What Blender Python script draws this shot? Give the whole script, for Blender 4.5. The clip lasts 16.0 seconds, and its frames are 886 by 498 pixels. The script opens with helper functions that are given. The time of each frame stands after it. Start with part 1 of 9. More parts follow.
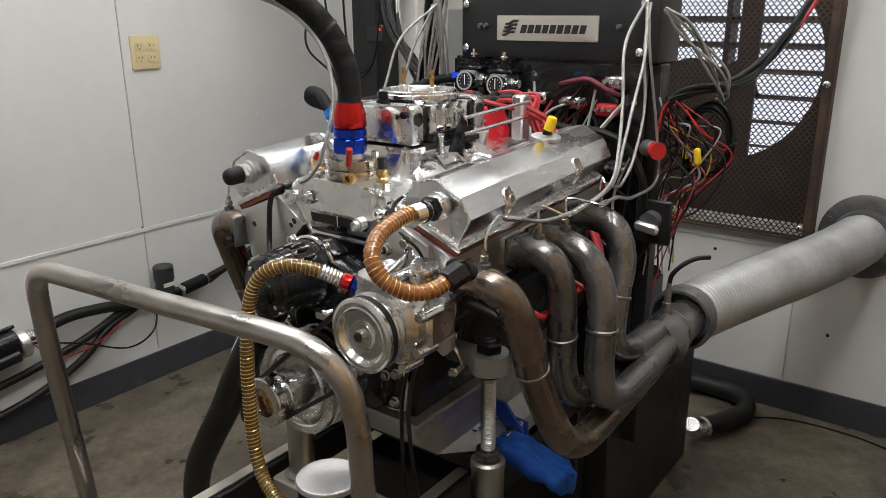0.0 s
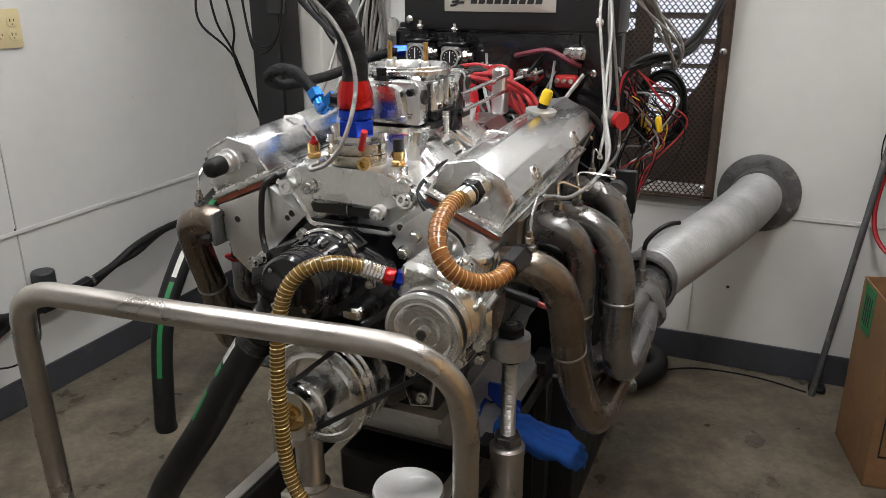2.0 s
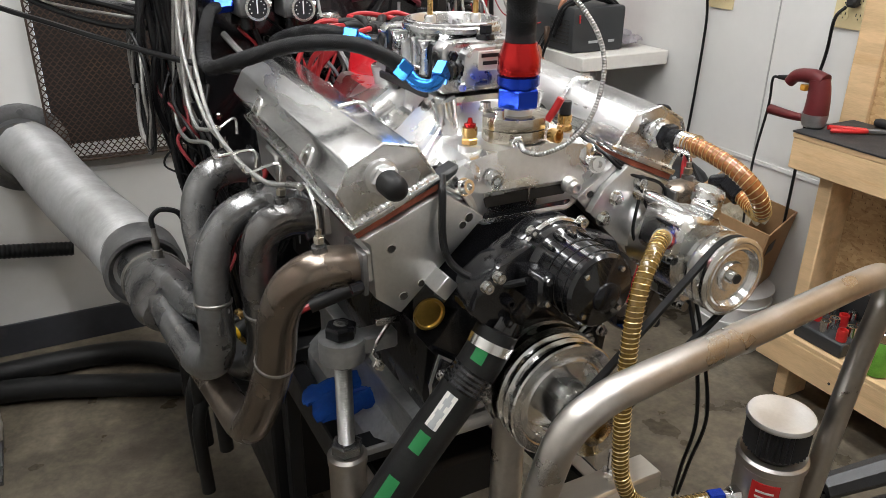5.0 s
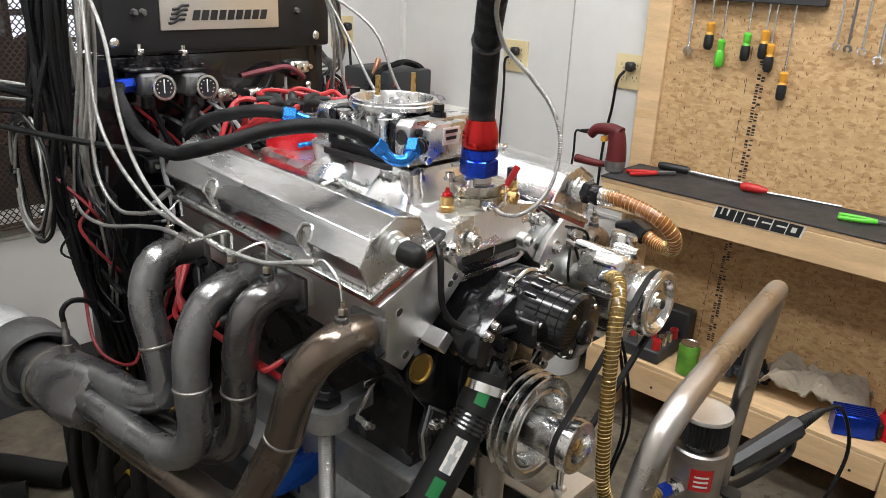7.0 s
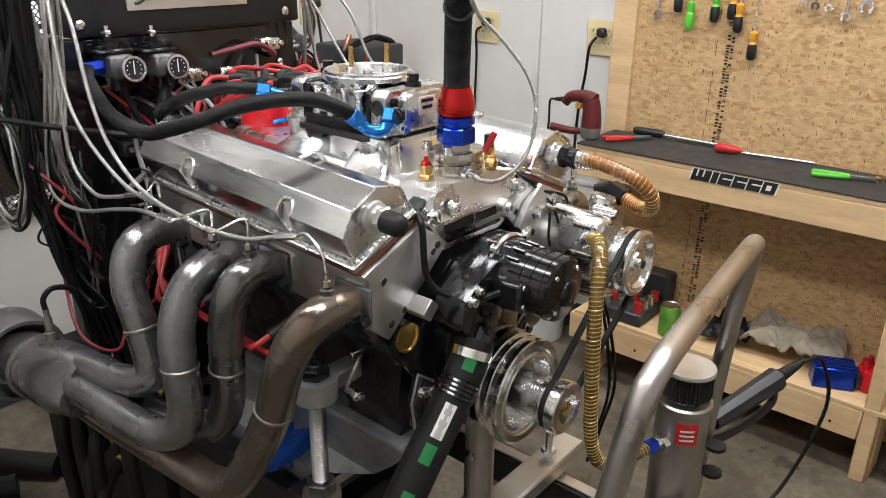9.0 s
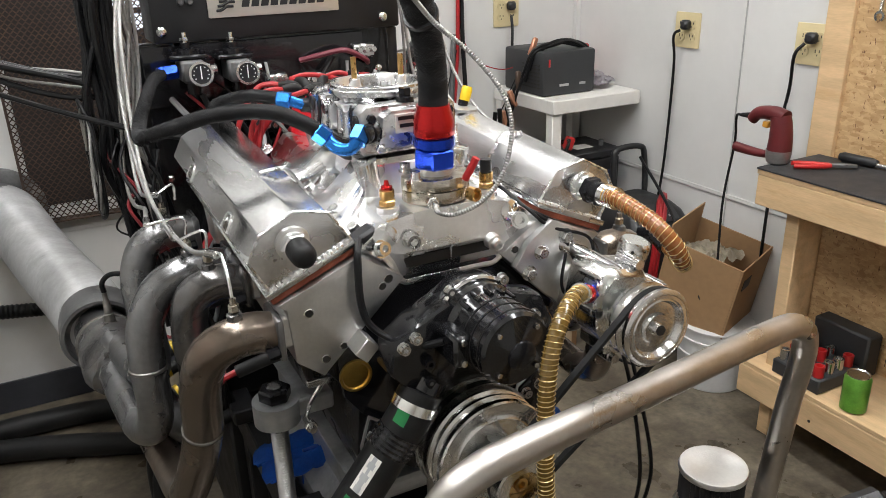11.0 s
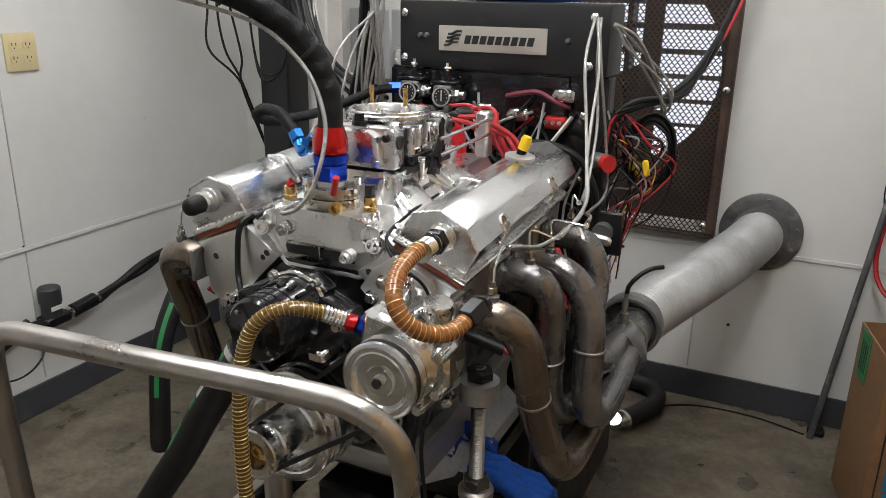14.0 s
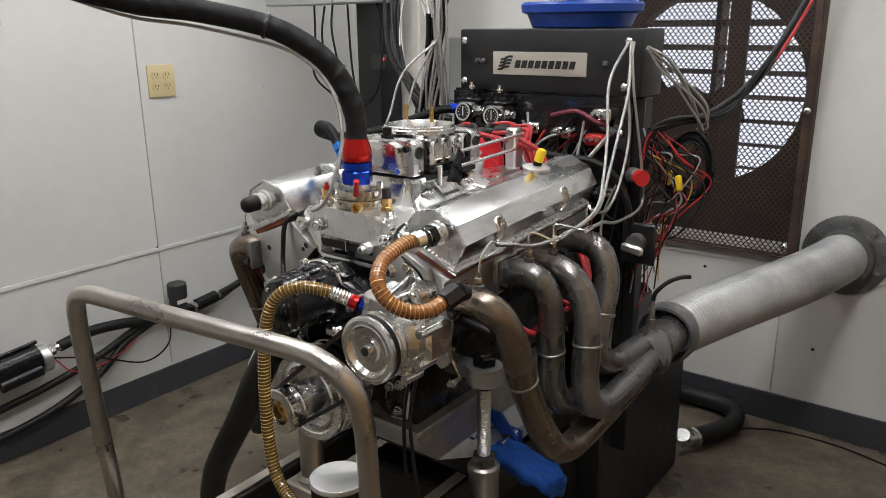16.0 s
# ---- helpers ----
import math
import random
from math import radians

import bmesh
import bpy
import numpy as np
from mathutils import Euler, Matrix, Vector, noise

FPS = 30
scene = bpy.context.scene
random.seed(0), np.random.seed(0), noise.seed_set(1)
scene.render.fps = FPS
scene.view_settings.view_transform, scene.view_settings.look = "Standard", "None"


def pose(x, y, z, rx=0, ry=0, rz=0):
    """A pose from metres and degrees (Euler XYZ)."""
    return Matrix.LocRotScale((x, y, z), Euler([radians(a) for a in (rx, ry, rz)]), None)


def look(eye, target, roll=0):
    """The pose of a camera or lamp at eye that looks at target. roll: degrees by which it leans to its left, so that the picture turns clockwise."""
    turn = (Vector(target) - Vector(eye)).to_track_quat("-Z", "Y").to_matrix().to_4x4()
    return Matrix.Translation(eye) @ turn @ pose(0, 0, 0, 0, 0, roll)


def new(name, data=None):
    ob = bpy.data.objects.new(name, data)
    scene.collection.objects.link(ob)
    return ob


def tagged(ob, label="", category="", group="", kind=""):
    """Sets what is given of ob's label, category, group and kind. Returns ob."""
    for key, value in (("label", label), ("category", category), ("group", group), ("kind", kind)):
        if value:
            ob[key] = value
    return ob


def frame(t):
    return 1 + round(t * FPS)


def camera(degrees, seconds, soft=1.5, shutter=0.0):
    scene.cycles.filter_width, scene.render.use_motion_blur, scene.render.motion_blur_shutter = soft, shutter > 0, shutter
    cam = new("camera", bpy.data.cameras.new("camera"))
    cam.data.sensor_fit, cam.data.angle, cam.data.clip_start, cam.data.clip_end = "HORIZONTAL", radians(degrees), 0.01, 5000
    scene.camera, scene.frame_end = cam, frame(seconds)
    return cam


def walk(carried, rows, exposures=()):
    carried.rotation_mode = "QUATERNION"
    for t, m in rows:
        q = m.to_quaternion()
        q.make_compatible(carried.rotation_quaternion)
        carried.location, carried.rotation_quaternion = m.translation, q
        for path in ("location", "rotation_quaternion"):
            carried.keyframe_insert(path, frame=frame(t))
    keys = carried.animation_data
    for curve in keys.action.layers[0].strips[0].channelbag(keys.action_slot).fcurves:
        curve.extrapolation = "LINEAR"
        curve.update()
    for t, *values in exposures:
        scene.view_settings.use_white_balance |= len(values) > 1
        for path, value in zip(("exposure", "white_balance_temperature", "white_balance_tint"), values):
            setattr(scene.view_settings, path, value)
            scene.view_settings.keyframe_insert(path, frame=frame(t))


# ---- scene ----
cam = camera(59.9, 16.0, soft=0.4)
PATH = [
    (0, (0.809, -0.767, 1.242), (-0.333, 0.763, 0.644), -0.3),
    (0.5, (0.808, -0.753, 1.235), (-0.331, 0.777, 0.635), -0.4),
    (1, (0.798, -0.750, 1.239), (-0.296, 0.807, 0.625), -0.1),
    (1.5, (0.720, -0.777, 1.234), (-0.245, 0.856, 0.602), 0.0),
    (2, (0.540, -0.851, 1.239), (-0.216, 0.878, 0.576), -0.2),
    (2.5, (0.363, -0.895, 1.243), (-0.179, 0.895, 0.534), -0.7),
    (3, (0.176, -0.862, 1.248), (-0.079, 0.973, 0.493), -0.5),
    (3.5, (-0.038, -0.856, 1.244), (0.001, 0.997, 0.494), -0.5),
    (3.7, (-0.119, -0.863, 1.257), (0.029, 0.979, 0.493), -0.6),
    (5.8, (-0.647, -0.577, 1.257), (0.520, 0.830, 0.477), 1.9),
    (6, (-0.676, -0.573, 1.259), (0.549, 0.797, 0.501), 2.1),
    (6.5, (-0.757, -0.571, 1.285), (0.577, 0.724, 0.580), 2.6),
    (7, (-0.788, -0.566, 1.297), (0.601, 0.681, 0.611), 2.6),
    (7.5, (-0.795, -0.561, 1.280), (0.617, 0.651, 0.581), 2.3),
    (8, (-0.801, -0.559, 1.282), (0.621, 0.631, 0.561), 1.9),
    (8.5, (-0.797, -0.562, 1.284), (0.623, 0.619, 0.550), 1.2),
    (9, (-0.796, -0.570, 1.287), (0.613, 0.623, 0.549), 0.6),
    (9.2, (-0.795, -0.571, 1.288), (0.601, 0.635, 0.548), 0.3),
    (11.3, (-0.302, -0.737, 1.281), (0.398, 0.982, 0.543), -1.1),
    (11.5, (-0.234, -0.714, 1.275), (0.369, 1.040, 0.531), -0.5),
    (12, (-0.079, -0.710, 1.280), (0.255, 1.106, 0.515), -0.0),
    (12.5, (0.136, -0.830, 1.284), (0.182, 1.025, 0.535), -0.2),
    (13, (0.293, -0.847, 1.290), (0.049, 1.005, 0.576), -0.0),
    (13.5, (0.414, -0.800, 1.291), (-0.119, 1.002, 0.608), 1.0),
    (14, (0.610, -0.820, 1.285), (-0.208, 0.895, 0.659), 1.0),
    (14.5, (0.810, -0.854, 1.291), (-0.231, 0.744, 0.689), 0.8),
    (15, (0.853, -0.851, 1.291), (-0.279, 0.696, 0.721), 0.1),
    (15.5, (0.868, -0.847, 1.290), (-0.316, 0.666, 0.734), -0.0),
    (16, (0.879, -0.846, 1.289), (-0.277, 0.686, 0.726), -0.5),
]
EXPOSURES = [(0, -0.15), (1.5, -0.15), (3, 0.14), (6, 0.27), (6.8, 0.27), (7.5, 0.09), (8.2, 0.11), (9, 0.25), (11.5, 0.19), (12.5, 0.09), (13, 0.19), (14, -0.09), (16, -0.15)]
walk(cam, [(t, look(eye, target, roll)) for t, eye, target, roll in PATH], EXPOSURES)

# ---- world and light ----
FZ = 0.01          # floor level
XL, XR, YB, YF, ZC = -1.455, 1.385, 1.645, -2.4, 2.5   # room: left, right, back, front, ceiling

world = bpy.data.worlds.new("sky")
scene.world = world
world.use_nodes = True
wn = world.node_tree
sky = wn.nodes.new("ShaderNodeTexSky")
sky.sky_type = "NISHITA"
sky.sun_disc = False
sky.sun_elevation, sky.sun_rotation = radians(35), radians(200)
wn.links.new(sky.outputs[0], wn.nodes["Background"].inputs[0])
wn.nodes["Background"].inputs[1].default_value = 0.15

sun_data = bpy.data.lights.new("sun", "SUN")
sun_data.energy, sun_data.angle, sun_data.color = 2.5, radians(0.6), (1.0, 0.95, 0.88)
sun = new("sun", sun_data)
sun.matrix_world = look((0, 0, 8), (0.5, -1.0, 7.2))


def tube_lamp(x, y, power, length=1.2, along_y=True):
    d = bpy.data.lights.new("ceiling_and_fill_lamp", "AREA")
    d.shape, d.size, d.size_y = "RECTANGLE", (0.22 if along_y else length), (length if along_y else 0.22)
    d.energy, d.color = power, (0.945, 0.965, 1.0)
    o = new("ceiling_and_fill_lamp", d)
    o.location = (x, y, ZC - 0.085)
    return o


# The last two are added fill that brightens the rear corners.
LAMPS = [(-0.58, -0.35, 15.5), (0.62, -0.35, 21.0), (-0.75, 0.85, 10.5), (0.5, 0.85, 5.8)]
for lx, ly, lp in LAMPS:
    tube_lamp(lx, ly, lp)

# ---- mesh helpers ----
BASE = {}


def V(*a):
    return Vector(a)


def finish(bm, sharp=38):
    bmesh.ops.recalc_face_normals(bm, faces=bm.faces)
    lim = radians(sharp)
    for f in bm.faces:
        f.smooth = True
    for e in bm.edges:
        if len(e.link_faces) == 2:
            e.smooth = e.calc_face_angle(0) < lim
    return bm


def thing(name, label, category, base=(0, 0, 0), group="", kind=""):
    ob = new(name)
    ob.location = base
    ob.empty_display_size = 0.05
    BASE[ob.name] = Vector(base)
    return tagged(ob, label, category, group, kind)


def part(name, bm, material, parent=None, label="", sharp=38, m=None):
    finish(bm, sharp)
    me = bpy.data.meshes.new(name)
    if m is not None:
        bm.transform(m)
    base = BASE[parent.name] if parent else Vector((0, 0, 0))
    bm.transform(Matrix.Translation(-base))
    bm.to_mesh(me)
    bm.free()
    me.materials.append(material)
    ob = new(name, me)
    if parent:
        ob.parent = parent
    BASE[ob.name] = base
    if label:
        ob["label"] = label
    return ob


def solo(name, bm, material, label, category, group="", kind="", sharp=38, m=None):
    """A thing of one mesh."""
    return tagged(part(name, bm, material, None, "", sharp, m), label, category, group, kind)


def cut(bm, cutters):
    """Takes the closed bodies in cutters out of bm."""
    obs = []
    for k in (bm, cutters):
        bmesh.ops.recalc_face_normals(k, faces=k.faces)
        me = bpy.data.meshes.new("temporary")
        k.to_mesh(me)
        k.free()
        obs.append(new("temporary", me))
    md = obs[0].modifiers.new("cut", "BOOLEAN")
    md.operation, md.object, md.solver = "DIFFERENCE", obs[1], "EXACT"
    bpy.context.view_layer.update()
    me = bpy.data.meshes.new_from_object(obs[0].evaluated_get(bpy.context.evaluated_depsgraph_get()))
    out = bmesh.new()
    out.from_mesh(me)
    bpy.data.meshes.remove(me)
    for o in obs:
        d = o.data
        bpy.data.objects.remove(o)
        bpy.data.meshes.remove(d)
    return out


def B():
    return bmesh.new()


def frame_of(d):
    d = Vector(d).normalized()
    return d.to_track_quat("Z", "Y").to_matrix()


def box(bm, lo, hi, bevel=0.0, rot=None, seg=1):
    lo, hi = Vector(lo), Vector(hi)
    g = bmesh.ops.create_cube(bm, size=1.0)
    vs = g["verts"]
    c, s = (lo + hi) / 2, hi - lo
    for v in vs:
        v.co = Vector((v.co.x * s.x, v.co.y * s.y, v.co.z * s.z))
    if bevel > 0:
        es = list({e for v in vs for e in v.link_edges})
        r = bmesh.ops.bevel(bm, geom=es, offset=bevel, segments=seg, affect="EDGES", profile=0.5)
        vs = list({v for f in r["faces"] for v in f.verts} | {v for v in vs if v.is_valid})
    for v in vs:
        v.co = (rot @ v.co if rot is not None else v.co) + c
    return vs


def lathe(bm, p0, axis, prof, seg=24, phase=0.0):
    """Turned body: prof is a list of (distance along axis, radius)."""
    p0, R = Vector(p0), frame_of(axis)
    rings = []
    for h, r in prof:
        ring = []
        for i in range(seg):
            a = 2 * math.pi * i / seg + phase
            ring.append(bm.verts.new(p0 + R @ Vector((r * math.cos(a), r * math.sin(a), h))))
        rings.append(ring)
    for a, b in zip(rings, rings[1:]):
        for i in range(seg):
            j = (i + 1) % seg
            bm.faces.new((a[i], a[j], b[j], b[i]))
    bm.faces.new(rings[0][::-1])
    bm.faces.new(rings[-1])
    return rings


def rod(bm, a, b, r, seg=16, r2=None):
    a, b = Vector(a), Vector(b)
    L = (b - a).length
    lathe(bm, a, b - a, [(0, r), (L, r if r2 is None else r2)], seg)


def hexa(bm, a, b, r, ch=0.12):
    a, b = Vector(a), Vector(b)
    L = (b - a).length
    c = r * ch
    lathe(bm, a, b - a, [(0, r - c), (c, r), (L - c, r), (L, r - c)], 6)


def spline(pts, n=8):
    pts = [Vector(p) for p in pts]
    if len(pts) < 3:
        return [pts[0].lerp(pts[-1], i / n) for i in range(n + 1)]
    P = [2 * pts[0] - pts[1]] + pts + [2 * pts[-1] - pts[-2]]
    out = []
    for i in range(1, len(P) - 2):
        a, b, c, d = P[i - 1], P[i], P[i + 1], P[i + 2]
        for k in range(n):
            t = k / n
            out.append(0.5 * ((2 * b) + (c - a) * t + (2 * a - 5 * b + 4 * c - d) * t * t + (3 * b - a - 3 * c + d) * t ** 3))
    out.append(pts[-1])
    return out


def resample(pts, step):
    out, acc = [pts[0]], 0.0
    for a, b in zip(pts, pts[1:]):
        L = (b - a).length
        if L < 1e-9:
            continue
        d = step - acc
        while d <= L:
            out.append(a.lerp(b, d / L))
            d += step
        acc = (acc + L) % step if False else L - (d - step)
    out.append(pts[-1])
    return out


def tube(bm, pts, r, seg=12, n=8, step=None, wave=0.0, curved=True, caps=True, hollow=0.0, period=2, weave=0.0):
    """Round tube along smooth points. r: a radius, or one at each end. wave: corrugation."""
    path = spline(pts, n) if curved else [Vector(p) for p in pts]
    if step:
        path = resample(path, step)
    N = len(path)
    r0, r1 = (r if isinstance(r, tuple) else (r, r))
    t0 = (path[1] - path[0]).normalized()
    up = t0.orthogonal().normalized()
    rings, last = [], t0
    for i, p in enumerate(path):
        t = (path[min(i + 1, N - 1)] - path[max(i - 1, 0)])
        t = t.normalized() if t.length > 1e-9 else last
        up = (last.rotation_difference(t) @ up)
        up = (up - t * up.dot(t)).normalized()
        side = t.cross(up)
        last = t
        rr = r0 + (r1 - r0) * i / max(1, N - 1)
        if wave:
            rr *= 1 + wave * (1 if i % period == 0 else -1)
        rings.append([bm.verts.new(p + rr * (1 + (weave if (i + k) % 2 else -weave)) * (math.cos(2 * math.pi * k / seg) * up + math.sin(2 * math.pi * k / seg) * side)) for k in range(seg)])
    for a, b in zip(rings, rings[1:]):
        for i in range(seg):
            j = (i + 1) % seg
            bm.faces.new((a[i], a[j], b[j], b[i]))
    if caps:
        bm.faces.new(rings[0][::-1])
        bm.faces.new(rings[-1])
    return path


def prism(bm, poly, c0, c1, axis="y", bevel=0.0):
    """Extrudes a polygon of (a, b) along an axis from c0 to c1. y: (x, z); z: (x, y); x: (y, z)."""
    def at(a, b, c):
        return {"y": (a, c, b), "z": (a, b, c), "x": (c, a, b)}[axis]
    lo = [bm.verts.new(at(a, b, c0)) for a, b in poly]
    hi = [bm.verts.new(at(a, b, c1)) for a, b in poly]
    n = len(poly)
    fs = [bm.faces.new(lo), bm.faces.new(hi[::-1])]
    for i in range(n):
        j = (i + 1) % n
        fs.append(bm.faces.new((lo[i], hi[i], hi[j], lo[j])))
    if bevel:
        bmesh.ops.recalc_face_normals(bm, faces=fs)
        es = list({e for f in fs for e in f.edges})
        bmesh.ops.bevel(bm, geom=es, offset=bevel, segments=2, affect="EDGES", profile=0.6)


def loft(bm, sections, cap=True):
    rings = [[bm.verts.new(p) for p in s] for s in sections]
    n = len(rings[0])
    for a, b in zip(rings, rings[1:]):
        for i in range(n):
            j = (i + 1) % n
            bm.faces.new((a[i], a[j], b[j], b[i]))
    if cap:
        bm.faces.new(rings[0][::-1])
        bm.faces.new(rings[-1])


def rrect(w, h, r, k=4):
    """Rounded rectangle, points (a, b) round the middle."""
    out = []
    for cx, cy, a0 in ((w - r, h - r, 0), (-w + r, h - r, 90), (-w + r, -h + r, 180), (w - r, -h + r, 270)):
        for i in range(k + 1):
            a = radians(a0 + 90 * i / k)
            out.append((cx + r * math.cos(a), cy + r * math.sin(a)))
    return out


def sheet_between(bm, a, b, c, d):
    bm.faces.new([bm.verts.new(p) for p in (a, b, c, d)])


# ---- materials ----
def mat(name, color, rough=0.5, metal=0.0, vary=0.12, scale=12.0, bump=0.0, bscale=200.0, rvary=0.15, spots=None, spot_scale=6.0, spot_lo=0.55, spot_hi=0.7, stretch=None, coat=0.0, trans=0.0, ior=1.45, per_object=0.0, spec=0.5):
    """Base colour with grain at two scales, roughness that varies, an optional stain colour and fine relief."""
    m = bpy.data.materials.new(name)
    m.use_nodes = True
    nt = m.node_tree
    N, L = nt.nodes, nt.links
    bs = N["Principled BSDF"]
    tc = N.new("ShaderNodeTexCoord")
    mp = N.new("ShaderNodeMapping")
    geo = N.new("ShaderNodeNewGeometry")
    L.new(geo.outputs["Position"], mp.inputs[0])
    if stretch:
        mp.inputs["Scale"].default_value = stretch
    n1 = N.new("ShaderNodeTexNoise")
    n1.inputs["Scale"].default_value, n1.inputs["Detail"].default_value = scale, 6
    n2 = N.new("ShaderNodeTexNoise")
    n2.inputs["Scale"].default_value, n2.inputs["Detail"].default_value = scale * 9, 3
    L.new(mp.outputs[0], n1.inputs[0])
    L.new(mp.outputs[0], n2.inputs[0])
    add = N.new("ShaderNodeMath")
    add.operation = "MULTIPLY_ADD"
    add.inputs[1].default_value = 0.45
    L.new(n2.outputs[0], add.inputs[0])
    L.new(n1.outputs[0], add.inputs[2])
    mr = N.new("ShaderNodeMapRange")
    mr.inputs[1].default_value, mr.inputs[2].default_value = 0.45, 1.0
    mr.inputs[3].default_value, mr.inputs[4].default_value = 1 - vary, 1 + vary
    L.new(add.outputs[0], mr.inputs[0])
    mul = N.new("ShaderNodeVectorMath")
    mul.operation = "SCALE"
    mul.inputs[0].default_value = color
    L.new(mr.outputs[0], mul.inputs["Scale"])
    out = mul.outputs[0]
    if per_object:
        oi = N.new("ShaderNodeObjectInfo")
        pr = N.new("ShaderNodeMapRange")
        pr.inputs[3].default_value, pr.inputs[4].default_value = 1 - per_object, 1 + per_object
        L.new(oi.outputs["Random"], pr.inputs[0])
        m2 = N.new("ShaderNodeVectorMath")
        m2.operation = "SCALE"
        L.new(out, m2.inputs[0])
        L.new(pr.outputs[0], m2.inputs["Scale"])
        out = m2.outputs[0]
    if spots:
        ns = N.new("ShaderNodeTexNoise")
        ns.inputs["Scale"].default_value, ns.inputs["Detail"].default_value, ns.inputs["Roughness"].default_value = spot_scale, 8, 0.65
        L.new(mp.outputs[0], ns.inputs[0])
        rs = N.new("ShaderNodeMapRange")
        rs.inputs[1].default_value, rs.inputs[2].default_value = spot_lo, spot_hi
        L.new(ns.outputs[0], rs.inputs[0])
        mx = N.new("ShaderNodeMix")
        mx.data_type = "RGBA"
        mx.inputs["B"].default_value = (*spots, 1)
        L.new(rs.outputs[0], mx.inputs["Factor"])
        L.new(out, mx.inputs["A"])
        out = mx.outputs["Result"]
    L.new(out, bs.inputs["Base Color"])
    rr = N.new("ShaderNodeMapRange")
    rr.inputs[1].default_value, rr.inputs[2].default_value = 0.3, 0.7
    rr.inputs[3].default_value, rr.inputs[4].default_value = max(0.02, rough * (1 - rvary)), min(1.0, rough * (1 + rvary))
    L.new(n1.outputs[0], rr.inputs[0])
    L.new(rr.outputs[0], bs.inputs["Roughness"])
    bs.inputs["Metallic"].default_value = metal
    bs.inputs["IOR"].default_value = ior
    bs.inputs["Specular IOR Level"].default_value = spec
    bs.inputs["Coat Weight"].default_value = coat
    bs.inputs["Transmission Weight"].default_value = trans
    if bump:
        nb = N.new("ShaderNodeTexNoise")
        nb.inputs["Scale"].default_value, nb.inputs["Detail"].default_value = bscale, 4
        L.new(mp.outputs[0], nb.inputs[0])
        bp = N.new("ShaderNodeBump")
        bp.inputs["Strength"].default_value, bp.inputs["Distance"].default_value = bump, 0.002
        L.new(nb.outputs[0], bp.inputs["Height"])
        L.new(bp.outputs[0], bs.inputs["Normal"])
    return m


WALL = mat("wall_paint", (0.63, 0.625, 0.605), 0.42, vary=0.05, scale=2.2, bump=0.10, bscale=60, spots=(0.55, 0.53, 0.48), spot_scale=1.6, spot_lo=0.6, spot_hi=0.9)
TRIM = mat("wall_batten_paint", (0.62, 0.62, 0.6), 0.4, vary=0.06, scale=5)
SEAMM = mat("wall_seam_caulk", (0.42, 0.42, 0.4), 0.5, vary=0.2, scale=9)
CEIL = mat("ceiling_paint", (0.84, 0.84, 0.83), 0.7, vary=0.04, scale=3)
BASEB = mat("vinyl_baseboard", (0.045, 0.047, 0.055), 0.45, vary=0.2, scale=6, spots=(0.12, 0.115, 0.11), spot_scale=7, spot_lo=0.58, spot_hi=0.85)
FLOOR = mat("concrete_floor", (0.138, 0.117, 0.085), 0.42, vary=0.65, scale=7, bump=0.35, bscale=90, rvary=0.5, spots=(0.062, 0.05, 0.038), spot_scale=3.6, spot_lo=0.46, spot_hi=0.66)
ALU = mat("billet_aluminium", (0.71, 0.715, 0.72), 0.23, 1.0, vary=0.14, scale=18, bump=0.07, bscale=600, rvary=0.5, stretch=(1, 0.2, 1), spots=(0.5, 0.505, 0.51), spot_scale=16, spot_lo=0.5, spot_hi=0.75)
TURNED = mat("turned_aluminium", (0.76, 0.76, 0.75), 0.2, 1.0, vary=0.16, scale=30, bump=0.12, bscale=300, rvary=0.5, spots=(0.5, 0.49, 0.46), spot_scale=25, spot_lo=0.54, spot_hi=0.72)
ALUP = mat("polished_cast_aluminium", (0.8, 0.8, 0.79), 0.3, 1.0, vary=0.1, scale=16, bump=0.22, bscale=60, rvary=0.5)
CARBM = mat("tumbled_carburettor_alloy", (0.66, 0.66, 0.66), 0.27, 1.0, vary=0.14, scale=40, bump=0.22, bscale=170, rvary=0.4)
ALUM = mat("milled_aluminium", (0.66, 0.66, 0.65), 0.4, 1.0, vary=0.1, scale=25, bump=0.08, bscale=420, rvary=0.25)
ALUC = mat("cast_pump_aluminium", (0.74, 0.74, 0.72), 0.26, 1.0, vary=0.1, scale=30, bump=0.1, bscale=220)
WELD = mat("aluminium_weld", (0.78, 0.78, 0.77), 0.28, 1.0, vary=0.15, scale=120, bump=0.5, bscale=240)
STEEL = mat("header_steel", (0.19, 0.19, 0.191), 0.27, 0.82, vary=0.28, scale=12, bump=0.14, bscale=190, rvary=0.4, spots=(0.125, 0.108, 0.095), spot_scale=7, spot_lo=0.5, spot_hi=0.74)
TINT = mat("bronzed_header_steel", (0.18, 0.148, 0.12), 0.25, 0.82, vary=0.25, scale=12, bump=0.14, bscale=190, rvary=0.4, spots=(0.13, 0.085, 0.06), spot_scale=8, spot_lo=0.48, spot_hi=0.72)
STEELW = mat("weld_bead_steel", (0.22, 0.21, 0.195), 0.4, 0.9, vary=0.3, scale=90, bump=0.4, bscale=300)
RAIL = mat("brushed_steel_tube", (0.46, 0.435, 0.405), 0.34, 1.0, vary=0.14, scale=14, bump=0.07, bscale=380, rvary=0.3, spots=(0.38, 0.35, 0.32), spot_scale=9, spot_lo=0.5, spot_hi=0.8)
CHROME = mat("zinc_plated_steel", (0.75, 0.75, 0.74), 0.2, 1.0, vary=0.08, scale=60)
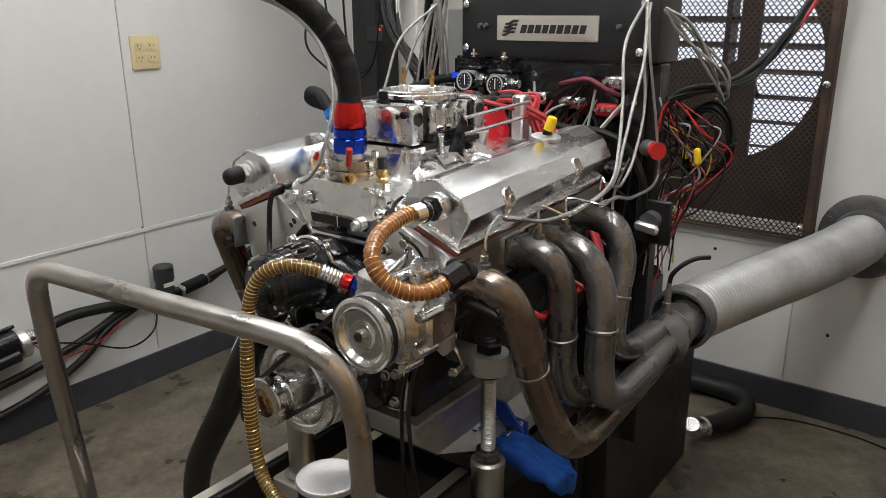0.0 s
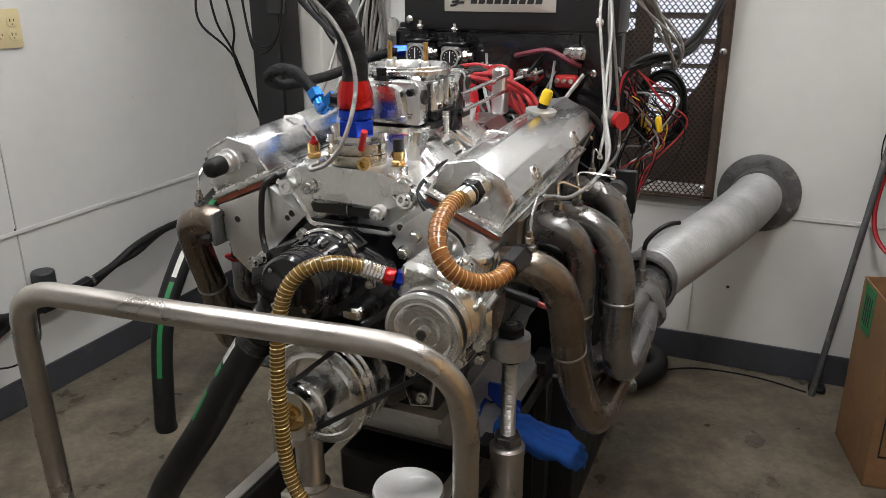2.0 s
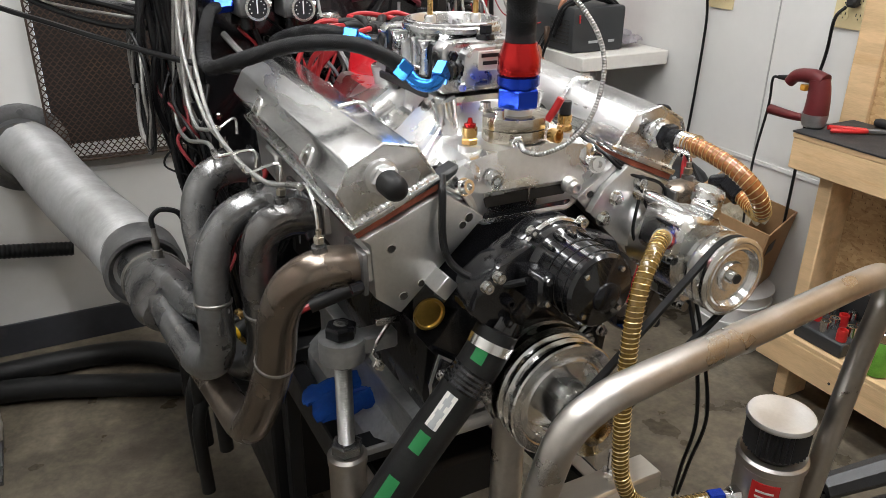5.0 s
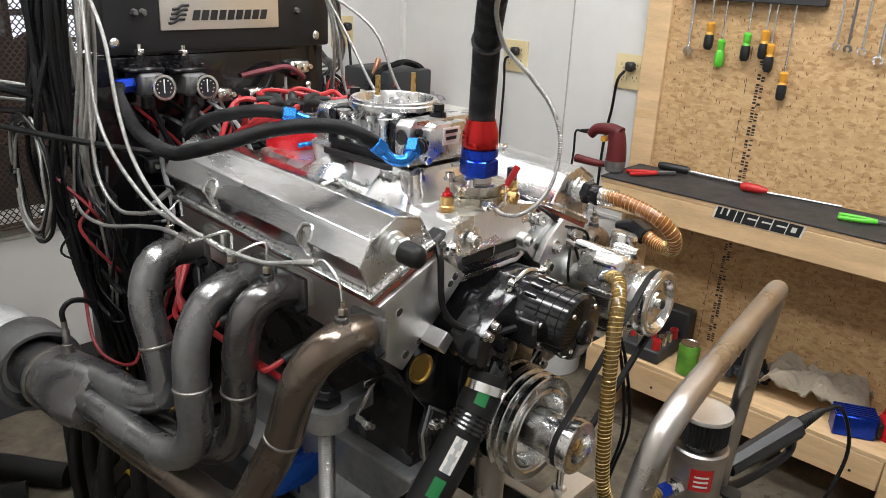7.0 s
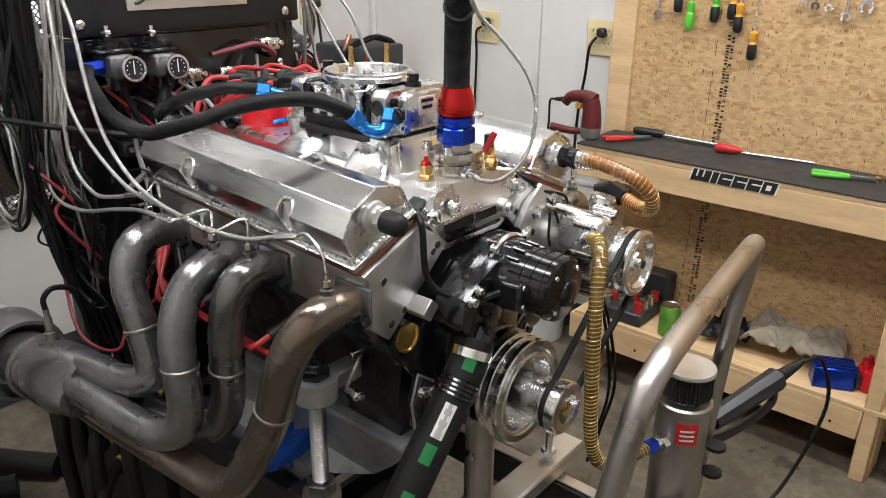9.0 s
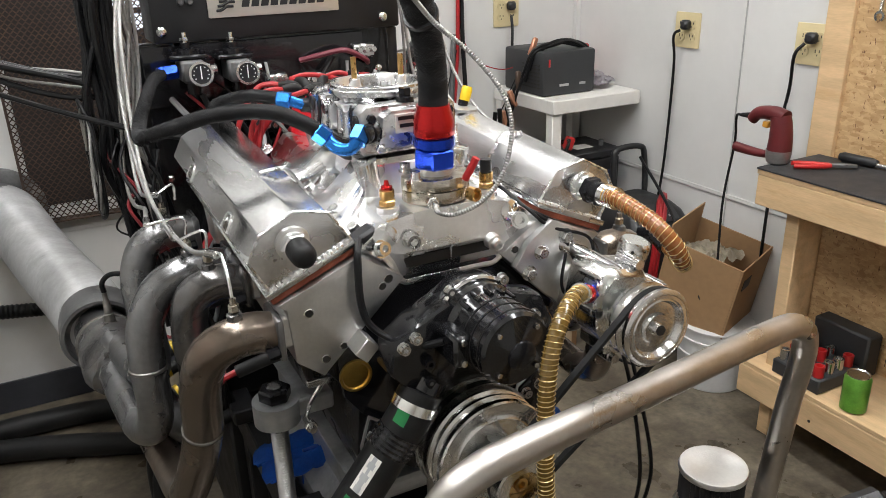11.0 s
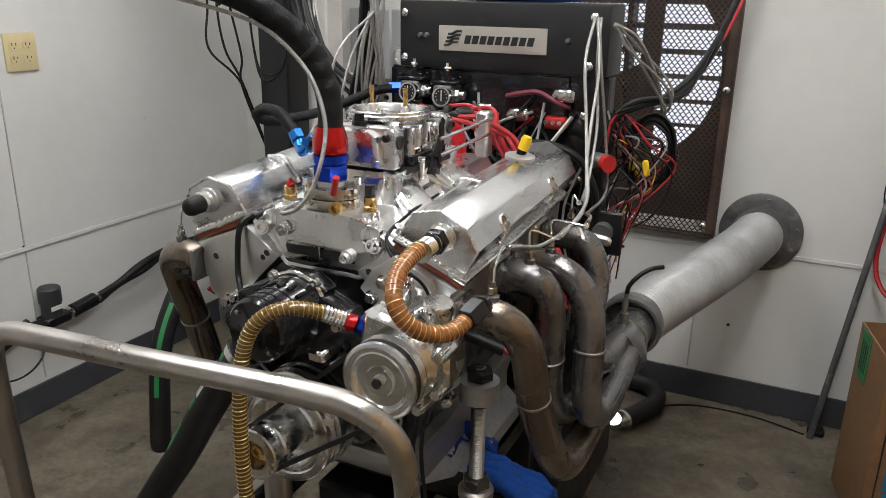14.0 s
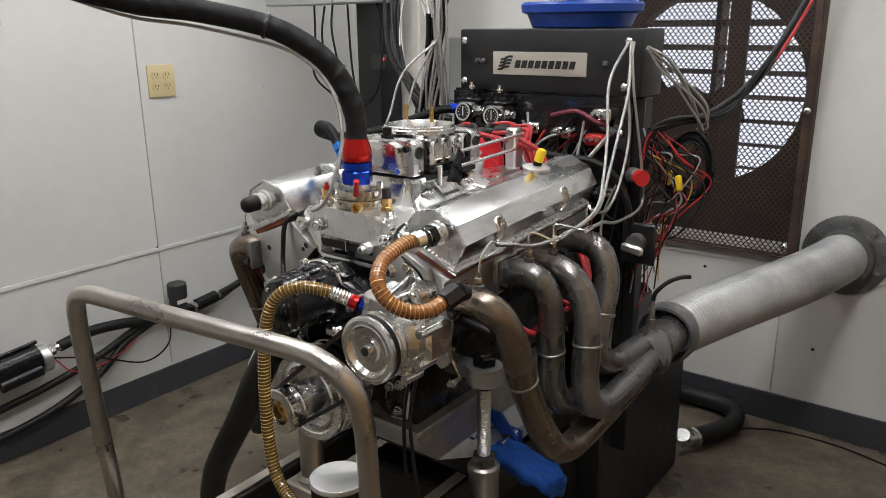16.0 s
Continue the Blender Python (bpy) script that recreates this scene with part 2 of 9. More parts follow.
BLACKM = mat("black_powder_coat", (0.011, 0.011, 0.012), 0.42, vary=0.25, scale=20, bump=0.12, bscale=600, spots=(0.03, 0.03, 0.031), spot_scale=18, spot_lo=0.64, spot_hi=0.82)
BLACKG = mat("gloss_black_enamel", (0.008, 0.008, 0.009), 0.16, vary=0.3, scale=14, bump=0.06, bscale=70, coat=0.4)
BLOCKM = mat("black_engine_paint", (0.008, 0.008, 0.009), 0.28, vary=0.3, scale=16, bump=0.25, bscale=150)
ANOD = mat("black_anodised", (0.012, 0.012, 0.014), 0.24, 0.3, vary=0.2, scale=30)
RUBBER = mat("black_rubber", (0.011, 0.011, 0.011), 0.5, vary=0.3, scale=14, spec=0.3, bump=0.12, bscale=320, spots=(0.026, 0.025, 0.023), spot_scale=9, spot_lo=0.58, spot_hi=0.85)
BRAIDK = mat("black_nylon_braid", (0.005, 0.005, 0.0055), 0.4, vary=0.4, scale=60, spec=0.35, bump=0.3, bscale=900)
CABLE = mat("black_cable_jacket", (0.007, 0.007, 0.0075), 0.4, vary=0.2, scale=30, spec=0.3)
LOOM = mat("split_loom", (0.006, 0.006, 0.0065), 0.38, vary=0.25, scale=40, spec=0.3)
SHEATH = mat("steel_braid_sheath", (0.35, 0.345, 0.33), 0.38, 0.75, vary=0.25, scale=120, bump=0.5, bscale=900)
REDW = mat("red_silicone_wire", (0.33, 0.016, 0.02), 0.4, vary=0.12, scale=20)
REDA = mat("red_anodised_aluminium", (0.52, 0.02, 0.02), 0.22, 0.75, vary=0.1, scale=30)
BLUEA = mat("blue_anodised_aluminium", (0.01, 0.045, 0.42), 0.2, 0.75, vary=0.12, scale=30)
BLUEL = mat("light_blue_anodised", (0.03, 0.2, 0.62), 0.2, 0.8, vary=0.12, scale=30)
BLUEP = mat("blue_paint", (0.01, 0.05, 0.3), 0.35, vary=0.2, scale=9)
BLUEC = mat("blue_shop_cloth", (0.012, 0.09, 0.42), 0.85, vary=0.25, scale=22, bump=0.5, bscale=500)
DISTR = mat("red_moulded_cap", (0.5, 0.012, 0.02), 0.28, vary=0.08, scale=15)
GOLD = mat("yellow_zinc_plug", (0.62, 0.4, 0.1), 0.3, 0.95, vary=0.15, scale=40)
BRASS = mat("brass", (0.62, 0.41, 0.16), 0.28, 1.0, vary=0.15, scale=50)
GASKET = mat("red_cork_gasket", (0.2, 0.05, 0.025), 0.7, vary=0.3, scale=40)
AMBER = mat("amber_reinforced_hose", (0.22, 0.075, 0.018), 0.2, vary=0.22, scale=30, coat=0.5)
GOLDH = mat("brown_gold_hose", (0.12, 0.07, 0.014), 0.22, vary=0.2, scale=30, coat=0.5)
HELIX = mat("hose_wire_helix", (0.5, 0.36, 0.15), 0.3, 0.8, vary=0.1, scale=30)
DUCT = mat("galvanised_flex_duct", (0.46, 0.465, 0.465), 0.48, 0.6, vary=0.16, scale=10, bump=0.12, bscale=140, spots=(0.3, 0.3, 0.29), spot_scale=6, spot_lo=0.5, spot_hi=0.75)
FLANGE = mat("dull_flange_steel", (0.14, 0.14, 0.14), 0.5, 0.6, vary=0.25, scale=18, spots=(0.3, 0.29, 0.27), spot_scale=16, spot_lo=0.56, spot_hi=0.7)
RUST = mat("rusty_expanded_metal", (0.062, 0.042, 0.032), 0.6, 0.35, vary=0.4, scale=14, spots=(0.13, 0.082, 0.05), spot_scale=5, spot_lo=0.5, spot_hi=0.8)
DARKF = mat("dark_fan_steel", (0.022, 0.018, 0.018), 0.6, 0.2, vary=0.3, scale=12)
NICKEL = mat("stained_nickel", (0.5, 0.46, 0.39), 0.27, 1.0, vary=0.15, scale=30, bump=0.1, bscale=200, spots=(0.3, 0.25, 0.18), spot_scale=30, spot_lo=0.52, spot_hi=0.7)
PLATE = mat("nameplate_nickel", (0.66, 0.62, 0.56), 0.34, 0.85, vary=0.06, scale=20, stretch=(0.2, 1, 1))
INK = mat("black_ink", (0.015, 0.015, 0.016), 0.5, vary=0.1)
IVORY = mat("ivory_outlet_plastic", (0.62, 0.52, 0.3), 0.35, vary=0.05, scale=15)
# near-black for dark small parts and for shade painted into holes and slots
SLOT = mat("dark_part_and_hole_shade", (0.02, 0.018, 0.015), 0.6, vary=0.1)
OSBM = None
PINE = mat("pine_lumber", (0.62, 0.43, 0.24), 0.55, vary=0.18, scale=7, bump=0.12, bscale=120, stretch=(6, 0.8, 6), spots=(0.5, 0.3, 0.14), spot_scale=4, spot_lo=0.56, spot_hi=0.75)
MATB = mat("black_bench_mat", (0.028, 0.028, 0.03), 0.6, vary=0.2, scale=25, bump=0.2, bscale=400)
CARD = mat("corrugated_cardboard", (0.21, 0.112, 0.05), 0.75, vary=0.2, scale=6, bump=0.08, bscale=120, spots=(0.2, 0.11, 0.05), spot_scale=5, spot_lo=0.58, spot_hi=0.75)
CARD2 = mat("pale_corrugated_cardboard", (0.33, 0.2, 0.1), 0.75, vary=0.15, scale=6, bump=0.08, bscale=120)
CARDI = mat("cardboard_print_blue", (0.02, 0.16, 0.3), 0.7, vary=0.15, scale=30)
GREENL = mat("green_label", (0.012, 0.16, 0.045), 0.5, vary=0.08, scale=30)
PAPER = mat("pale_label_paper", (0.66, 0.65, 0.6), 0.6, vary=0.08, scale=40)
WHITEP = mat("worn_white_paint", (0.68, 0.66, 0.62), 0.5, vary=0.08, scale=8, spots=(0.4, 0.34, 0.28), spot_scale=11, spot_lo=0.6, spot_hi=0.72)
PLASTK = mat("black_plastic", (0.016, 0.016, 0.017), 0.4, vary=0.2, scale=30, bump=0.15, bscale=500)
PLASTG = mat("dark_grey_case", (0.03, 0.032, 0.034), 0.5, vary=0.15, scale=20)
PLASTR = mat("red_plastic", (0.45, 0.02, 0.02), 0.35, vary=0.1, scale=20)
PLASTY = mat("yellow_plastic", (0.75, 0.5, 0.02), 0.35, vary=0.06, scale=20)
PLASTO = mat("orange_screwdriver_handle", (0.65, 0.3, 0.03), 0.3, vary=0.08, scale=30, coat=0.4)
PLASTN = mat("green_screwdriver_handle", (0.1, 0.5, 0.04), 0.35, vary=0.08, scale=30)
GREYB = mat("grey_enamel_box", (0.36, 0.37, 0.37), 0.45, vary=0.06, scale=14)
CANVAS = mat("canvas_cloth", (0.55, 0.48, 0.38), 0.9, vary=0.15, scale=12, bump=0.4, bscale=400)
PAIL = mat("grey_white_pail", (0.55, 0.55, 0.54), 0.4, vary=0.08, scale=15)
DIAL = mat("gauge_dial", (0.02, 0.02, 0.022), 0.25, vary=0.1)
WHITE = mat("white_print", (0.8, 0.8, 0.8), 0.5, vary=0.04)
CLEAR = mat("clear_acrylic_cover", (0.35, 0.36, 0.4), 0.08, vary=0.05, scale=10, trans=0.0, ior=1.5)
PANM = mat("dull_oil_pan", (0.42, 0.43, 0.43), 0.36, 0.6, vary=0.25, scale=12, bump=0.1, bscale=100, spots=(0.22, 0.23, 0.23), spot_scale=10, spot_lo=0.5, spot_hi=0.72)
GASK = mat("black_gasket", (0.015, 0.015, 0.015), 0.5)
LED = bpy.data.materials.new("red_indicator")
LED.use_nodes = True
LED.node_tree.nodes["Principled BSDF"].inputs["Base Color"].default_value = (0.6, 0.01, 0.01, 1)
LED.node_tree.nodes["Principled BSDF"].inputs["Emission Color"].default_value = (1, 0.03, 0.02, 1)
LED.node_tree.nodes["Principled BSDF"].inputs["Emission Strength"].default_value = 3.0
LAMPM = bpy.data.materials.new("lamp_diffuser")
LAMPM.use_nodes = True
LAMPM.node_tree.nodes["Principled BSDF"].inputs["Base Color"].default_value = (0.9, 0.9, 0.88, 1)
LAMPM.node_tree.nodes["Principled BSDF"].inputs["Emission Color"].default_value = (1, 0.97, 0.92, 1)
LAMPM.node_tree.nodes["Principled BSDF"].inputs["Emission Strength"].default_value = 6.0


def osb_material():
    m = bpy.data.materials.new("oriented_strand_board")
    m.use_nodes = True
    nt = m.node_tree
    N, L = nt.nodes, nt.links
    bs = N["Principled BSDF"]
    geo = N.new("ShaderNodeNewGeometry")
    cols = []
    for k, (rot, sc) in enumerate((((0.3, 0, 0), (1, 48, 95)), ((1.5, 0, 0), (1, 50, 120)), ((2.4, 0, 0), (1, 45, 130)))):
        mp = N.new("ShaderNodeMapping")
        mp.inputs["Rotation"].default_value, mp.inputs["Scale"].default_value = rot, sc
        L.new(geo.outputs["Position"], mp.inputs[0])
        vo = N.new("ShaderNodeTexVoronoi")
        vo.inputs["Scale"].default_value = 1.0
        L.new(mp.outputs[0], vo.inputs["Vector"])
        cols.append(vo.outputs["Color"])
    pick = N.new("ShaderNodeTexNoise")
    pick.inputs["Scale"].default_value = 34
    L.new(geo.outputs["Position"], pick.inputs[0])
    ra = N.new("ShaderNodeMapRange")
    ra.inputs[1].default_value, ra.inputs[2].default_value = 0.48, 0.52
    L.new(pick.outputs[0], ra.inputs[0])
    m1 = N.new("ShaderNodeMix")
    m1.data_type = "RGBA"
    L.new(ra.outputs[0], m1.inputs["Factor"])
    L.new(cols[0], m1.inputs["A"])
    L.new(cols[1], m1.inputs["B"])
    m2 = N.new("ShaderNodeMix")
    m2.data_type = "RGBA"
    m2.inputs["Factor"].default_value = 0.35
    L.new(m1.outputs["Result"], m2.inputs["A"])
    L.new(cols[2], m2.inputs["B"])
    bw = N.new("ShaderNodeSeparateColor")
    L.new(m2.outputs["Result"], bw.inputs[0])
    ramp = N.new("ShaderNodeValToRGB")
    e = ramp.color_ramp.elements
    e[0].position, e[0].color = 0.08, (0.36, 0.205, 0.09, 1)
    e[1].position, e[1].color = 0.85, (0.57, 0.385, 0.2, 1)
    k = e.new(0.35)
    k.color = (0.46, 0.295, 0.14, 1)
    L.new(bw.outputs[0], ramp.inputs[0])
    fl = N.new("ShaderNodeTexNoise")
    fl.inputs["Scale"].default_value, fl.inputs["Detail"].default_value = 75, 2
    mpf = N.new("ShaderNodeMapping")
    mpf.inputs["Scale"].default_value = (1, 2.2, 0.9)
    L.new(geo.outputs["Position"], mpf.inputs[0])
    L.new(mpf.outputs[0], fl.inputs[0])
    fr = N.new("ShaderNodeMapRange")
    fr.inputs[1].default_value, fr.inputs[2].default_value = 0.655, 0.7
    L.new(fl.outputs[0], fr.inputs[0])
    m3 = N.new("ShaderNodeMix")
    m3.data_type = "RGBA"
    m3.inputs["B"].default_value = (0.16, 0.075, 0.03, 1)
    L.new(fr.outputs[0], m3.inputs["Factor"])
    L.new(ramp.outputs[0], m3.inputs["A"])
    L.new(m3.outputs["Result"], bs.inputs["Base Color"])
    bs.inputs["Roughness"].default_value = 0.55
    bp = N.new("ShaderNodeBump")
    bp.inputs["Strength"].default_value, bp.inputs["Distance"].default_value = 0.3, 0.002
    L.new(bw.outputs[1], bp.inputs["Height"])
    L.new(bp.outputs[0], bs.inputs["Normal"])
    return m


OSBM = osb_material()

# ---- room ----
bm = B()
box(bm, (XL - 0.2, YF - 0.2, FZ - 0.12), (XR + 0.2, YB + 0.2, FZ))
floor = solo("floor", bm, FLOOR, "stained brown concrete floor of the test cell", "floor", kind="structure")
bm = B()
box(bm, (XL - 0.2, YF - 0.2, ZC), (XR + 0.2, YB + 0.2, ZC + 0.1))
solo("ceiling", bm, CEIL, "plain white painted ceiling of the test cell", "ceiling", kind="structure")
bm = B()
box(bm, (XL - 0.12, YF, FZ), (XL, YB, ZC))
wall_w = solo("wall_west", bm, WALL, "white painted panel wall with scuffs and seams", "wall", kind="structure")
bm = B()
box(bm, (XR, YF, FZ), (XR + 0.12, YB, ZC))
wall_e = solo("wall_east", bm, WALL, "white painted panel wall behind the workbench", "wall", kind="structure")
# unseen end wall, added so the metal reflects a closed room
bm = B()
box(bm, (XL, YF - 0.12, FZ), (XR, YF, ZC))
solo("wall_south", bm, WALL, "unseen white end wall added to close the room", "wall", kind="structure")
# back wall with the fan opening
OX0, OX1, OZ0, OZ1 = -0.49, 0.37, 0.605, 1.5
bm = B()
box(bm, (XL - 0.12, YB, FZ), (OX0, YB + 0.15, ZC))
box(bm, (OX1, YB, FZ), (XR + 0.12, YB + 0.15, ZC))
box(bm, (OX0, YB, FZ), (OX1, YB + 0.15, OZ0))
box(bm, (OX0, YB, OZ1), (OX1, YB + 0.15, ZC))
wall_n = solo("wall_north", bm, WALL, "white painted panel wall with a screened fan opening", "wall", kind="structure")

SEAM = 0.545


def batten(lo, hi, wallname):
    lo, hi = Vector(lo), Vector(hi)
    thin = 0.009 < max(hi.x - lo.x, hi.y - lo.y) < 0.018
    if thin:   # plain butt joint: a narrow dark line
        k = 0 if hi.x - lo.x > 0.009 else 1
        lo[k], hi[k] = (lo[k] + hi[k]) / 2 - 0.002, (lo[k] + hi[k]) / 2 + 0.002
        b = B()
        box(b, lo, hi, 0.0005)
        return solo("trim", b, SEAMM, "narrow dark seam between white wall panels", "seam", kind="structure")
    b = B()
    box(b, lo, hi, 0.0015)
    return solo("trim", b, TRIM, "thin white painted strip over a wall panel seam", "trim", kind="structure")


batten((XL + 0.0005, YF, SEAM - 0.007), (XL + 0.0045, YB - 0.002, SEAM + 0.007), "w")
batten((XL + 0.001, 0.598, 0.12), (XL + 0.004, 0.613, SEAM - 0.008), "w")
batten((XL + 0.001, 0.598, SEAM + 0.008), (XL + 0.004, 0.613, ZC), "w")
batten((XL + 0.001, -0.62, 0.12), (XL + 0.004, -0.605, ZC), "w")
batten((XL + 0.006, YB - 0.0045, SEAM - 0.007), (XR - 0.006, YB - 0.0005, SEAM + 0.007), "n")
batten((0.343, YB - 0.004, 0.12), (0.358, YB - 0.001, SEAM - 0.008), "n")
batten((-0.87, YB - 0.004, 0.12), (-0.855, YB - 0.001, SEAM - 0.008), "n")
batten((XR - 0.0045, YF, SEAM - 0.007), (XR - 0.0005, YB - 0.006, SEAM + 0.007), "e")
batten((XR - 0.004, 0.86, 0.12), (XR - 0.001, 0.874, ZC), "e")
batten((XR - 0.02, YB - 0.02, 0.12), (XR - 0.0005, YB - 0.0005, ZC), "e")


def baseboard(lo, hi):
    b = B()
    box(b, lo, hi, 0.002)
    return solo("baseboard", b, BASEB, "dark grey vinyl baseboard along the wall", "baseboard", kind="structure")


baseboard((XL + 0.0005, YF, FZ), (XL + 0.008, YB - 0.01, FZ + 0.098))
baseboard((XL + 0.0005, YB - 0.008, FZ), (XR - 0.0005, YB - 0.0005, FZ + 0.1))
baseboard((XR - 0.008, YF, FZ), (XR - 0.0005, YB - 0.01, FZ + 0.098))

# screw heads on the walls
for k, (y, z) in enumerate(((0.604, 0.553), (1.127, 1.062), (1.12, 0.87), (-0.1, 0.9))):
    b = B()
    lathe(b, (XL, y, z), (1, 0, 0), [(0, 0.005), (0.0015, 0.0045), (0.003, 0.0015)], 8)
    solo("wall_screw", b, SLOT if k == 0 else TRIM, "small screw head in the wall panel", "screw", "wall screws")
for x, z in ((0.46, 0.29), (0.43, 0.47), (0.1, 0.5)):
    b = B()
    lathe(b, (x, YB, z), (0, -1, 0), [(0, 0.0055), (0.0015, 0.005), (0.003, 0.0015)], 8)
    solo("wall_screw", b, SLOT, "small dark screw head in the wall panel", "screw", "wall screws")

t = thing("wall_hook", "small black steel hook screwed to the wall", "hook", (XL, 0.18, 1.3))
b = B()
tube(b, [(XL + 0.004, 0.195, 1.345), (XL + 0.006, 0.195, 1.31), (XL + 0.012, 0.19, 1.292), (XL + 0.022, 0.175, 1.288), (XL + 0.026, 0.16, 1.298), (XL + 0.026, 0.155, 1.312)], 0.0045, seg=10, n=6)
part("hook_wire", b, PLASTK, t)
b = B()
box(b, (XL + 0.0005, 0.187, 1.33), (XL + 0.004, 0.203, 1.37), 0.001)
part("hook_plate", b, PLASTK, t)

# ceiling lights, out of view; the rear pair is added fill
for lx, ly, lp in LAMPS:
    t = thing("ceiling_and_fill_light", "unseen long white ceiling light, rear pair added as fill", "ceiling light", (lx, ly, ZC), "ceiling lights")
    b = B()
    box(b, (lx - 0.14, ly - 0.64, ZC - 0.06), (lx + 0.14, ly + 0.64, ZC), 0.006)
    part("housing", b, WHITEP, t)
    b = B()
    box(b, (lx - 0.12, ly - 0.61, ZC - 0.075), (lx + 0.12, ly + 0.61, ZC - 0.061), 0.004)
    part("diffuser", b, LAMPM, t, "glowing white diffuser")

# ---- fan opening: shroud, fan, louvre, screen ----
FX, FZc, FR, FY = 0.03, 1.075, 0.305, YB + 0.06
fan = thing("wall_fan", "dark steel wall exhaust fan behind a screen", "exhaust fan", (FX, FY, OZ0))
b = B()
seg = 48
inner, outer = [], []
for i in range(seg):
    a = 2 * math.pi * i / seg
    c, s = math.cos(a), math.sin(a)
    inner.append((FX + FR * c, FZc + FR * s))
    k = 1 / max(abs(c), abs(s))
    ox, oz = FX + 0.6 * c * k, FZc + 0.6 * s * k
    outer.append((min(max(ox, OX0 + 0.002), OX1 - 0.002), min(max(oz, OZ0 + 0.002), OZ1 - 0.002)))
vr = [b.verts.new((x, FY, z)) for x, z in outer]
vi = [b.verts.new((x, FY, z)) for x, z in inner]
vo = [b.verts.new((x, FY + 0.06, z)) for x, z in inner]
for i in range(seg):
    j = (i + 1) % seg
    b.faces.new((vi[i], vi[j], vr[j], vr[i]))
    b.faces.new((vi[i], vi[j], vo[j], vo[i]))
part("shroud", b, DARKF, fan)
b = B()
lathe(b, (FX - 0.1, FY - 0.02, FZc - 0.11), (0, 1, 0), [(0, 0.03), (0.01, 0.115), (0.09, 0.12), (0.11, 0.06)], 28)
part("motor", b, DARKF, fan)
for k in range(3):
    b = B()
    a0 = radians(20 + 120 * k)
    c = V(FX - 0.1, FY + 0.07, FZc - 0.11)
    pts = []
    for r, w, tw in ((0.05, 0.03, 0.02), (0.14, 0.06, 0.018), (0.21, 0.07, 0.012)):
        for sgn in (-1, 1):
            pts.append(c + V(r * math.cos(a0) - sgn * w * math.sin(a0), sgn * tw, r * math.sin(a0) + sgn * w * math.cos(a0)))
    vs = [b.verts.new(p) for p in pts]
    for i in (0, 2):
        b.faces.new((vs[i], vs[i + 1], vs[i + 3], vs[i + 2]))
    bmesh.ops.solidify(b, geom=b.faces[:], thickness=0.003)
    part("blade", b, DARKF, fan)
for x0, hw in ((FX - 0.235, 0.014), (FX + 0.085, 0.03)):
    b = B()
    box(b, (x0 - hw, FY + 0.01, OZ0 + 0.004), (x0 + hw, FY + 0.03, OZ1 - 0.004), 0.002)
    part("strut", b, DARKF, fan)
# plain dark plate added over the lower left of the opening
b = B()
box(b, (OX0 + 0.004, FY + 0.031, OZ0 + 0.004), (FX + 0.06, FY + 0.036, FZc - 0.08), 0.001)
part("dark_plate", b, DARKF, fan)
louvre = thing("louvre_shutter", "open slatted metal shutter in the fan opening, daylight behind", "shutter", (FX, YB + 0.18, OZ0))
for k in range(10):
    z = OZ0 + 0.045 + k * 0.079
    b = B()
    box(b, (OX0 - 0.03, -0.038, -0.0022), (OX1 + 0.03, 0.038, 0.0022), 0.0006)
    for v in b.verts:
        v.co = Matrix.Rotation(radians(-14), 3, "X") @ v.co + V(0, YB + 0.2, z)
    part("slat", b, DARKF, louvre)
for x0 in (OX0 - 0.04, OX1 + 0.02, FX - 0.02):
    b = B()
    box(b, (x0, YB + 0.165, OZ0 - 0.04), (x0 + 0.018, YB + 0.245, OZ1 + 0.05), 0.002)
    part("frame", b, DARKF, louvre)

# expanded metal screen
SX0, SX1, SZ0, SZ1, SY = -0.5, 0.378, 0.592, 1.52, YB - 0.035
screen = thing("fan_screen", "rusty brown expanded metal screen over the fan opening", "metal screen", (0, SY, SZ0))
b = B()
CW, CH, TW = 0.0165, 0.0102, 0.0023
verts = []
rows = int((SZ1 - SZ0) / CH)
cols = int((SX1 - SX0) / CW)
for r in range(rows + 1):
    z0 = SZ0 + r * CH
    prev = None
    for c in range(2 * cols + 1):
        x = SX0 + c * CW / 2
        up = (c + r) % 2
        z = z0 + (CH * 0.5 - 0.0011 if up else -CH * 0.5 + 0.0011)
        ring = [b.verts.new((x, SY - 0.0012, z - TW)), b.verts.new((x, SY + 0.0012, z)), b.verts.new((x, SY - 0.0012, z + TW))]
        if prev:
            for i in range(3):
                j = (i + 1) % 3
                b.faces.new((prev[i], prev[j], ring[j], ring[i]))
        prev = ring
me = part("mesh", b, RUST, screen)
for lo, hi in (((SX1, SY - 0.004, SZ0 - 0.012), (SX1 + 0.006, YB - 0.001, SZ1)), ((SX0 - 0.006, SY - 0.004, SZ0 - 0.012), (SX0, YB - 0.001, SZ1)), ((SX0, SY - 0.004, SZ0 - 0.012), (SX1, YB - 0.001, SZ0 - 0.006)), ((SX1 - 0.022, SY - 0.006, SZ0), (SX1, SY - 0.002, SZ1))):
    b = B()
    box(b, lo, hi, 0.001)
    part("frame", b, RUST, screen)
for x, z in ((SX1 - 0.03, SZ0 + 0.025), (SX1 - 0.012, 1.035), (-0.03, SZ0 + 0.02)):
    b = B()
    lathe(b, (x, SY - 0.006, z), (0, -1, 0), [(0, 0.011), (0.002, 0.01), (0.005, 0.005)], 12)
    part("washer_screw", b, CHROME, screen, "bright washer screw")

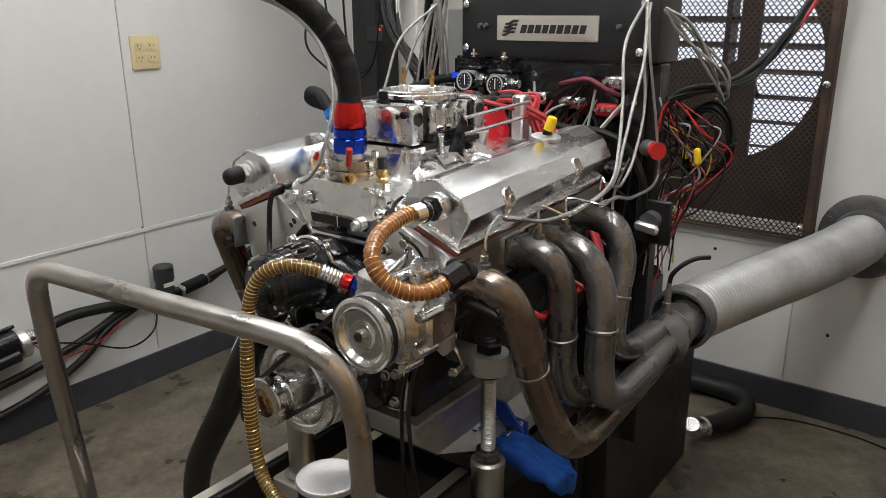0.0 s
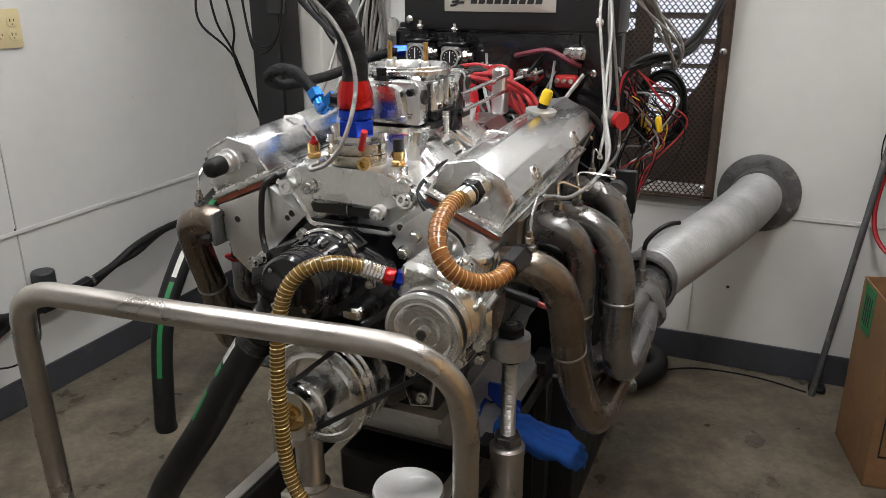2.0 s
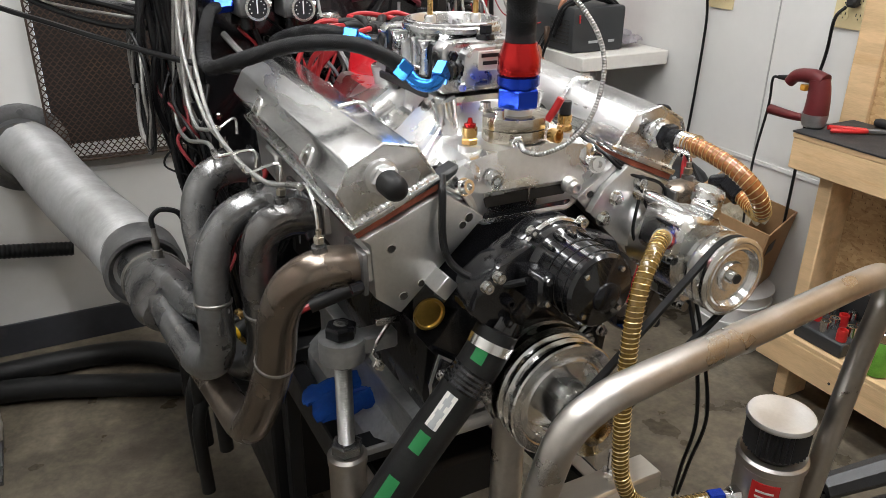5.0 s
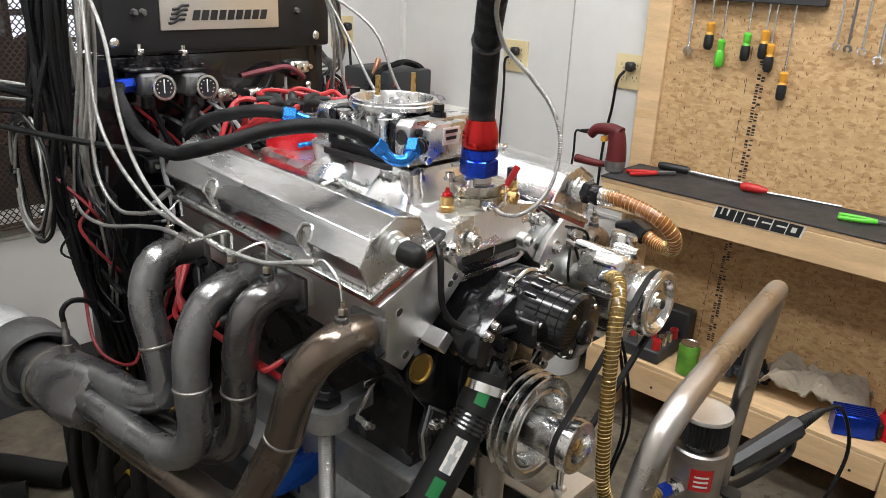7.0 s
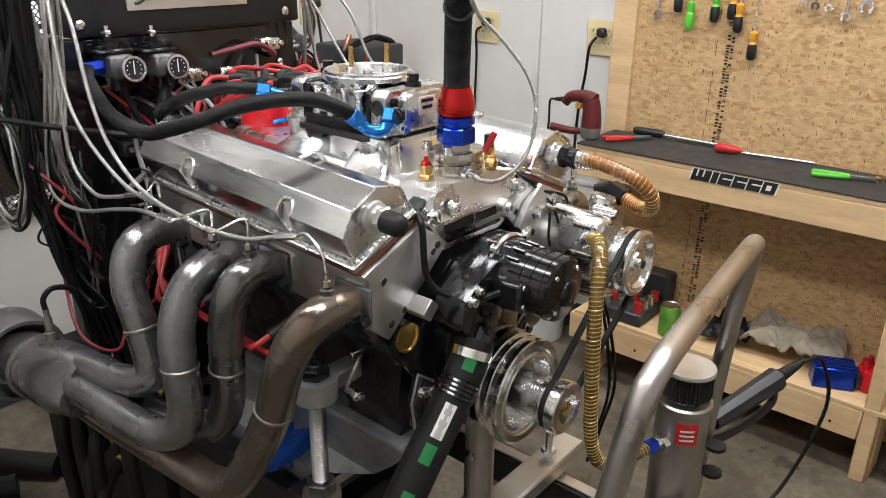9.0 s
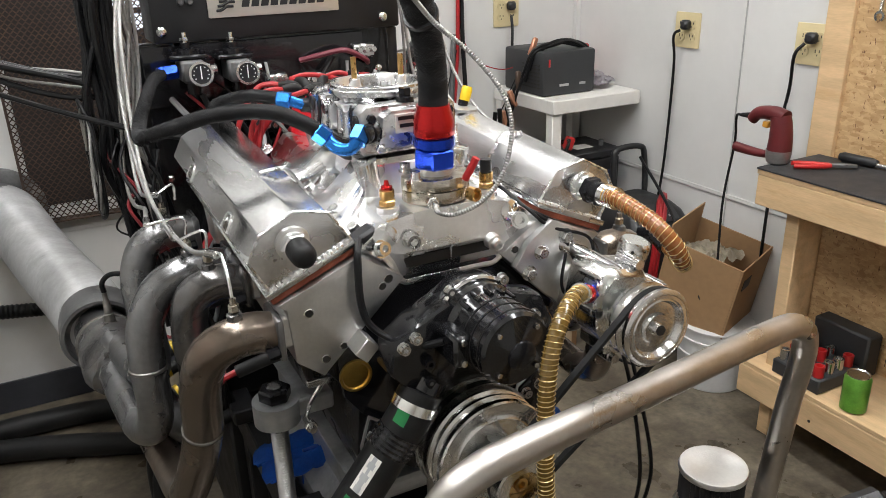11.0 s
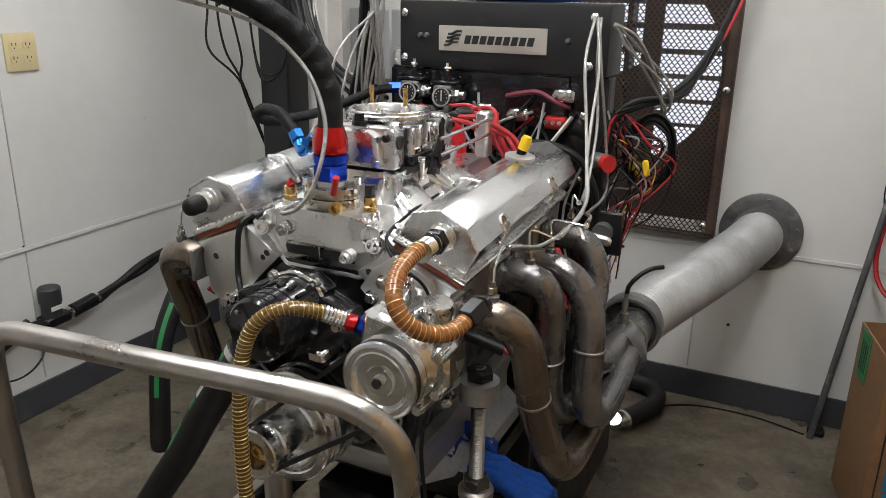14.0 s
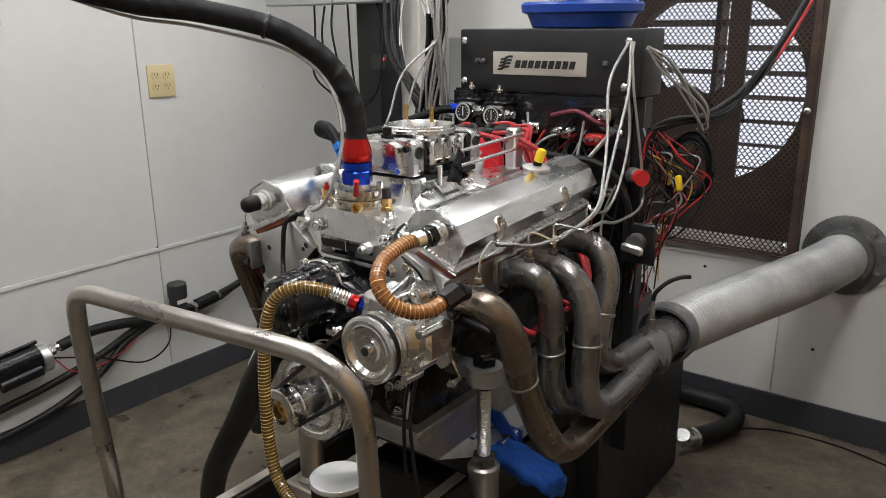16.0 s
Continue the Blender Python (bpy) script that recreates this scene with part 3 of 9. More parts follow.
# ---- electrical outlets ----
def outlet(name, origin, right, up, out, gangs=2, plug=False):
    """Wall outlet with a cover plate; origin is the plate's middle."""
    o, r, u, w = Vector(origin), Vector(right), Vector(up), Vector(out)
    M = Matrix((r, w, u)).transposed().to_4x4()
    M.translation = o
    t = thing(name, "ivory plastic wall outlet with %s" % ("a black plug in it" if plug else "four sockets"), "outlet", o, "wall outlets")
    b = B()
    hw = 0.0505 if gangs == 2 else 0.035
    prism(b, rrect(hw, 0.0525, 0.004), 0.0, 0.006, "y", 0.0012)
    part("cover_plate", b, IVORY, t, m=M)
    for gx in ((-0.0215, 0.0215) if gangs == 2 else (0.0,)):
        for gz in (-0.0185, 0.0185):
            b = B()
            prism(b, [(gx + 0.0155 * math.cos(a) * 1.0, gz + max(-0.0125, min(0.0125, 0.0155 * math.sin(a)))) for a in (2 * math.pi * i / 20 for i in range(20))], 0.0062, 0.0085, "y")
            s = part("socket", b, IVORY, t, m=M)
            for dx, dz, hh in ((-0.006, 0.003, 0.0042), (0.006, 0.003, 0.0034), (0, -0.007, 0.0022)):
                b = B()
                box(b, (gx + dx - 0.0012, 0.0086, gz + dz - hh), (gx + dx + 0.0012, 0.0091, gz + dz + hh))
                part("slot", b, SLOT, s, m=M)
    if plug:
        b = B()
        box(b, (-0.005, 0.0095, 0.004), (0.024, 0.036, 0.032), 0.006)
        part("plug", b, PLASTK, t, "black rubber plug", m=M)
    return t


outlet("wall_outlet", (XL, 0.687, 1.113), (0, 1, 0), (0, 0, 1), (1, 0, 0))
outlet("wall_outlet", (1.075, YB, 1.062), (1, 0, 0), (0, 0, 1), (0, -1, 0), plug=True)
outlet("wall_outlet", (XR, 1.086, 1.018), (0, -1, 0), (0, 0, 1), (-1, 0, 0), plug=True)
outlet("wall_outlet", (XR, 0.642, 1.016), (0, -1, 0), (0, 0, 1), (-1, 0, 0), plug=True)


# ---- exhaust ducts through the back wall ----
def duct(s, x1, z1):
    t = thing("exhaust_duct", "ribbed galvanised exhaust duct running from header to wall flange", "exhaust duct", (x1, YB, z1), "exhaust ducts")
    b = B()
    if s > 0:
        p0 = V(0.326, 0.712, 0.632)
        pts = [p0, V(0.346, 0.8, 0.634), V(0.396, 1.0, 0.632), V(0.437, 1.2, 0.62), V(0.474, 1.4, 0.611), V(0.502, 1.55, 0.612), V(x1, YB - 0.004, z1)]
    else:
        p0 = V(-0.394, 0.7, 0.637)
        pts = [p0, V(-0.416, 0.86, 0.633), V(-0.458, 1.1, 0.617), V(-0.501, 1.34, 0.612), V(x1 + (-0.42 - x1) * 0.2, 1.55, z1), V(x1, YB - 0.004, z1)]
    tube(b, pts, (0.062 if s > 0 else 0.066, 0.073 if s > 0 else 0.077), seg=40, n=24, step=0.0055, wave=0.016)
    part("flex_duct", b, DUCT, t)
    b = B()
    g, h = (0.0, 0.04) if s > 0 else (0.005, 0.075)
    lathe(b, p0 - V(0, 0.03, 0), (0, 1, 0), [(0.03, 0.044), (0.016, 0.057 + g), (0.0, 0.0585 + g), (0.0, 0.0645 + g), (0.006, 0.0665 + g), (h, 0.066 + g), (h + 0.005, 0.0635 + g), (h + 0.005, 0.052)], 40)
    part("end_sleeve", b, FLANGE, t, "dull steel sleeve ring")
    b = B()
    lathe(b, (x1, YB - 0.001, z1), (0, -1, 0), [(0, 0.121), (0.011, 0.121), (0.012, 0.119), (0.012, 0.083), (0.05, 0.081), (0.05, 0.0745)], 48)
    f = part("wall_flange", b, FLANGE, t, "dark bolted wall flange")
    for k in range(10):
        a = 2 * math.pi * k / 10 + 0.2
        b = B()
        c = V(x1 + 0.103 * math.cos(a), YB - 0.0125, z1 + 0.103 * math.sin(a))
        hexa(b, c, c - V(0, 0.007, 0), 0.0075)
        part("bolt", b, FLANGE, f)
    return t


duct(1, 0.514, 0.612)
duct(-1, -0.574, 0.63)

# ---- dyno tower behind the engine ----
tower = thing("dyno_tower", "black steel dyno tower with instrument panel and hood box", "dyno tower", (0, 0.75, FZ))
b = B()
box(b, (-0.245, 0.70, 0.42), (0.215, 0.712, 1.1395), 0.002)
part("panel", b, BLACKG, tower, "glossy black instrument panel")
for s in (-1, 1):
    b = B()
    box(b, (s * 0.225 - 0.03, 0.70 - 0.0, 0.30) if s < 0 else (0.195 + 0.004, 0.713, 0.30), (s * 0.225 + 0.005, 0.75, 1.136) if s < 0 else (0.24, 0.75, 1.136), 0.003)
    for v in b.verts:
        if s < 0:
            v.co.y += 0.0135
    part("upright", b, BLACKM, tower)
b = B()
box(b, (-0.222, 0.688, 1.138), (0.236, 0.80, 1.276), 0.005, seg=2)
hood = part("hood_box", b, BLACKM, tower, "black box with a nickel nameplate")
for x, z in ((-0.208, 1.25), (0.205, 1.25), (-0.208, 1.158), (0.2, 1.158)):
    b = B()
    lathe(b, (x, 0.6875, z), (0, -1, 0), [(0, 0.0085), (0.003, 0.0085), (0.005, 0.006), (0.006, 0.004)], 14)
    part("bolt", b, CHROME, hood, "bright bolt head")
for x in (-0.17, -0.155, 0.155):
    b = B()
    lathe(b, (x, 0.6875, 1.205), (0, -1, 0), [(0, 0.0065), (0.004, 0.006), (0.009, 0.004)], 12)
    part("knob", b, FLANGE, hood)
b = B()
prism(b, rrect(0.119, 0.0255, 0.002), -0.003, 0.0, "y", 0.0006)
for v in b.verts:
    v.co += V(-0.007, 0.6875, 1.201)
plate = part("nameplate", b, PLATE, hood, "nickel nameplate with dark printed bars")
for k in range(4):   # emblem of four slanted waves
    b = B()
    z = 1.187 + k * 0.0075
    x0 = -0.112 + 0.003 * k
    tube(b, [(x0, 0.6835, z), (x0 + 0.009, 0.6835, z + 0.001), (x0 + 0.018, 0.6835, z + 0.006), (x0 + 0.03, 0.6835, z + 0.0065)], 0.0026, seg=6, n=4)
    part("emblem_bar", b, INK, hood)
for k in range(9):   # word as plain upright bars
    b = B()
    x0 = -0.068 + k * 0.0172
    h = 0.017
    box(b, (x0, 0.6832, 1.191), (x0 + 0.0135, 0.6842, 1.191 + h), 0.0004)
    for v in b.verts:
        v.co.x += (v.co.z - 1.191) * 0.25
    part("print_bar", b, INK, hood)
for x, z in ((0.145, 1.1), (0.19, 1.06), (0.19, 0.93), (-0.23, 1.06), (-0.23, 0.9), (0.185, 0.8)):
    b = B()
    lathe(b, (x, 0.6995, z), (0, -1, 0), [(0, 0.0075), (0.002, 0.0075), (0.005, 0.004)], 12)
    part("panel_bolt", b, CHROME, tower, "bright panel bolt")
b = B()
box(b, (-0.24, 0.683, 1.02), (0.13, 0.686, 1.132), 0.0008)
# base cabinet and frame
b = B()
box(b, (-0.2, 0.66, FZ), (0.205, 1.2, 0.395), 0.006)
part("absorber_cabinet", b, BLACKM, tower, "black steel absorber cabinet")
b = B()
box(b, (-0.16, 0.72, 0.395), (0.16, 1.05, 0.62), 0.02)
part("absorber", b, BLACKG, tower)
b = B()
box(b, (-0.12, 0.62, 0.6), (0.12, 0.699, 0.82), 0.03)
part("coupling_guard", b, BLACKM, tower)

# air hat ring above the tower
ring = thing("air_inlet_ring", "blue moulded air inlet ring on top of the tower", "air inlet", (0.032, 0.81, 1.277))
b = B()
lathe(b, (0.032, 0.81, 1.277), (0, 0, 1), [(0, 0.108), (0.002, 0.112), (0.03, 0.124), (0.034, 0.136), (0.05, 0.1385), (0.056, 0.134), (0.056, 0.112), (0.04, 0.106)], 48)
part("ring_body", b, BLUEP, ring, "blue ring")
for k in range(3):
    b = B()
    a = 0.6 + k * 2.1
    rod(b, (0.032 + 0.12 * math.cos(a), 0.81 + 0.12 * math.sin(a), 1.331), (0.032 + 0.12 * math.cos(a), 0.81 + 0.12 * math.sin(a), 1.345), 0.007)
    part("stud", b, CHROME, ring)


def gauge(x, z, y=0.62):
    t = thing("fuel_pressure_regulator", "silver pressure regulator with a round black dial gauge", "regulator", (x, 0.699, z), "pressure regulators")
    b = B()
    box(b, (x - 0.02, 0.634, z - 0.019), (x + 0.02, 0.699, z + 0.018), 0.004)
    part("body", b, FLANGE, t)
    b = B()
    hexa(b, (x + 0.02, 0.66, z - 0.002), (x + 0.032, 0.66, z - 0.002), 0.0125)
    rod(b, (x + 0.032, 0.66, z - 0.002), (x + 0.042, 0.66, z - 0.002), 0.009)
    part("port_fitting", b, CHROME, t, "bright side port fitting")
    b = B()
    box(b, (x - 0.034, 0.645, z + 0.018), (x + 0.028, 0.699, z + 0.027), 0.003)
    for dx in (-0.026, 0.02):
        for dy in (0.653, 0.688):
            hexa(b, (x + dx, dy, z + 0.027), (x + dx, dy, z + 0.033), 0.005)
    lathe(b, (x - 0.003, 0.67, z + 0.027), (0, 0, 1), [(0, 0.018), (0.008, 0.017), (0.01, 0.009), (0.018, 0.009)], 16)
    part("diaphragm_cap", b, ANOD, t, "black diaphragm housing")
    b = B()
    rod(b, (x - 0.003, 0.67, z + 0.045), (x - 0.003, 0.67, z + 0.062), 0.004)
    hexa(b, (x - 0.003, 0.67, z + 0.048), (x - 0.003, 0.67, z + 0.054), 0.008)
    part("adjuster", b, CHROME, t)
    b = B()
    rod(b, (x, 0.66, z - 0.02), (x, 0.66, z - 0.04), 0.012)
    part("outlet_port", b, ANOD, t)
    b = B()
    c = V(x + 0.008, y + 0.012, z - 0.004)
    lathe(b, c, (0.0, -1, 0.12), [(0, 0.012), (0.0, 0.0195), (0.014, 0.0205), (0.016, 0.0205), (0.016, 0.0165), (0.0135, 0.016)], 28)
    g = part("gauge_case", b, CHROME, t, "chrome gauge bezel")
    b = B()
    lathe(b, c + V(0, -0.0136, 0.0016), (0.0, -1, 0.12), [(0, 0.0162), (0.0006, 0.0162)], 28)
    part("dial", b, DIAL, g, "black dial")
    b = B()
    box(b, (c.x - 0.0009, c.y - 0.0152, c.z - 0.008), (c.x + 0.0009, c.y - 0.0146, c.z + 0.014))
    for k in range(9):
        a = radians(-40 + k * 32)
        px, pz = c.x + 0.0125 * math.cos(a), c.z + 0.0018 + 0.0125 * math.sin(a)
        box(b, (px - 0.0008, c.y - 0.0152, pz - 0.0008), (px + 0.0008, c.y - 0.0146, pz + 0.0008))
    part("needle_and_ticks", b, WHITE, g, "white needle and ticks")
    return t


gauge(-0.172, 1.095)
gauge(-0.094, 1.09)
b = B()
box(b, (-0.245, 0.6935, 1.03), (0.16, 0.6965, 1.134), 0.001)
solo("clear_cover", b, BLACKG, "shiny smoked cover strip fixed on the dyno panel", "cover")

# ---- engine ----
ENG = Matrix.Translation((0, 0.04, 0.9)) @ Matrix.Rotation(radians(3.0), 4, "X") @ Matrix.Translation((0, -0.04, -0.9))
CZ = 0.695   # crankshaft height
engine = thing("v8_engine", "polished aluminium and black V8 engine on a dyno stand", "engine", (0, 0.3, 0.5))

b = B()
half = [(0.118, 0.60), (0.132, 0.66), (0.125, 0.745), (0.172, 0.811), (0.066, 0.916), (0.03, 0.88)]
prism(b, half + [(-x, z) for x, z in reversed(half)], 0.062, 0.52, "y", 0.004)
part("engine_block", b, BLOCKM, engine, "black painted engine block", m=ENG)
b = B()   # timing cover and front of the block
prism(b, [(-0.066, 0.914), (-0.155, 0.828), (-0.15, 0.77), (-0.115, 0.72), (-0.1, 0.66), (-0.06, 0.63), (0.06, 0.63), (0.1, 0.66), (0.115, 0.72), (0.15, 0.77), (0.155, 0.828), (0.066, 0.914)], 0.052, 0.061, "y", 0.002)
part("front_plate", b, BLACKG, engine, "gloss black timing cover plate")
b = B()
prism(b, [(-0.075, 0.85), (-0.085, 0.76), (-0.065, 0.68), (0, 0.645), (0.065, 0.68), (0.085, 0.76), (0.075, 0.85), (0.04, 0.885), (-0.04, 0.885)], 0.022, 0.0515, "y", 0.006)
part("timing_cover", b, BLACKG, engine, "gloss black timing cover")
for s in (-1, 1):
    b = B()
    lathe(b, (s * 0.134, 0.052, 0.797), (0, -1, 0), [(0, 0.021), (0.004, 0.021), (0.004, 0.0178), (0.001, 0.0165)], 32)
    part("core_plug", b, GOLD, engine, "yellow zinc core plug")

# cylinder heads
HEAD = [(0.222, 0.916), (0.122, 0.957), (0.067, 0.917), (0.174, 0.811), (0.206, 0.838), (0.212, 0.908)]
COVER = [(0.0, 0.0), (-0.021, 0.040), (-0.006, 0.069), (0.033, 0.090), (0.072, 0.082), (0.098, 0.044)]
COY, CZY = 0.226, 0.924
PORTS = [0.055, 0.205, 0.265, 0.405]
for s in (-1, 1):
    b = B()
    prism(b, [(s * x, z) for x, z in HEAD], 0.04, 0.515, "y", 0.0025)
    head = part("cylinder_head", b, ALUM, engine, "bare milled aluminium cylinder head", m=ENG)
    for x, z, r in ((0.187, 0.899, 0.0042), (0.148, 0.846, 0.0036), (0.171, 0.834, 0.0042), (0.088, 0.92, 0.0042), (0.096, 0.912, 0.0036)):
        b = B()
        lathe(b, (s * x, 0.0405, z), (0, -1, 0), [(-0.004, r * 1.45), (0.0004, r * 1.45), (0.0008, r * 1.2), (0.0008, r * 1.1)], 16)
        hole = part("hole_chamfer", b, CHROME, head, "bright chamfer", m=ENG)
        # shade inside the hole, drawn as a dark disc
        b = B()
        lathe(b, (s * x, 0.0396, z), (0, -1, 0), [(-0.004, r * 1.08), (0.0002, r * 1.08)], 16)
        part("threaded_hole", b, SLOT, head, m=ENG)
    for py in PORTS:
        b = B()
        box(b, (s * 0.206 - 0.014, max(py - 0.027, 0.044), 0.858), (s * 0.206 + 0.014, py + 0.027, 0.9), 0.004)
        part("exhaust_port", b, ALUM, head, m=ENG)
    # cover gasket and rail
    nx, nz = math.sin(radians(23.5)), math.cos(radians(23.5))
    def rail_poly(o0, o1, h0, h1):
        ax, az = -math.cos(radians(23.5)), math.sin(radians(23.5))
        P0 = (COY - o0 * ax * -1, CZY)
        pts = []
        for along, h in ((-o0, h0), (0.108 + o1, h0), (0.108 + o1, h1), (-o0, h1)):
            pts.append((s * (COY + ax * along + nx * h), CZY + az * along + nz * h))
        return pts
    b = B()
    prism(b, rail_poly(0.002, 0.0, -0.0075, 0.0), 0.046, 0.49, "y", 0.0005)
    part("gasket", b, GASKET, head, "red cork gasket", m=ENG)
    b = B()
    prism(b, rail_poly(0.005, 0.004, 0.0003, 0.0075), 0.0445, 0.492, "y", 0.001)
    cov = part("valve_cover", b, ALU, engine, "tall fabricated polished aluminium valve cover", m=ENG)
    b = B()
    prism(b, [(s * (COY - dx + nx * 0.0076 - 0.003), CZY + dz + nz * 0.0076) for dx, dz in COVER], 0.05, 0.486, "y", 0.0016)
    # keyhole notches cut into the sloping side for the cover bolts
    cut_b, rims = B(), []
    xa, ra = COY + 0.0195, 0.0125
    def nr(h):
        return ra if h < 0.05 else ra * math.sqrt(max(0.0, 1 - ((h - 0.05) / 0.0135) ** 2))
    def face_x(h):
        return COY + (h / 0.040) * 0.021 if h < 0.040 else COY + 0.021 - (h - 0.040) / 0.029 * 0.015
    for y0 in (0.155, 0.365):
        hs = [0.004] + [0.05 + 0.0133 * k / 8 for k in range(9)]
        lathe(cut_b, (s * xa, y0, CZY + nz * 0.0076), (0, 0, 1), [(h, nr(h)) for h in hs], 24)
        rim = []
        for k in range(40):
            h = 0.01 + 0.054 * k / 39
            w2 = nr(h) ** 2 - (face_x(h) - xa) ** 2
            if w2 > 0:
                rim.append((face_x(h), math.sqrt(w2), h))
        rims.append([V(s * (x + 0.0006), y0 + w, CZY + nz * 0.0076 + h) for x, w, h in rim] + [V(s * (x + 0.0006), y0 - w, CZY + nz * 0.0076 + h) for x, w, h in reversed(rim)])
    body = part("cover_body", cut(b, cut_b), ALU, cov, m=ENG, sharp=25)
    for rim in rims:
        b = B()
        tube(b, rim, 0.0016, seg=8, n=2, step=0.0026, wave=0.16)
        part("weld_bead", b, WELD, cov, m=ENG)
    # weld beads along the front and the rail
    b = B()
    bead = [(s * (COY - dx + nx * 0.0076 - 0.003), 0.0495, CZY + dz + nz * 0.0076) for dx, dz in COVER]
    tube(b, [bead[5], bead[0]], 0.0036, seg=8, n=8, step=0.0036, wave=0.2)
    for i in range(5):
        tube(b, [bead[i], bead[i + 1]], 0.0016, seg=6, n=4, step=0.004, wave=0.1)
    part("weld_seam", b, WELD, cov, "rippled weld bead", m=ENG)
    b = B()
    tube(b, [(bead[0][0] + s * 0.002, 0.05, bead[0][2]), (bead[0][0] + s * 0.002, 0.485, bead[0][2])], 0.003, seg=6, n=8, step=0.004, wave=0.16)
    part("weld_seam", b, WELD, cov, "rippled weld bead", m=ENG)
    b = B()   # bent divider rib on the inner side
    tube(b, [(s * 0.19, 0.19, CZY + 0.098), (s * 0.163, 0.19, CZY + 0.1), (s * 0.15, 0.19, CZY + 0.09), (s * 0.132, 0.19, CZY + 0.06)], 0.003, seg=6, n=5)
    part("rib", b, WELD, cov, m=ENG)
    # front breather port
    bx, bz = s * 0.196, 0.985
    b = B()
    lathe(b, (bx, 0.0495, bz), (0, -1, 0), [(0, 0.02), (0.004, 0.019), (0.006, 0.0155), (0.012, 0.015)], 24)
    part("port_bung", b, WELD if s > 0 else ALUM, cov, m=ENG)
    if s < 0:
        b = B()
        hexa(b, (bx, 0.038, bz), (bx, 0.03, bz), 0.0175)
        part("hex_nut", b, ALUM, cov, m=ENG)
        b = B()
        lathe(b, (bx, 0.03, bz), (0, -1, 0), [(0, 0.0142), (0.02, 0.014), (0.026, 0.012), (0.03, 0.006)], 24)
        part("rubber_cap", b, RUBBER, cov, "black rubber cap", m=ENG)
    else:
        b = B()
        hexa(b, (bx, 0.038, bz), (bx, 0.024, bz), 0.0175)
        lathe(b, (bx, 0.024, bz), (0, -1, 0), [(0, 0.014), (0.012, 0.0155), (0.014, 0.0125)], 18)
        part("hose_fitting", b, ANOD, cov, "black anodised fitting", m=ENG)

# oil filler on the right cover
b = B()
lathe(b, (0.185, 0.36, 1.0), (0.1, 0, 1), [(0, 0.028), (0.006, 0.026), (0.01, 0.022), (0.016, 0.02), (0.018, 0.025), (0.023, 0.025), (0.026, 0.014)], 28)
fl = part("oil_filler", b, ALUM, engine, "turned aluminium oil filler", m=ENG)
b = B()
rod(b, (0.188, 0.36, 1.024), (0.191, 0.362, 1.034), 0.008)
part("filler_stem", b, ANOD, fl, m=ENG)
b = B()
lathe(b, (0.191, 0.36, 1.033), (0.35, 0.1, 1), [(0, 0.0085), (0.018, 0.009), (0.023, 0.007)], 16)
part("yellow_cap", b, PLASTY, fl, "yellow plastic cap", m=ENG)

# intake manifold
b = B()
CH = [(-0.118, 0.962), (-0.085, 0.943), (-0.066, 0.908), (-0.045, 0.902), (0.045, 0.902), (0.068, 0.906), (0.1, 0.938), (0.116, 0.963), (0.09, 0.975), (0.045, 0.985), (-0.05, 0.985), (-0.09, 0.978)]
prism(b, CH, 0.053, 0.075, "y", 0.003)
loft(b, [[V(x, 0.044 + (z - 0.945) * 0.12 + 0.002, z) for x, z in ((-0.098, 0.956), (-0.07, 0.945), (0.07, 0.943), (0.098, 0.956), (0.08, 0.984), (0.042, 0.992), (-0.044, 0.992), (-0.082, 0.986))], [V(x, 0.115, z) for x, z in ((-0.098, 0.956), (-0.07, 0.945), (0.07, 0.943), (0.098, 0.956), (0.08, 0.984), (0.042, 0.994), (-0.044, 0.994), (-0.082, 0.986))]])
for s in (-1, 1):
    lathe(b, (s * 0.084, 0.06, 0.968), (s * 0.15, -1, 0.2), [(0, 0.016), (0.01, 0.0145), (0.0115, 0.0125)], 20)
prism(b, [(-0.1, 0.95), (-0.07, 0.913), (0.07, 0.913), (0.1, 0.95), (0.075, 0.985), (-0.075, 0.985)], 0.1, 0.49, "y", 0.008)
manifold = part("intake_manifold", b, ALUP, engine, "polished cast aluminium intake manifold", m=ENG)
# recess shade, drawn as a dark plate just proud of the flange
b = B()
prism(b, [(-0.058, 0.922), (0.056, 0.922), (0.06, 0.934), (0.05, 0.939), (-0.052, 0.939), (-0.062, 0.934)], 0.0515, 0.056, "y", 0.001)
part("slot_shade", b, SLOT, manifold, "dark plate as shade of a casting recess", m=ENG)
b = B()
box(b, (-0.0012, 0.0485, 0.92), (0.0012, 0.053, 0.94))
tube(b, [(-0.062, 0.0505, 0.939), (0.06, 0.0505, 0.939)], 0.002, seg=6, n=3)
part("casting_rib", b, ALUP, manifold, m=ENG)
b = B()
tube(b, [(-0.117, 0.056, 0.962), (-0.083, 0.056, 0.94), (-0.066, 0.056, 0.907), (-0.04, 0.056, 0.903), (0.04, 0.056, 0.903), (0.068, 0.056, 0.905), (0.1, 0.056, 0.937), (0.115, 0.056, 0.963)], 0.0055, seg=8, n=4)
part("flange_lip", b, ALUP, manifold, m=ENG)
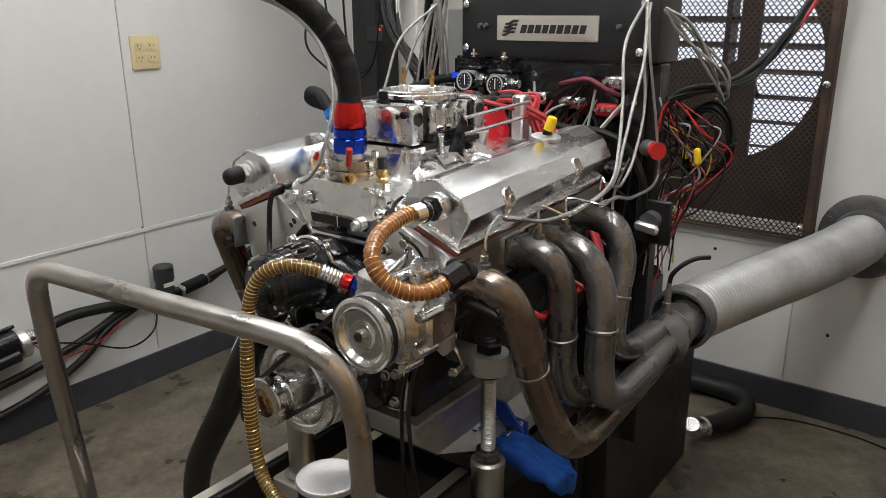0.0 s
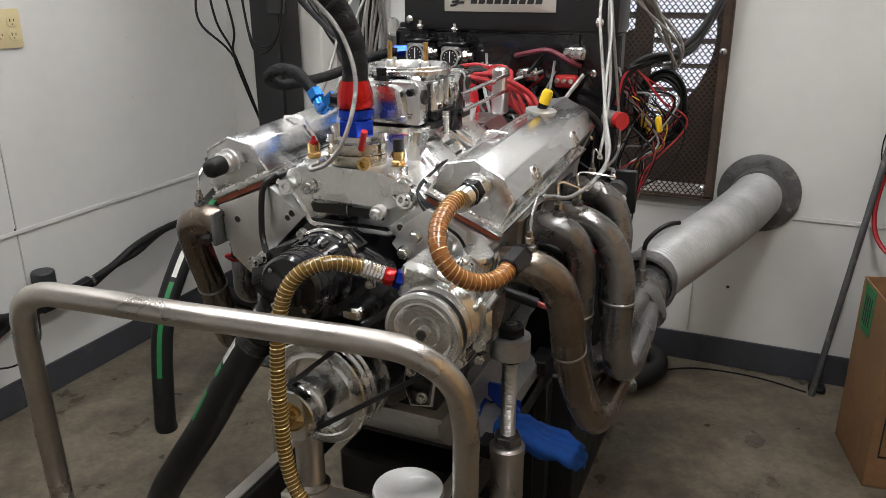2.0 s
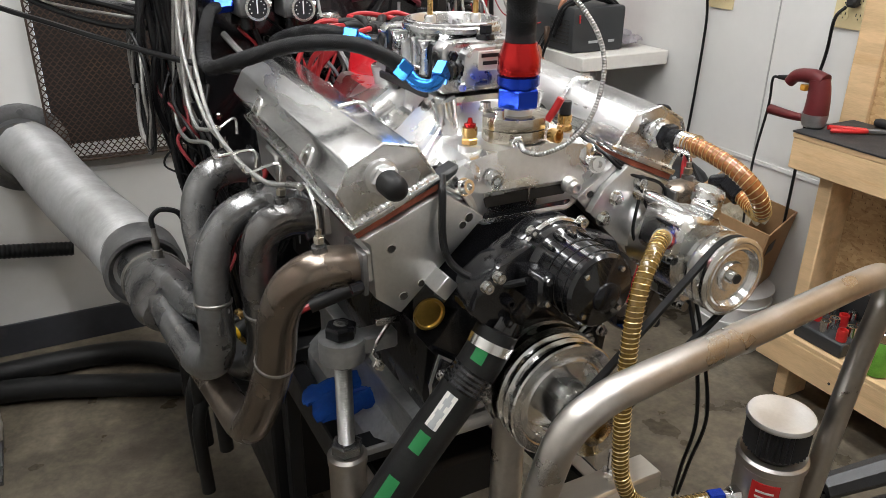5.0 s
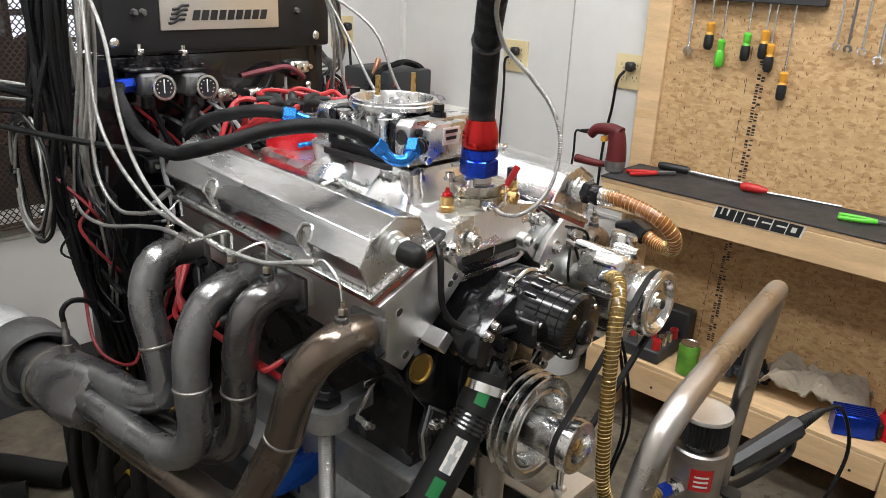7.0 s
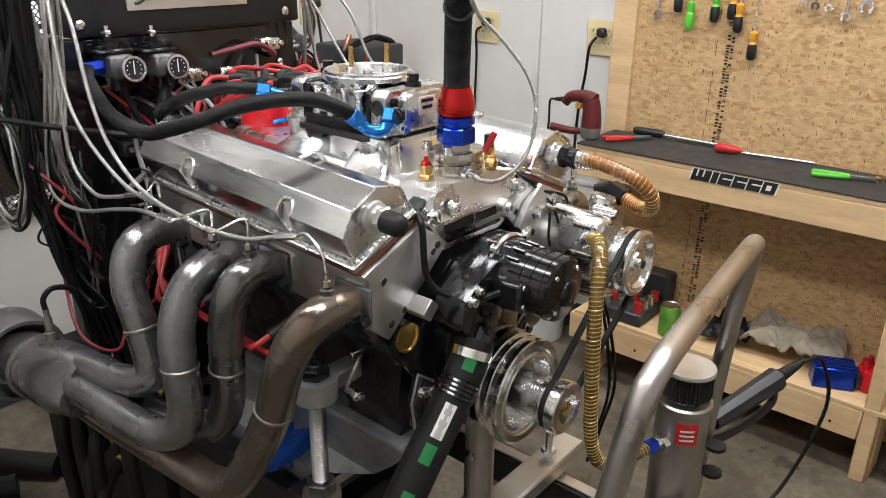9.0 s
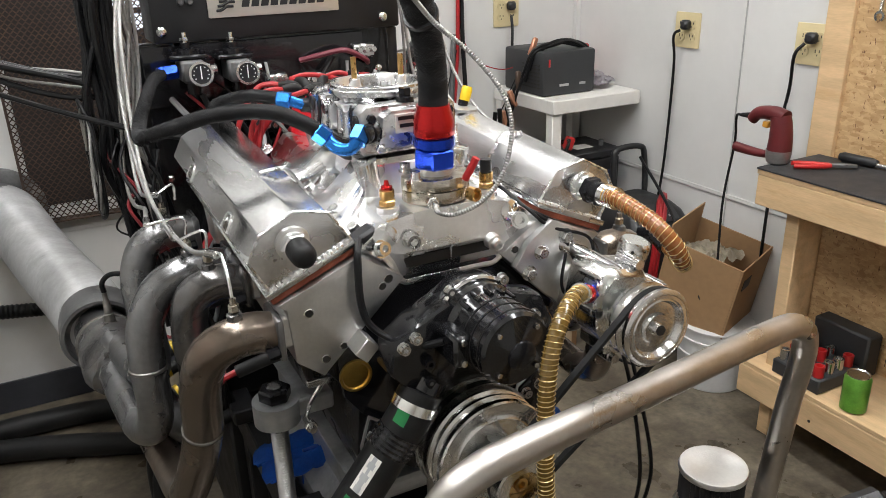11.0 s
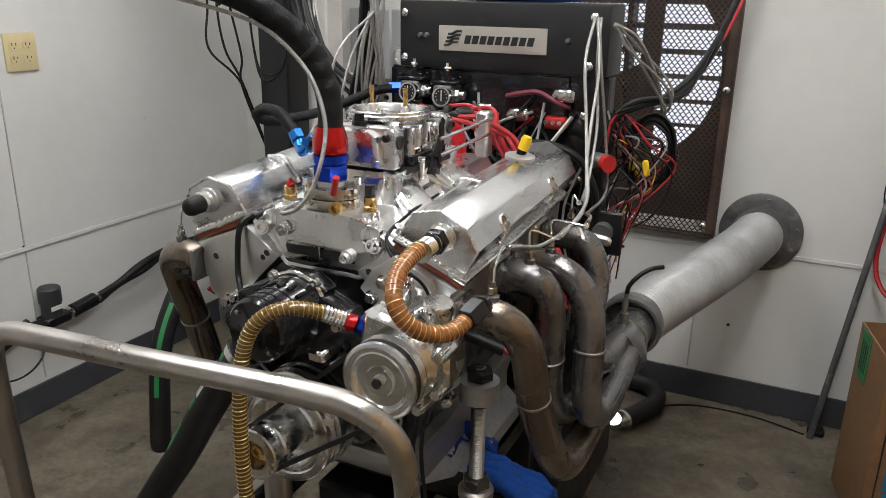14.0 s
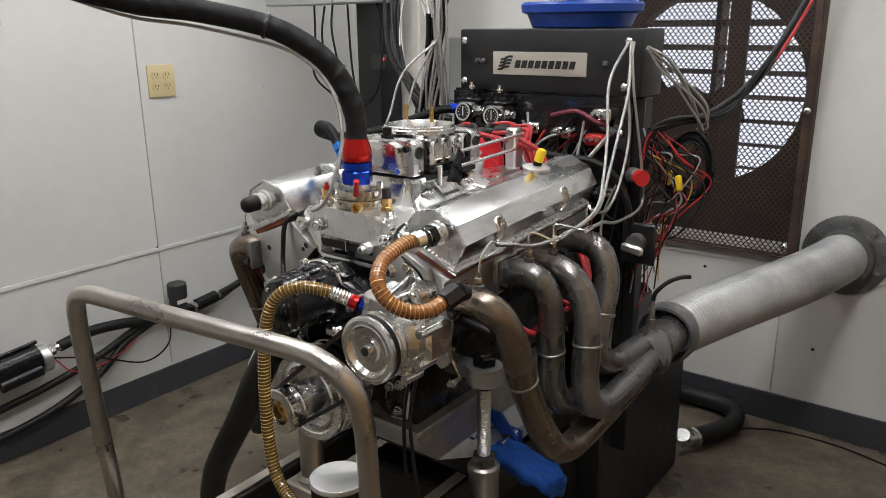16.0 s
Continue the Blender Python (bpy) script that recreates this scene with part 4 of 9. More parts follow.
for x, z, s in ((-0.096, 0.957, -1), (0.096, 0.957, 1), (-0.056, 0.962, 0), (0.055, 0.938, 0)):
    b = B()
    d = V(s * -0.35, -1, 0.4) if s else V(0, -1, 0)
    c = V(x, 0.046, z)
    if x == 0.055:
        lathe(b, c, d, [(0, 0.0105), (0.012, 0.01), (0.013, 0.007), (0.02, 0.0068), (0.02, 0.0045), (0.012, 0.004)], 18)
    else:
        lathe(b, c, d, [(0, 0.011), (0.004, 0.011), (0.004, 0.0085), (0.012, 0.0085), (0.012, 0.0045), (0.006, 0.0045)], 18)
    part("cap_screw", b, CHROME if s else ALUP, manifold, "bright cap screw", m=ENG)
# plenum and runners
b = B()
def rect_ring(cx, cy, z, hx, hy, r=0.02):
    return [V(cx + a, cy + c, z) for a, c in rrect(hx, hy, r, 3)]
loft(b, [rect_ring(0, 0.25, 0.93, 0.105, 0.185, 0.03), rect_ring(0, 0.25, 0.945, 0.086, 0.16, 0.03), rect_ring(0, 0.25, 0.962, 0.072, 0.138, 0.028), rect_ring(0, 0.25, 0.982, 0.064, 0.118, 0.024), rect_ring(0, 0.25, 1.005, 0.06, 0.104, 0.02), rect_ring(0, 0.25, 1.018, 0.06, 0.098, 0.018), rect_ring(0, 0.25, 1.0205, 0.072, 0.096, 0.012), rect_ring(0, 0.25, 1.0285, 0.072, 0.096, 0.012)])
part("plenum", b, ALUP, manifold, m=ENG)
for s in (-1, 1):
    for yh, yt, fan in ((0.148, 0.19, 1), (0.362, 0.31, 1)):
        b = B()
        secs = []
        for t in (0, 0.2, 0.45, 0.7, 0.88, 1):
            x = 0.045 + (0.128 - 0.045) * t
            z = 0.984 - 0.036 * t - 0.012 * math.sin(math.pi * t)
            y = yt + (yh - yt) * t ** 1.2
            hw, hh = 0.036 + 0.024 * t, 0.034 - 0.008 * t
            tilt = radians(28 + 25 * t)
            secs.append([V(s * (x + c * math.sin(tilt)), y + a, z + c * math.cos(tilt)) for a, c in rrect(hw, hh, 0.016, 5)])
        loft(b, secs)
        part("runner", b, ALUP, manifold, m=ENG)
    for sy in (0.155, 0.345):
        b = B()
        lathe(b, (s * 0.066, sy, 1.028), (-s * 0.2, 0.0, -1), [(0, 0.0155), (0.022, 0.0145), (0.045, 0.017), (0.07, 0.026), (0.09, 0.03)], 24)
        part("stud_boss", b, ALUP, manifold, m=ENG)
for y0 in (0.085, 0.15, 0.25, 0.35, 0.45):
    for s in (-1, 1):
        b = B()
        hexa(b, (s * 0.108, y0, 0.968), (s * 0.114, y0, 0.977), 0.008)
        part("manifold_bolt", b, CHROME, manifold, m=ENG)

# thermostat housing
b = B()
for z0, z1, k in ((0.994, 1.009, 1.0), (1.0095, 1.0245, 1.0)):
    prism(b, [(0 + 0.044 * k * math.cos(a), 0.083 + 0.036 * k * math.sin(a) * (1.0 if abs(math.cos(a)) < 0.7 else 0.9)) for a in (2 * math.pi * i / 28 for i in range(28))], z0, z1, "z", 0.0015)
thermo = part("thermostat_housing", b, NICKEL, engine, "two-piece nickel thermostat housing")
for x, y in ((-0.033, 0.07), (0.03, 0.105), (-0.028, 0.11)):
    b = B()
    lathe(b, (x, y, 1.0245), (0, 0, 1), [(0, 0.0085), (0.002, 0.0085), (0.002, 0.0065), (0.01, 0.0065), (0.01, 0.0035), (0.006, 0.0035)], 16)
    part("cap_screw", b, CHROME, thermo)
b = B()
hexa(b, (-0.025, 0.047, 1.003), (-0.027, 0.036, 1.003), 0.0075)
rod(b, (-0.027, 0.036, 1.003), (-0.029, 0.026, 1.0025), 0.0045)
part("sensor_fitting", b, CHROME, thermo)
b = B()
lathe(b, (0.03, 0.051, 1.002), (0.25, -1, 0), [(0, 0.0085), (0.012, 0.0085), (0.012, 0.0055), (0.004, 0.005)], 16)
part("brass_port", b, BRASS, thermo, "open brass port")
b = B()
tube(b, [(0.024, 0.052, 1.02), (0.03, 0.047, 1.034), (0.035, 0.043, 1.047)], 0.0048, seg=10, n=5)
part("valve_lever", b, PLASTR, thermo, "red valve lever")
# big coolant fitting
b = B()
rod(b, (0, 0.083, 1.0245), (0, 0.083, 1.032), 0.02)
part("fitting_neck", b, ALUM, thermo)
b = B()
hexa(b, (0, 0.083, 1.0325), (0, 0.083, 1.056), 0.0265, 0.08)
lathe(b, (0, 0.083, 1.056), (0, 0, 1), [(0, 0.021), (0.003, 0.021), (0.003, 0.0255), (0.013, 0.0255), (0.014, 0.022)], 12)
part("hose_fitting", b, BLUEA, thermo, "blue anodised hex fitting")
b = B()
lathe(b, (0, 0.083, 1.0705), (0, 0, 1), [(0, 0.0235), (0.003, 0.0255), (0.02, 0.025), (0.035, 0.0205), (0.038, 0.0205)], 10)
part("hose_collar", b, REDA, thermo, "red anodised hose collar")
# sensors beside the housing
for s, mtop in ((-1, REDA), (1, PLASTK)):
    b = B()
    lathe(b, (s * 0.068, 0.077, 0.97), (0, 0, 1), [(0, 0.018), (0.012, 0.014), (0.026, 0.0135)], 20)
    bo = part("sensor_boss", b, ALUP, engine)
    b = B()
    hexa(b, (s * 0.068, 0.077, 0.9965), (s * 0.068, 0.077, 1.004), 0.0105)
    lathe(b, (s * 0.068, 0.077, 1.004), (0, 0, 1), [(0, 0.0075), (0.003, 0.0075), (0.003, 0.009), (0.012, 0.009), (0.013, 0.006)], 14)
    se = part("brass_sensor", b, BRASS, bo, "brass sensor")
    b = B()
    if s > 0:
        lathe(b, (0.068, 0.077, 1.0172), (0, 0, 1), [(0, 0.0075), (0.016, 0.0075)], 14)
    else:
        lathe(b, (-0.068, 0.077, 1.0172), (0, 0, 1), [(0, 0.007), (0.003, 0.007), (0.004, 0.0035), (0.01, 0.0025)], 12)
    part("sensor_cap", b, mtop, bo)

# ---- carburettor ----
KY, KZ = 0.25, 1.034
carb = part("carburettor", (lambda b: (prism(b, rrect(0.079, 0.075, 0.012), KZ - 0.004, KZ + 0.004, "z", 0.001), b)[1])(B()), GASK, engine, "polished four barrel carburettor on a black gasket", m=Matrix.Translation((0, KY, 0)))
b = B()
prism(b, [(x, KY + y) for x, y in rrect(0.074, 0.062, 0.008)], KZ + 0.0045, KZ + 0.02, "z", 0.002)
part("throttle_body", b, ANOD, carb, "black throttle body")
b = B()
loft(b, [rect_ring(0, KY, KZ + 0.0205, 0.06, 0.057, 0.008), rect_ring(0, KY, KZ + 0.03, 0.058, 0.057, 0.01), rect_ring(0, KY, KZ + 0.052, 0.057, 0.057, 0.02), rect_ring(0, KY, KZ + 0.0555, 0.05, 0.052, 0.03)])
for s in (-1, 1):
    for yy, r0 in ((-0.044, 0.009), (-0.014, 0.0065), (0.016, 0.008), (0.043, 0.0085)):
        lathe(b, (s * 0.06, KY + yy, KZ + 0.018), (0, 0, 1), [(0, r0 * 1.15), (0.012, r0), (0.034, r0 * 0.85), (0.044, r0 * 1.3)], 12)
    box(b, (s * 0.062 - 0.004, KY - 0.052, KZ + 0.021), (s * 0.062 + 0.004, KY + 0.052, KZ + 0.027), 0.002)
    lathe(b, (s * 0.055, KY + 0.031, KZ + 0.045), (s, 0, 0), [(0, 0.008), (0.014, 0.0075), (0.014, 0.004), (0.009, 0.004)], 14)
part("main_body", b, CARBM, carb, "polished main body")
b = B()
rs = 40
prof = [(0.05, KZ + 0.05), (0.058, KZ + 0.056), (0.064, KZ + 0.066), (0.0675, KZ + 0.069), (0.0678, KZ + 0.075), (0.066, KZ + 0.0765), (0.0645, KZ + 0.0768), (0.0642, KZ + 0.08), (0.063, KZ + 0.081), (0.0575, KZ + 0.081), (0.056, KZ + 0.079), (0.054, KZ + 0.062), (0.05, KZ + 0.054)]
rings = [[b.verts.new((r * math.cos(2 * math.pi * i / rs), KY + r * math.sin(2 * math.pi * i / rs), z)) for i in range(rs)] for r, z in prof]
for a, c in zip(rings, rings[1:]):
    for i in range(rs):
        j = (i + 1) % rs
        b.faces.new((a[i], a[j], c[j], c[i]))
part("air_horn", b, CARBM, carb, "polished round air horn")
for s in (-1, 1):
    for q in (-1, 1):
        b = B()
        lathe(b, (s * 0.022, KY + q * 0.024, KZ + 0.054), (0, 0, 1), [(0, 0.0225), (0.009, 0.022), (0.01, 0.0195), (-0.012, 0.0165)], 24)
        lathe(b, (s * 0.022, KY + q * 0.024, KZ + 0.054), (0, 0, 1), [(0, 0.0075), (0.02, 0.0075), (0.02, 0.0055), (0.008, 0.004)], 14)
        box(b, (s * 0.022 - 0.018, KY + q * 0.024 - 0.002, KZ + 0.064), (s * 0.022 + 0.018, KY + q * 0.024 + 0.002, KZ + 0.068), 0.001)
        part("booster_venturi", b, CARBM, carb)
for x, y in ((-0.032, 0.252), (0.033, 0.245)):
    b = B()
    rod(b, (x, y, KZ + 0.06), (x, y, 1.148), 0.0038, 12)
    part("air_cleaner_stud", b, BRASS, carb, "brass stud")
    b = B()
    lathe(b, (x, y, KZ + 0.058), (0, 0, 1), [(0, 0.009), (0.026, 0.0075), (0.028, 0.006)], 14)
    part("stud_post", b, CARBM, carb)
for q in (-1, 1):
    y0 = KY + q * 0.058
    b = B()
    box(b, (-0.066, min(y0, y0 + q * 0.012), KZ + 0.006), (0.066, max(y0, y0 + q * 0.012), KZ + 0.063), 0.003)
    part("metering_block", b, ANOD, carb, "black metering block")
    b = B()
    ya, yb = y0 + q * 0.0125, y0 + q * 0.058
    sec = [(-0.064, KZ + 0.004), (0.064, KZ + 0.004), (0.067, KZ + 0.01), (0.066, KZ + 0.058), (0.058, KZ + 0.066), (-0.058, KZ + 0.066), (-0.066, KZ + 0.058), (-0.067, KZ + 0.01)]
    prism(b, sec, min(ya, ya + q * 0.028), max(ya, ya + q * 0.028), "y", 0.003)
    prism(b, [(-0.05, KZ + 0.01), (0.05, KZ + 0.01), (0.044, KZ + 0.055), (0.03, KZ + 0.062), (-0.03, KZ + 0.062), (-0.044, KZ + 0.055)], min(ya + q * 0.02, yb), max(ya + q * 0.02, yb), "y", 0.006)
    bowl = part("float_bowl", b, CARBM, carb, "polished float bowl")
    for s in (-1, 1):
        b = B()
        lathe(b, (s * 0.0655, y0 + q * 0.026, KZ + 0.044), (s, 0, 0), [(0, 0.0105), (0.003, 0.0105), (0.003, 0.008), (0.001, 0.0075)], 18)
        part("sight_plug", b, SLOT, bowl, "dark sight plug")
        b = B()
        hexa(b, (s * 0.05, yb + q * 0.0, KZ + 0.016), (s * 0.05, yb + q * 0.006, KZ + 0.016), 0.006)
        part("bowl_screw", b, CHROME, bowl)
        b = B()
        hexa(b, (s * 0.054, ya + q * 0.03, KZ + 0.052), (s * 0.054, ya + q * 0.037, KZ + 0.052), 0.006)
        part("bowl_screw", b, ANOD, bowl)
    b = B()
    lathe(b, (0.0, y0 + q * 0.03, KZ + 0.066), (0, 0, 1), [(0, 0.012), (0.006, 0.011), (0.008, 0.006)], 16)
    lathe(b, (0.0, y0 + q * 0.03, KZ + 0.074), (0, 0, 1), [(0, 0.0085), (0.009, 0.0085)], 6)
    part("needle_seat", b, ANOD, bowl, "black needle seat screw")
    b = B()
    lathe(b, (-0.045, y0 + q * 0.04, KZ + 0.035), (-1, q * 0.75, 0.05), [(0, 0.013), (0.02, 0.0125), (0.021, 0.011), (0.034, 0.011)], 12)
    part("fuel_inlet", b, ANOD, bowl, "black fuel inlet fitting")
b = B()   # accelerator linkage on the right
prism(b, [(KY - 0.03, KZ - 0.012), (KY + 0.012, KZ - 0.02), (KY + 0.02, KZ + 0.03), (KY + 0.006, KZ + 0.045), (KY - 0.012, KZ + 0.02)], 0.083, 0.086, "x", 0.001)
rod(b, (0.07, KY, KZ + 0.01), (0.092, KY, KZ + 0.01), 0.005)
part("throttle_lever", b, ANOD, carb, "black throttle lever")
b = B()
tube(b, [(0.088, KY - 0.055, KZ - 0.012), (0.088, KY - 0.055, KZ + 0.02)], 0.005, seg=10, n=4, step=0.0018, wave=0.22)
part("return_spring", b, CHROME, carb, "coiled return spring")
for z, y1 in ((KZ + 0.038, 0.44), (KZ + 0.012, 0.44)):
    b = B()
    rod(b, (0.089, KY + 0.005, z), (0.1, y1, z + 0.01), 0.0032)
    part("throttle_rod", b, CHROME, carb, "bright throttle rod")
b = B()
box(b, (0.076, 0.42, KZ - 0.02), (0.1, 0.45, KZ + 0.06), 0.004)
part("linkage_bracket", b, ALUM, carb)

# ---- distributor ----
DX, DY = -0.014, 0.474
dist = part("distributor", (lambda b: (lathe(b, (DX, DY, 0.9), (0, 0, 1), [(0, 0.014), (0.05, 0.017), (0.058, 0.028), (0.077, 0.031)], 24), b)[1])(B()), ALU, engine, "distributor with polished body and red cap")
b = B()
lathe(b, (DX, DY, 0.9905), (0, 0, 1), [(0, 0.046), (0.002, 0.0475), (0.03, 0.0465), (0.034, 0.0445), (0.05, 0.043), (0.056, 0.04), (0.066, 0.0385), (0.07, 0.034), (0.074, 0.026)], 40)
band = B()
lathe(band, (DX, DY, 0.977), (0, 0, 1), [(0, 0.045), (0.001, 0.0475), (0.0125, 0.0475), (0.0132, 0.045)], 40)
part("clamp_band", band, CHROME, dist, "bright printed band")
for k in range(9):
    b2 = B()
    a0 = -1.9 + 0.09 * k - (1.1 if k > 4 else 0)
    c0 = V(DX + 0.0476 * math.cos(a0), DY + 0.0476 * math.sin(a0), 0.984)
    box(b2, (-0.0003, -0.0015, -0.0016), (0.0003, 0.0015, 0.0016), 0, Matrix.Rotation(a0, 3, "Z"))
    for v in b2.verts:
        v.co += c0
    part("print_bar", b2, INK, dist)
cap = part("distributor_cap", b, DISTR, dist, "red distributor cap")
PLUGS = []
for k in range(8):
    a = 2 * math.pi * k / 8 + 0.2
    p = V(DX + 0.03 * math.cos(a), DY + 0.03 * math.sin(a), 1.058)
    d = V(math.cos(a), math.sin(a), 0)
    b = B()
    tube(b, [p, p + V(0, 0, 0.012), p + V(0, 0, 0.02) + d * 0.006, p + V(0, 0, 0.022) + d * 0.018, p + V(0, 0, 0.021) + d * 0.03], (0.0088, 0.0062), seg=12, n=5)
    part("terminal_boot", b, RUBBER, dist, "black terminal boot")
    PLUGS.append((p + V(0, 0, 0.021) + d * 0.028, a))
b = B()
lathe(b, (DX, DY, 1.06), (0, 0, 1), [(0, 0.02), (0.014, 0.018), (0.022, 0.008)], 20)
part("coil_terminal", b, RUBBER, dist)
b = B()
box(b, (DX - 0.03, DY - 0.051, 1.012), (DX + 0.01, DY - 0.044, 1.02), 0.003)
part("clip", b, BLUEL, dist, "blue latch")

# carburettor name plate with plain bars
b = B()
box(b, (-0.034, KY - 0.1305, KZ + 0.036), (0.0, KY - 0.1285, KZ + 0.06), 0.001)
np = part("name_plate", b, WHITEP, carb, "small pale name plate")
for k, (x0, x1, z0) in enumerate(((-0.03, -0.006, 0.052), (-0.028, -0.008, 0.043))):
    b = B()
    box(b, (x0, KY - 0.1312, KZ + z0), (x1, KY - 0.1304, KZ + z0 + 0.0045))
    part("print_bar", b, INK, np)

# block-off plate and mount boss on the front of the block
for s in (-1, 1):
    b = B()
    prism(b, [(s * 0.094, 0.715), (s * 0.124, 0.738), (s * 0.136, 0.7), (s * 0.13, 0.655), (s * 0.1, 0.65), (s * 0.09, 0.68)], 0.034, 0.0515, "y", 0.003)
    bp = part("block_off_plate", b, BLACKG, engine, "gloss black block-off plate")
    b = B()
    prism(b, [(s * 0.0925, 0.7185), (s * 0.1255, 0.7425), (s * 0.1395, 0.7), (s * 0.133, 0.652), (s * 0.0985, 0.6465), (s * 0.0865, 0.68)], 0.0385, 0.0415, "y", 0.0006)
    part("plate_edge", b, ALUM, bp, "bare metal plate edge")
    for x, z in ((0.103, 0.708), (0.124, 0.716), (0.12, 0.668)):
        b = B()
        lathe(b, (s * x, 0.034, z), (0, -1, 0), [(0, 0.0085), (0.002, 0.0085), (0.002, 0.0062), (0.009, 0.0062), (0.009, 0.0035), (0.005, 0.003)], 14)
        part("cap_screw", b, CHROME, bp)

# ---- oil pan ----
b = B()
loft(b, [[V(x, y, z) for x, y in ((-w, y0), (w, y0), (w, y1), (-w, y1))] for w, y0, y1, z in ((0.135, 0.06, 0.53, 0.615), (0.13, 0.065, 0.53, 0.6), (0.118, 0.1, 0.53, 0.555), (0.118, 0.14, 0.53, 0.52), (0.15, 0.24, 0.53, 0.49), (0.15, 0.26, 0.53, 0.44), (0.14, 0.27, 0.52, 0.432))])
part("oil_pan", b, PANM, engine, "dull aluminium oil pan")
b = B()
prism(b, [(-0.142, 0.613), (0.142, 0.613), (0.142, 0.622), (-0.142, 0.622)], 0.055, 0.535, "y", 0.002)
part("pan_rail", b, PANM, engine)

# ---- electric water pump ----
b = B()
lathe(b, (0.0, 0.0, 0.868), (0, -1, 0), [(-0.01, 0.05), (0.03, 0.05), (0.034, 0.046), (0.04, 0.0445), (0.1, 0.0445), (0.104, 0.041), (0.106, 0.014), (0.107, 0.012)], 40)
pump = part("water_pump", b, BLACKG, engine, "gloss black electric water pump")
for y0 in (-0.058, -0.074, -0.09):
    b = B()
    lathe(b, (0.0, y0, 0.868), (0, -1, 0), [(0, 0.0442), (0.0006, 0.0456), (0.0022, 0.0456), (0.0028, 0.0442)], 40)
    part("case_band", b, BLACKG, pump)
for k in range(5):
    a = radians(50 + 20 * k)
    b = B()
    rod(b, (0.047 * math.cos(a), -0.006, 0.868 + 0.047 * math.sin(a)), (0.0455 * math.cos(a), -0.05, 0.868 + 0.0455 * math.sin(a)), 0.0028, 8)
    part("cooling_rib", b, BLACKG, pump)
for k in range(4):
    a = radians(45 + 90 * k)
    b = B()
    lathe(b, (0.034 * math.cos(a), -0.1052, 0.868 + 0.034 * math.sin(a)), (0, -1, 0), [(0, 0.0035), (0.002, 0.0033), (0.0022, 0.0015)], 8)
    part("end_screw", b, CHROME, pump)
b = B()
box(b, (-0.062, -0.075, 0.846), (-0.04, -0.028, 0.884), 0.004)
part("terminal_box", b, BLACKG, pump)
for z in (0.852, 0.878):
    b = B()
    lathe(b, (-0.051, -0.0752, z), (0, -1, 0), [(0, 0.0042), (0.002, 0.004), (0.0022, 0.002)], 10)
    part("box_screw", b, CHROME, pump)
b = B()
lathe(b, (0.004, -0.1055, 0.862), (0, -1, 0), [(0, 0.018), (0.004, 0.017), (0.007, 0.012)], 20)
part("motor_cap", b, ANOD, pump)
b = B()
tube(b, [(-0.052, -0.012, 0.868), (-0.036, -0.012, 0.905), (0, -0.012, 0.92), (0.036, -0.012, 0.905), (0.052, -0.012, 0.868)], 0.0035, seg=8, n=6)
part("pump_band", b, CHROME, pump, "bright clamp band")
b = B()
prism(b, [(-0.115, 0.862), (-0.085, 0.885), (-0.04, 0.905), (-0.03, 0.82), (-0.05, 0.79), (-0.095, 0.8), (-0.12, 0.83)], -0.03, 0.021, "y", 0.008)
prism(b, [(0.03, 0.9), (0.09, 0.88), (0.11, 0.84), (0.085, 0.8), (0.04, 0.79)], -0.02, 0.021, "y", 0.008)
prism(b, [(-0.05, 0.9), (-0.02, 0.918), (0.02, 0.918), (0.05, 0.9), (0.03, 0.87), (-0.03, 0.87)], -0.01, 0.021, "y", 0.006)
part("pump_housing", b, BLACKG, pump)
for x, y, z in ((-0.105, -0.032, 0.866), (-0.075, -0.032, 0.84), (-0.075, -0.032, 0.815), (-0.09, -0.032, 0.875), (0.075, -0.022, 0.86), (0.085, -0.022, 0.83), (0.06, -0.022, 0.81), (-0.035, -0.012, 0.912), (0.035, -0.012, 0.912)):
    b = B()
    lathe(b, (x, y, z), (0, -1, 0), [(0, 0.0075), (0.002, 0.0075), (0.002, 0.006), (0.009, 0.006), (0.009, 0.003), (0.005, 0.003)], 14)
    part("cap_screw", b, CHROME if z > 0.85 else ANOD, pump)
b = B()
rod(b, (-0.066, -0.02, 0.81), (-0.088, -0.024, 0.775), 0.022)
part("hose_neck", b, BLACKG, pump)
b = B()
box(b, (0.045, -0.055, 0.815), (0.072, -0.02, 0.832), 0.004)
part("drain_fitting", b, CHROME, pump)
b = B()
box(b, (-0.142, 0.012, 0.838), (-0.118, 0.05, 0.858), 0.001, Matrix.Rotation(radians(-45), 3, "Y"))
part("spacer_block", b, ALUM, engine, "small aluminium spacer block")

# ---- crank pulleys ----
def pulley(name, c, prof, material, seg=48):
    b = B()
    lathe(b, c, (0, -1, 0), prof, seg)
    return part(name, b, material, engine)


damp = pulley("crank_damper", (0, 0.02, CZ), [(0, 0.03), (0.004, 0.078), (0.012, 0.08), (0.016, 0.08), (0.018, 0.066), (0.022, 0.066), (0.024, 0.08), (0.034, 0.08), (0.036, 0.05)], TURNED)
damp["label"] = "machined crank damper"
cp = pulley("crank_pulley", (0, -0.022, CZ), [(0, 0.05), (0, 0.077), (0.004, 0.0775), (0.009, 0.07), (0.014, 0.0775), (0.017, 0.0775), (0.022, 0.07), (0.027, 0.0775), (0.034, 0.078), (0.036, 0.076), (0.036, 0.066), (0.034, 0.064), (0.034, 0.058), (0.036, 0.055), (0.012, 0.05), (0.01, 0.032), (0.068, 0.03), (0.07, 0.026)], TURNED)
cp["label"] = "bright machined two-groove crank pulley"
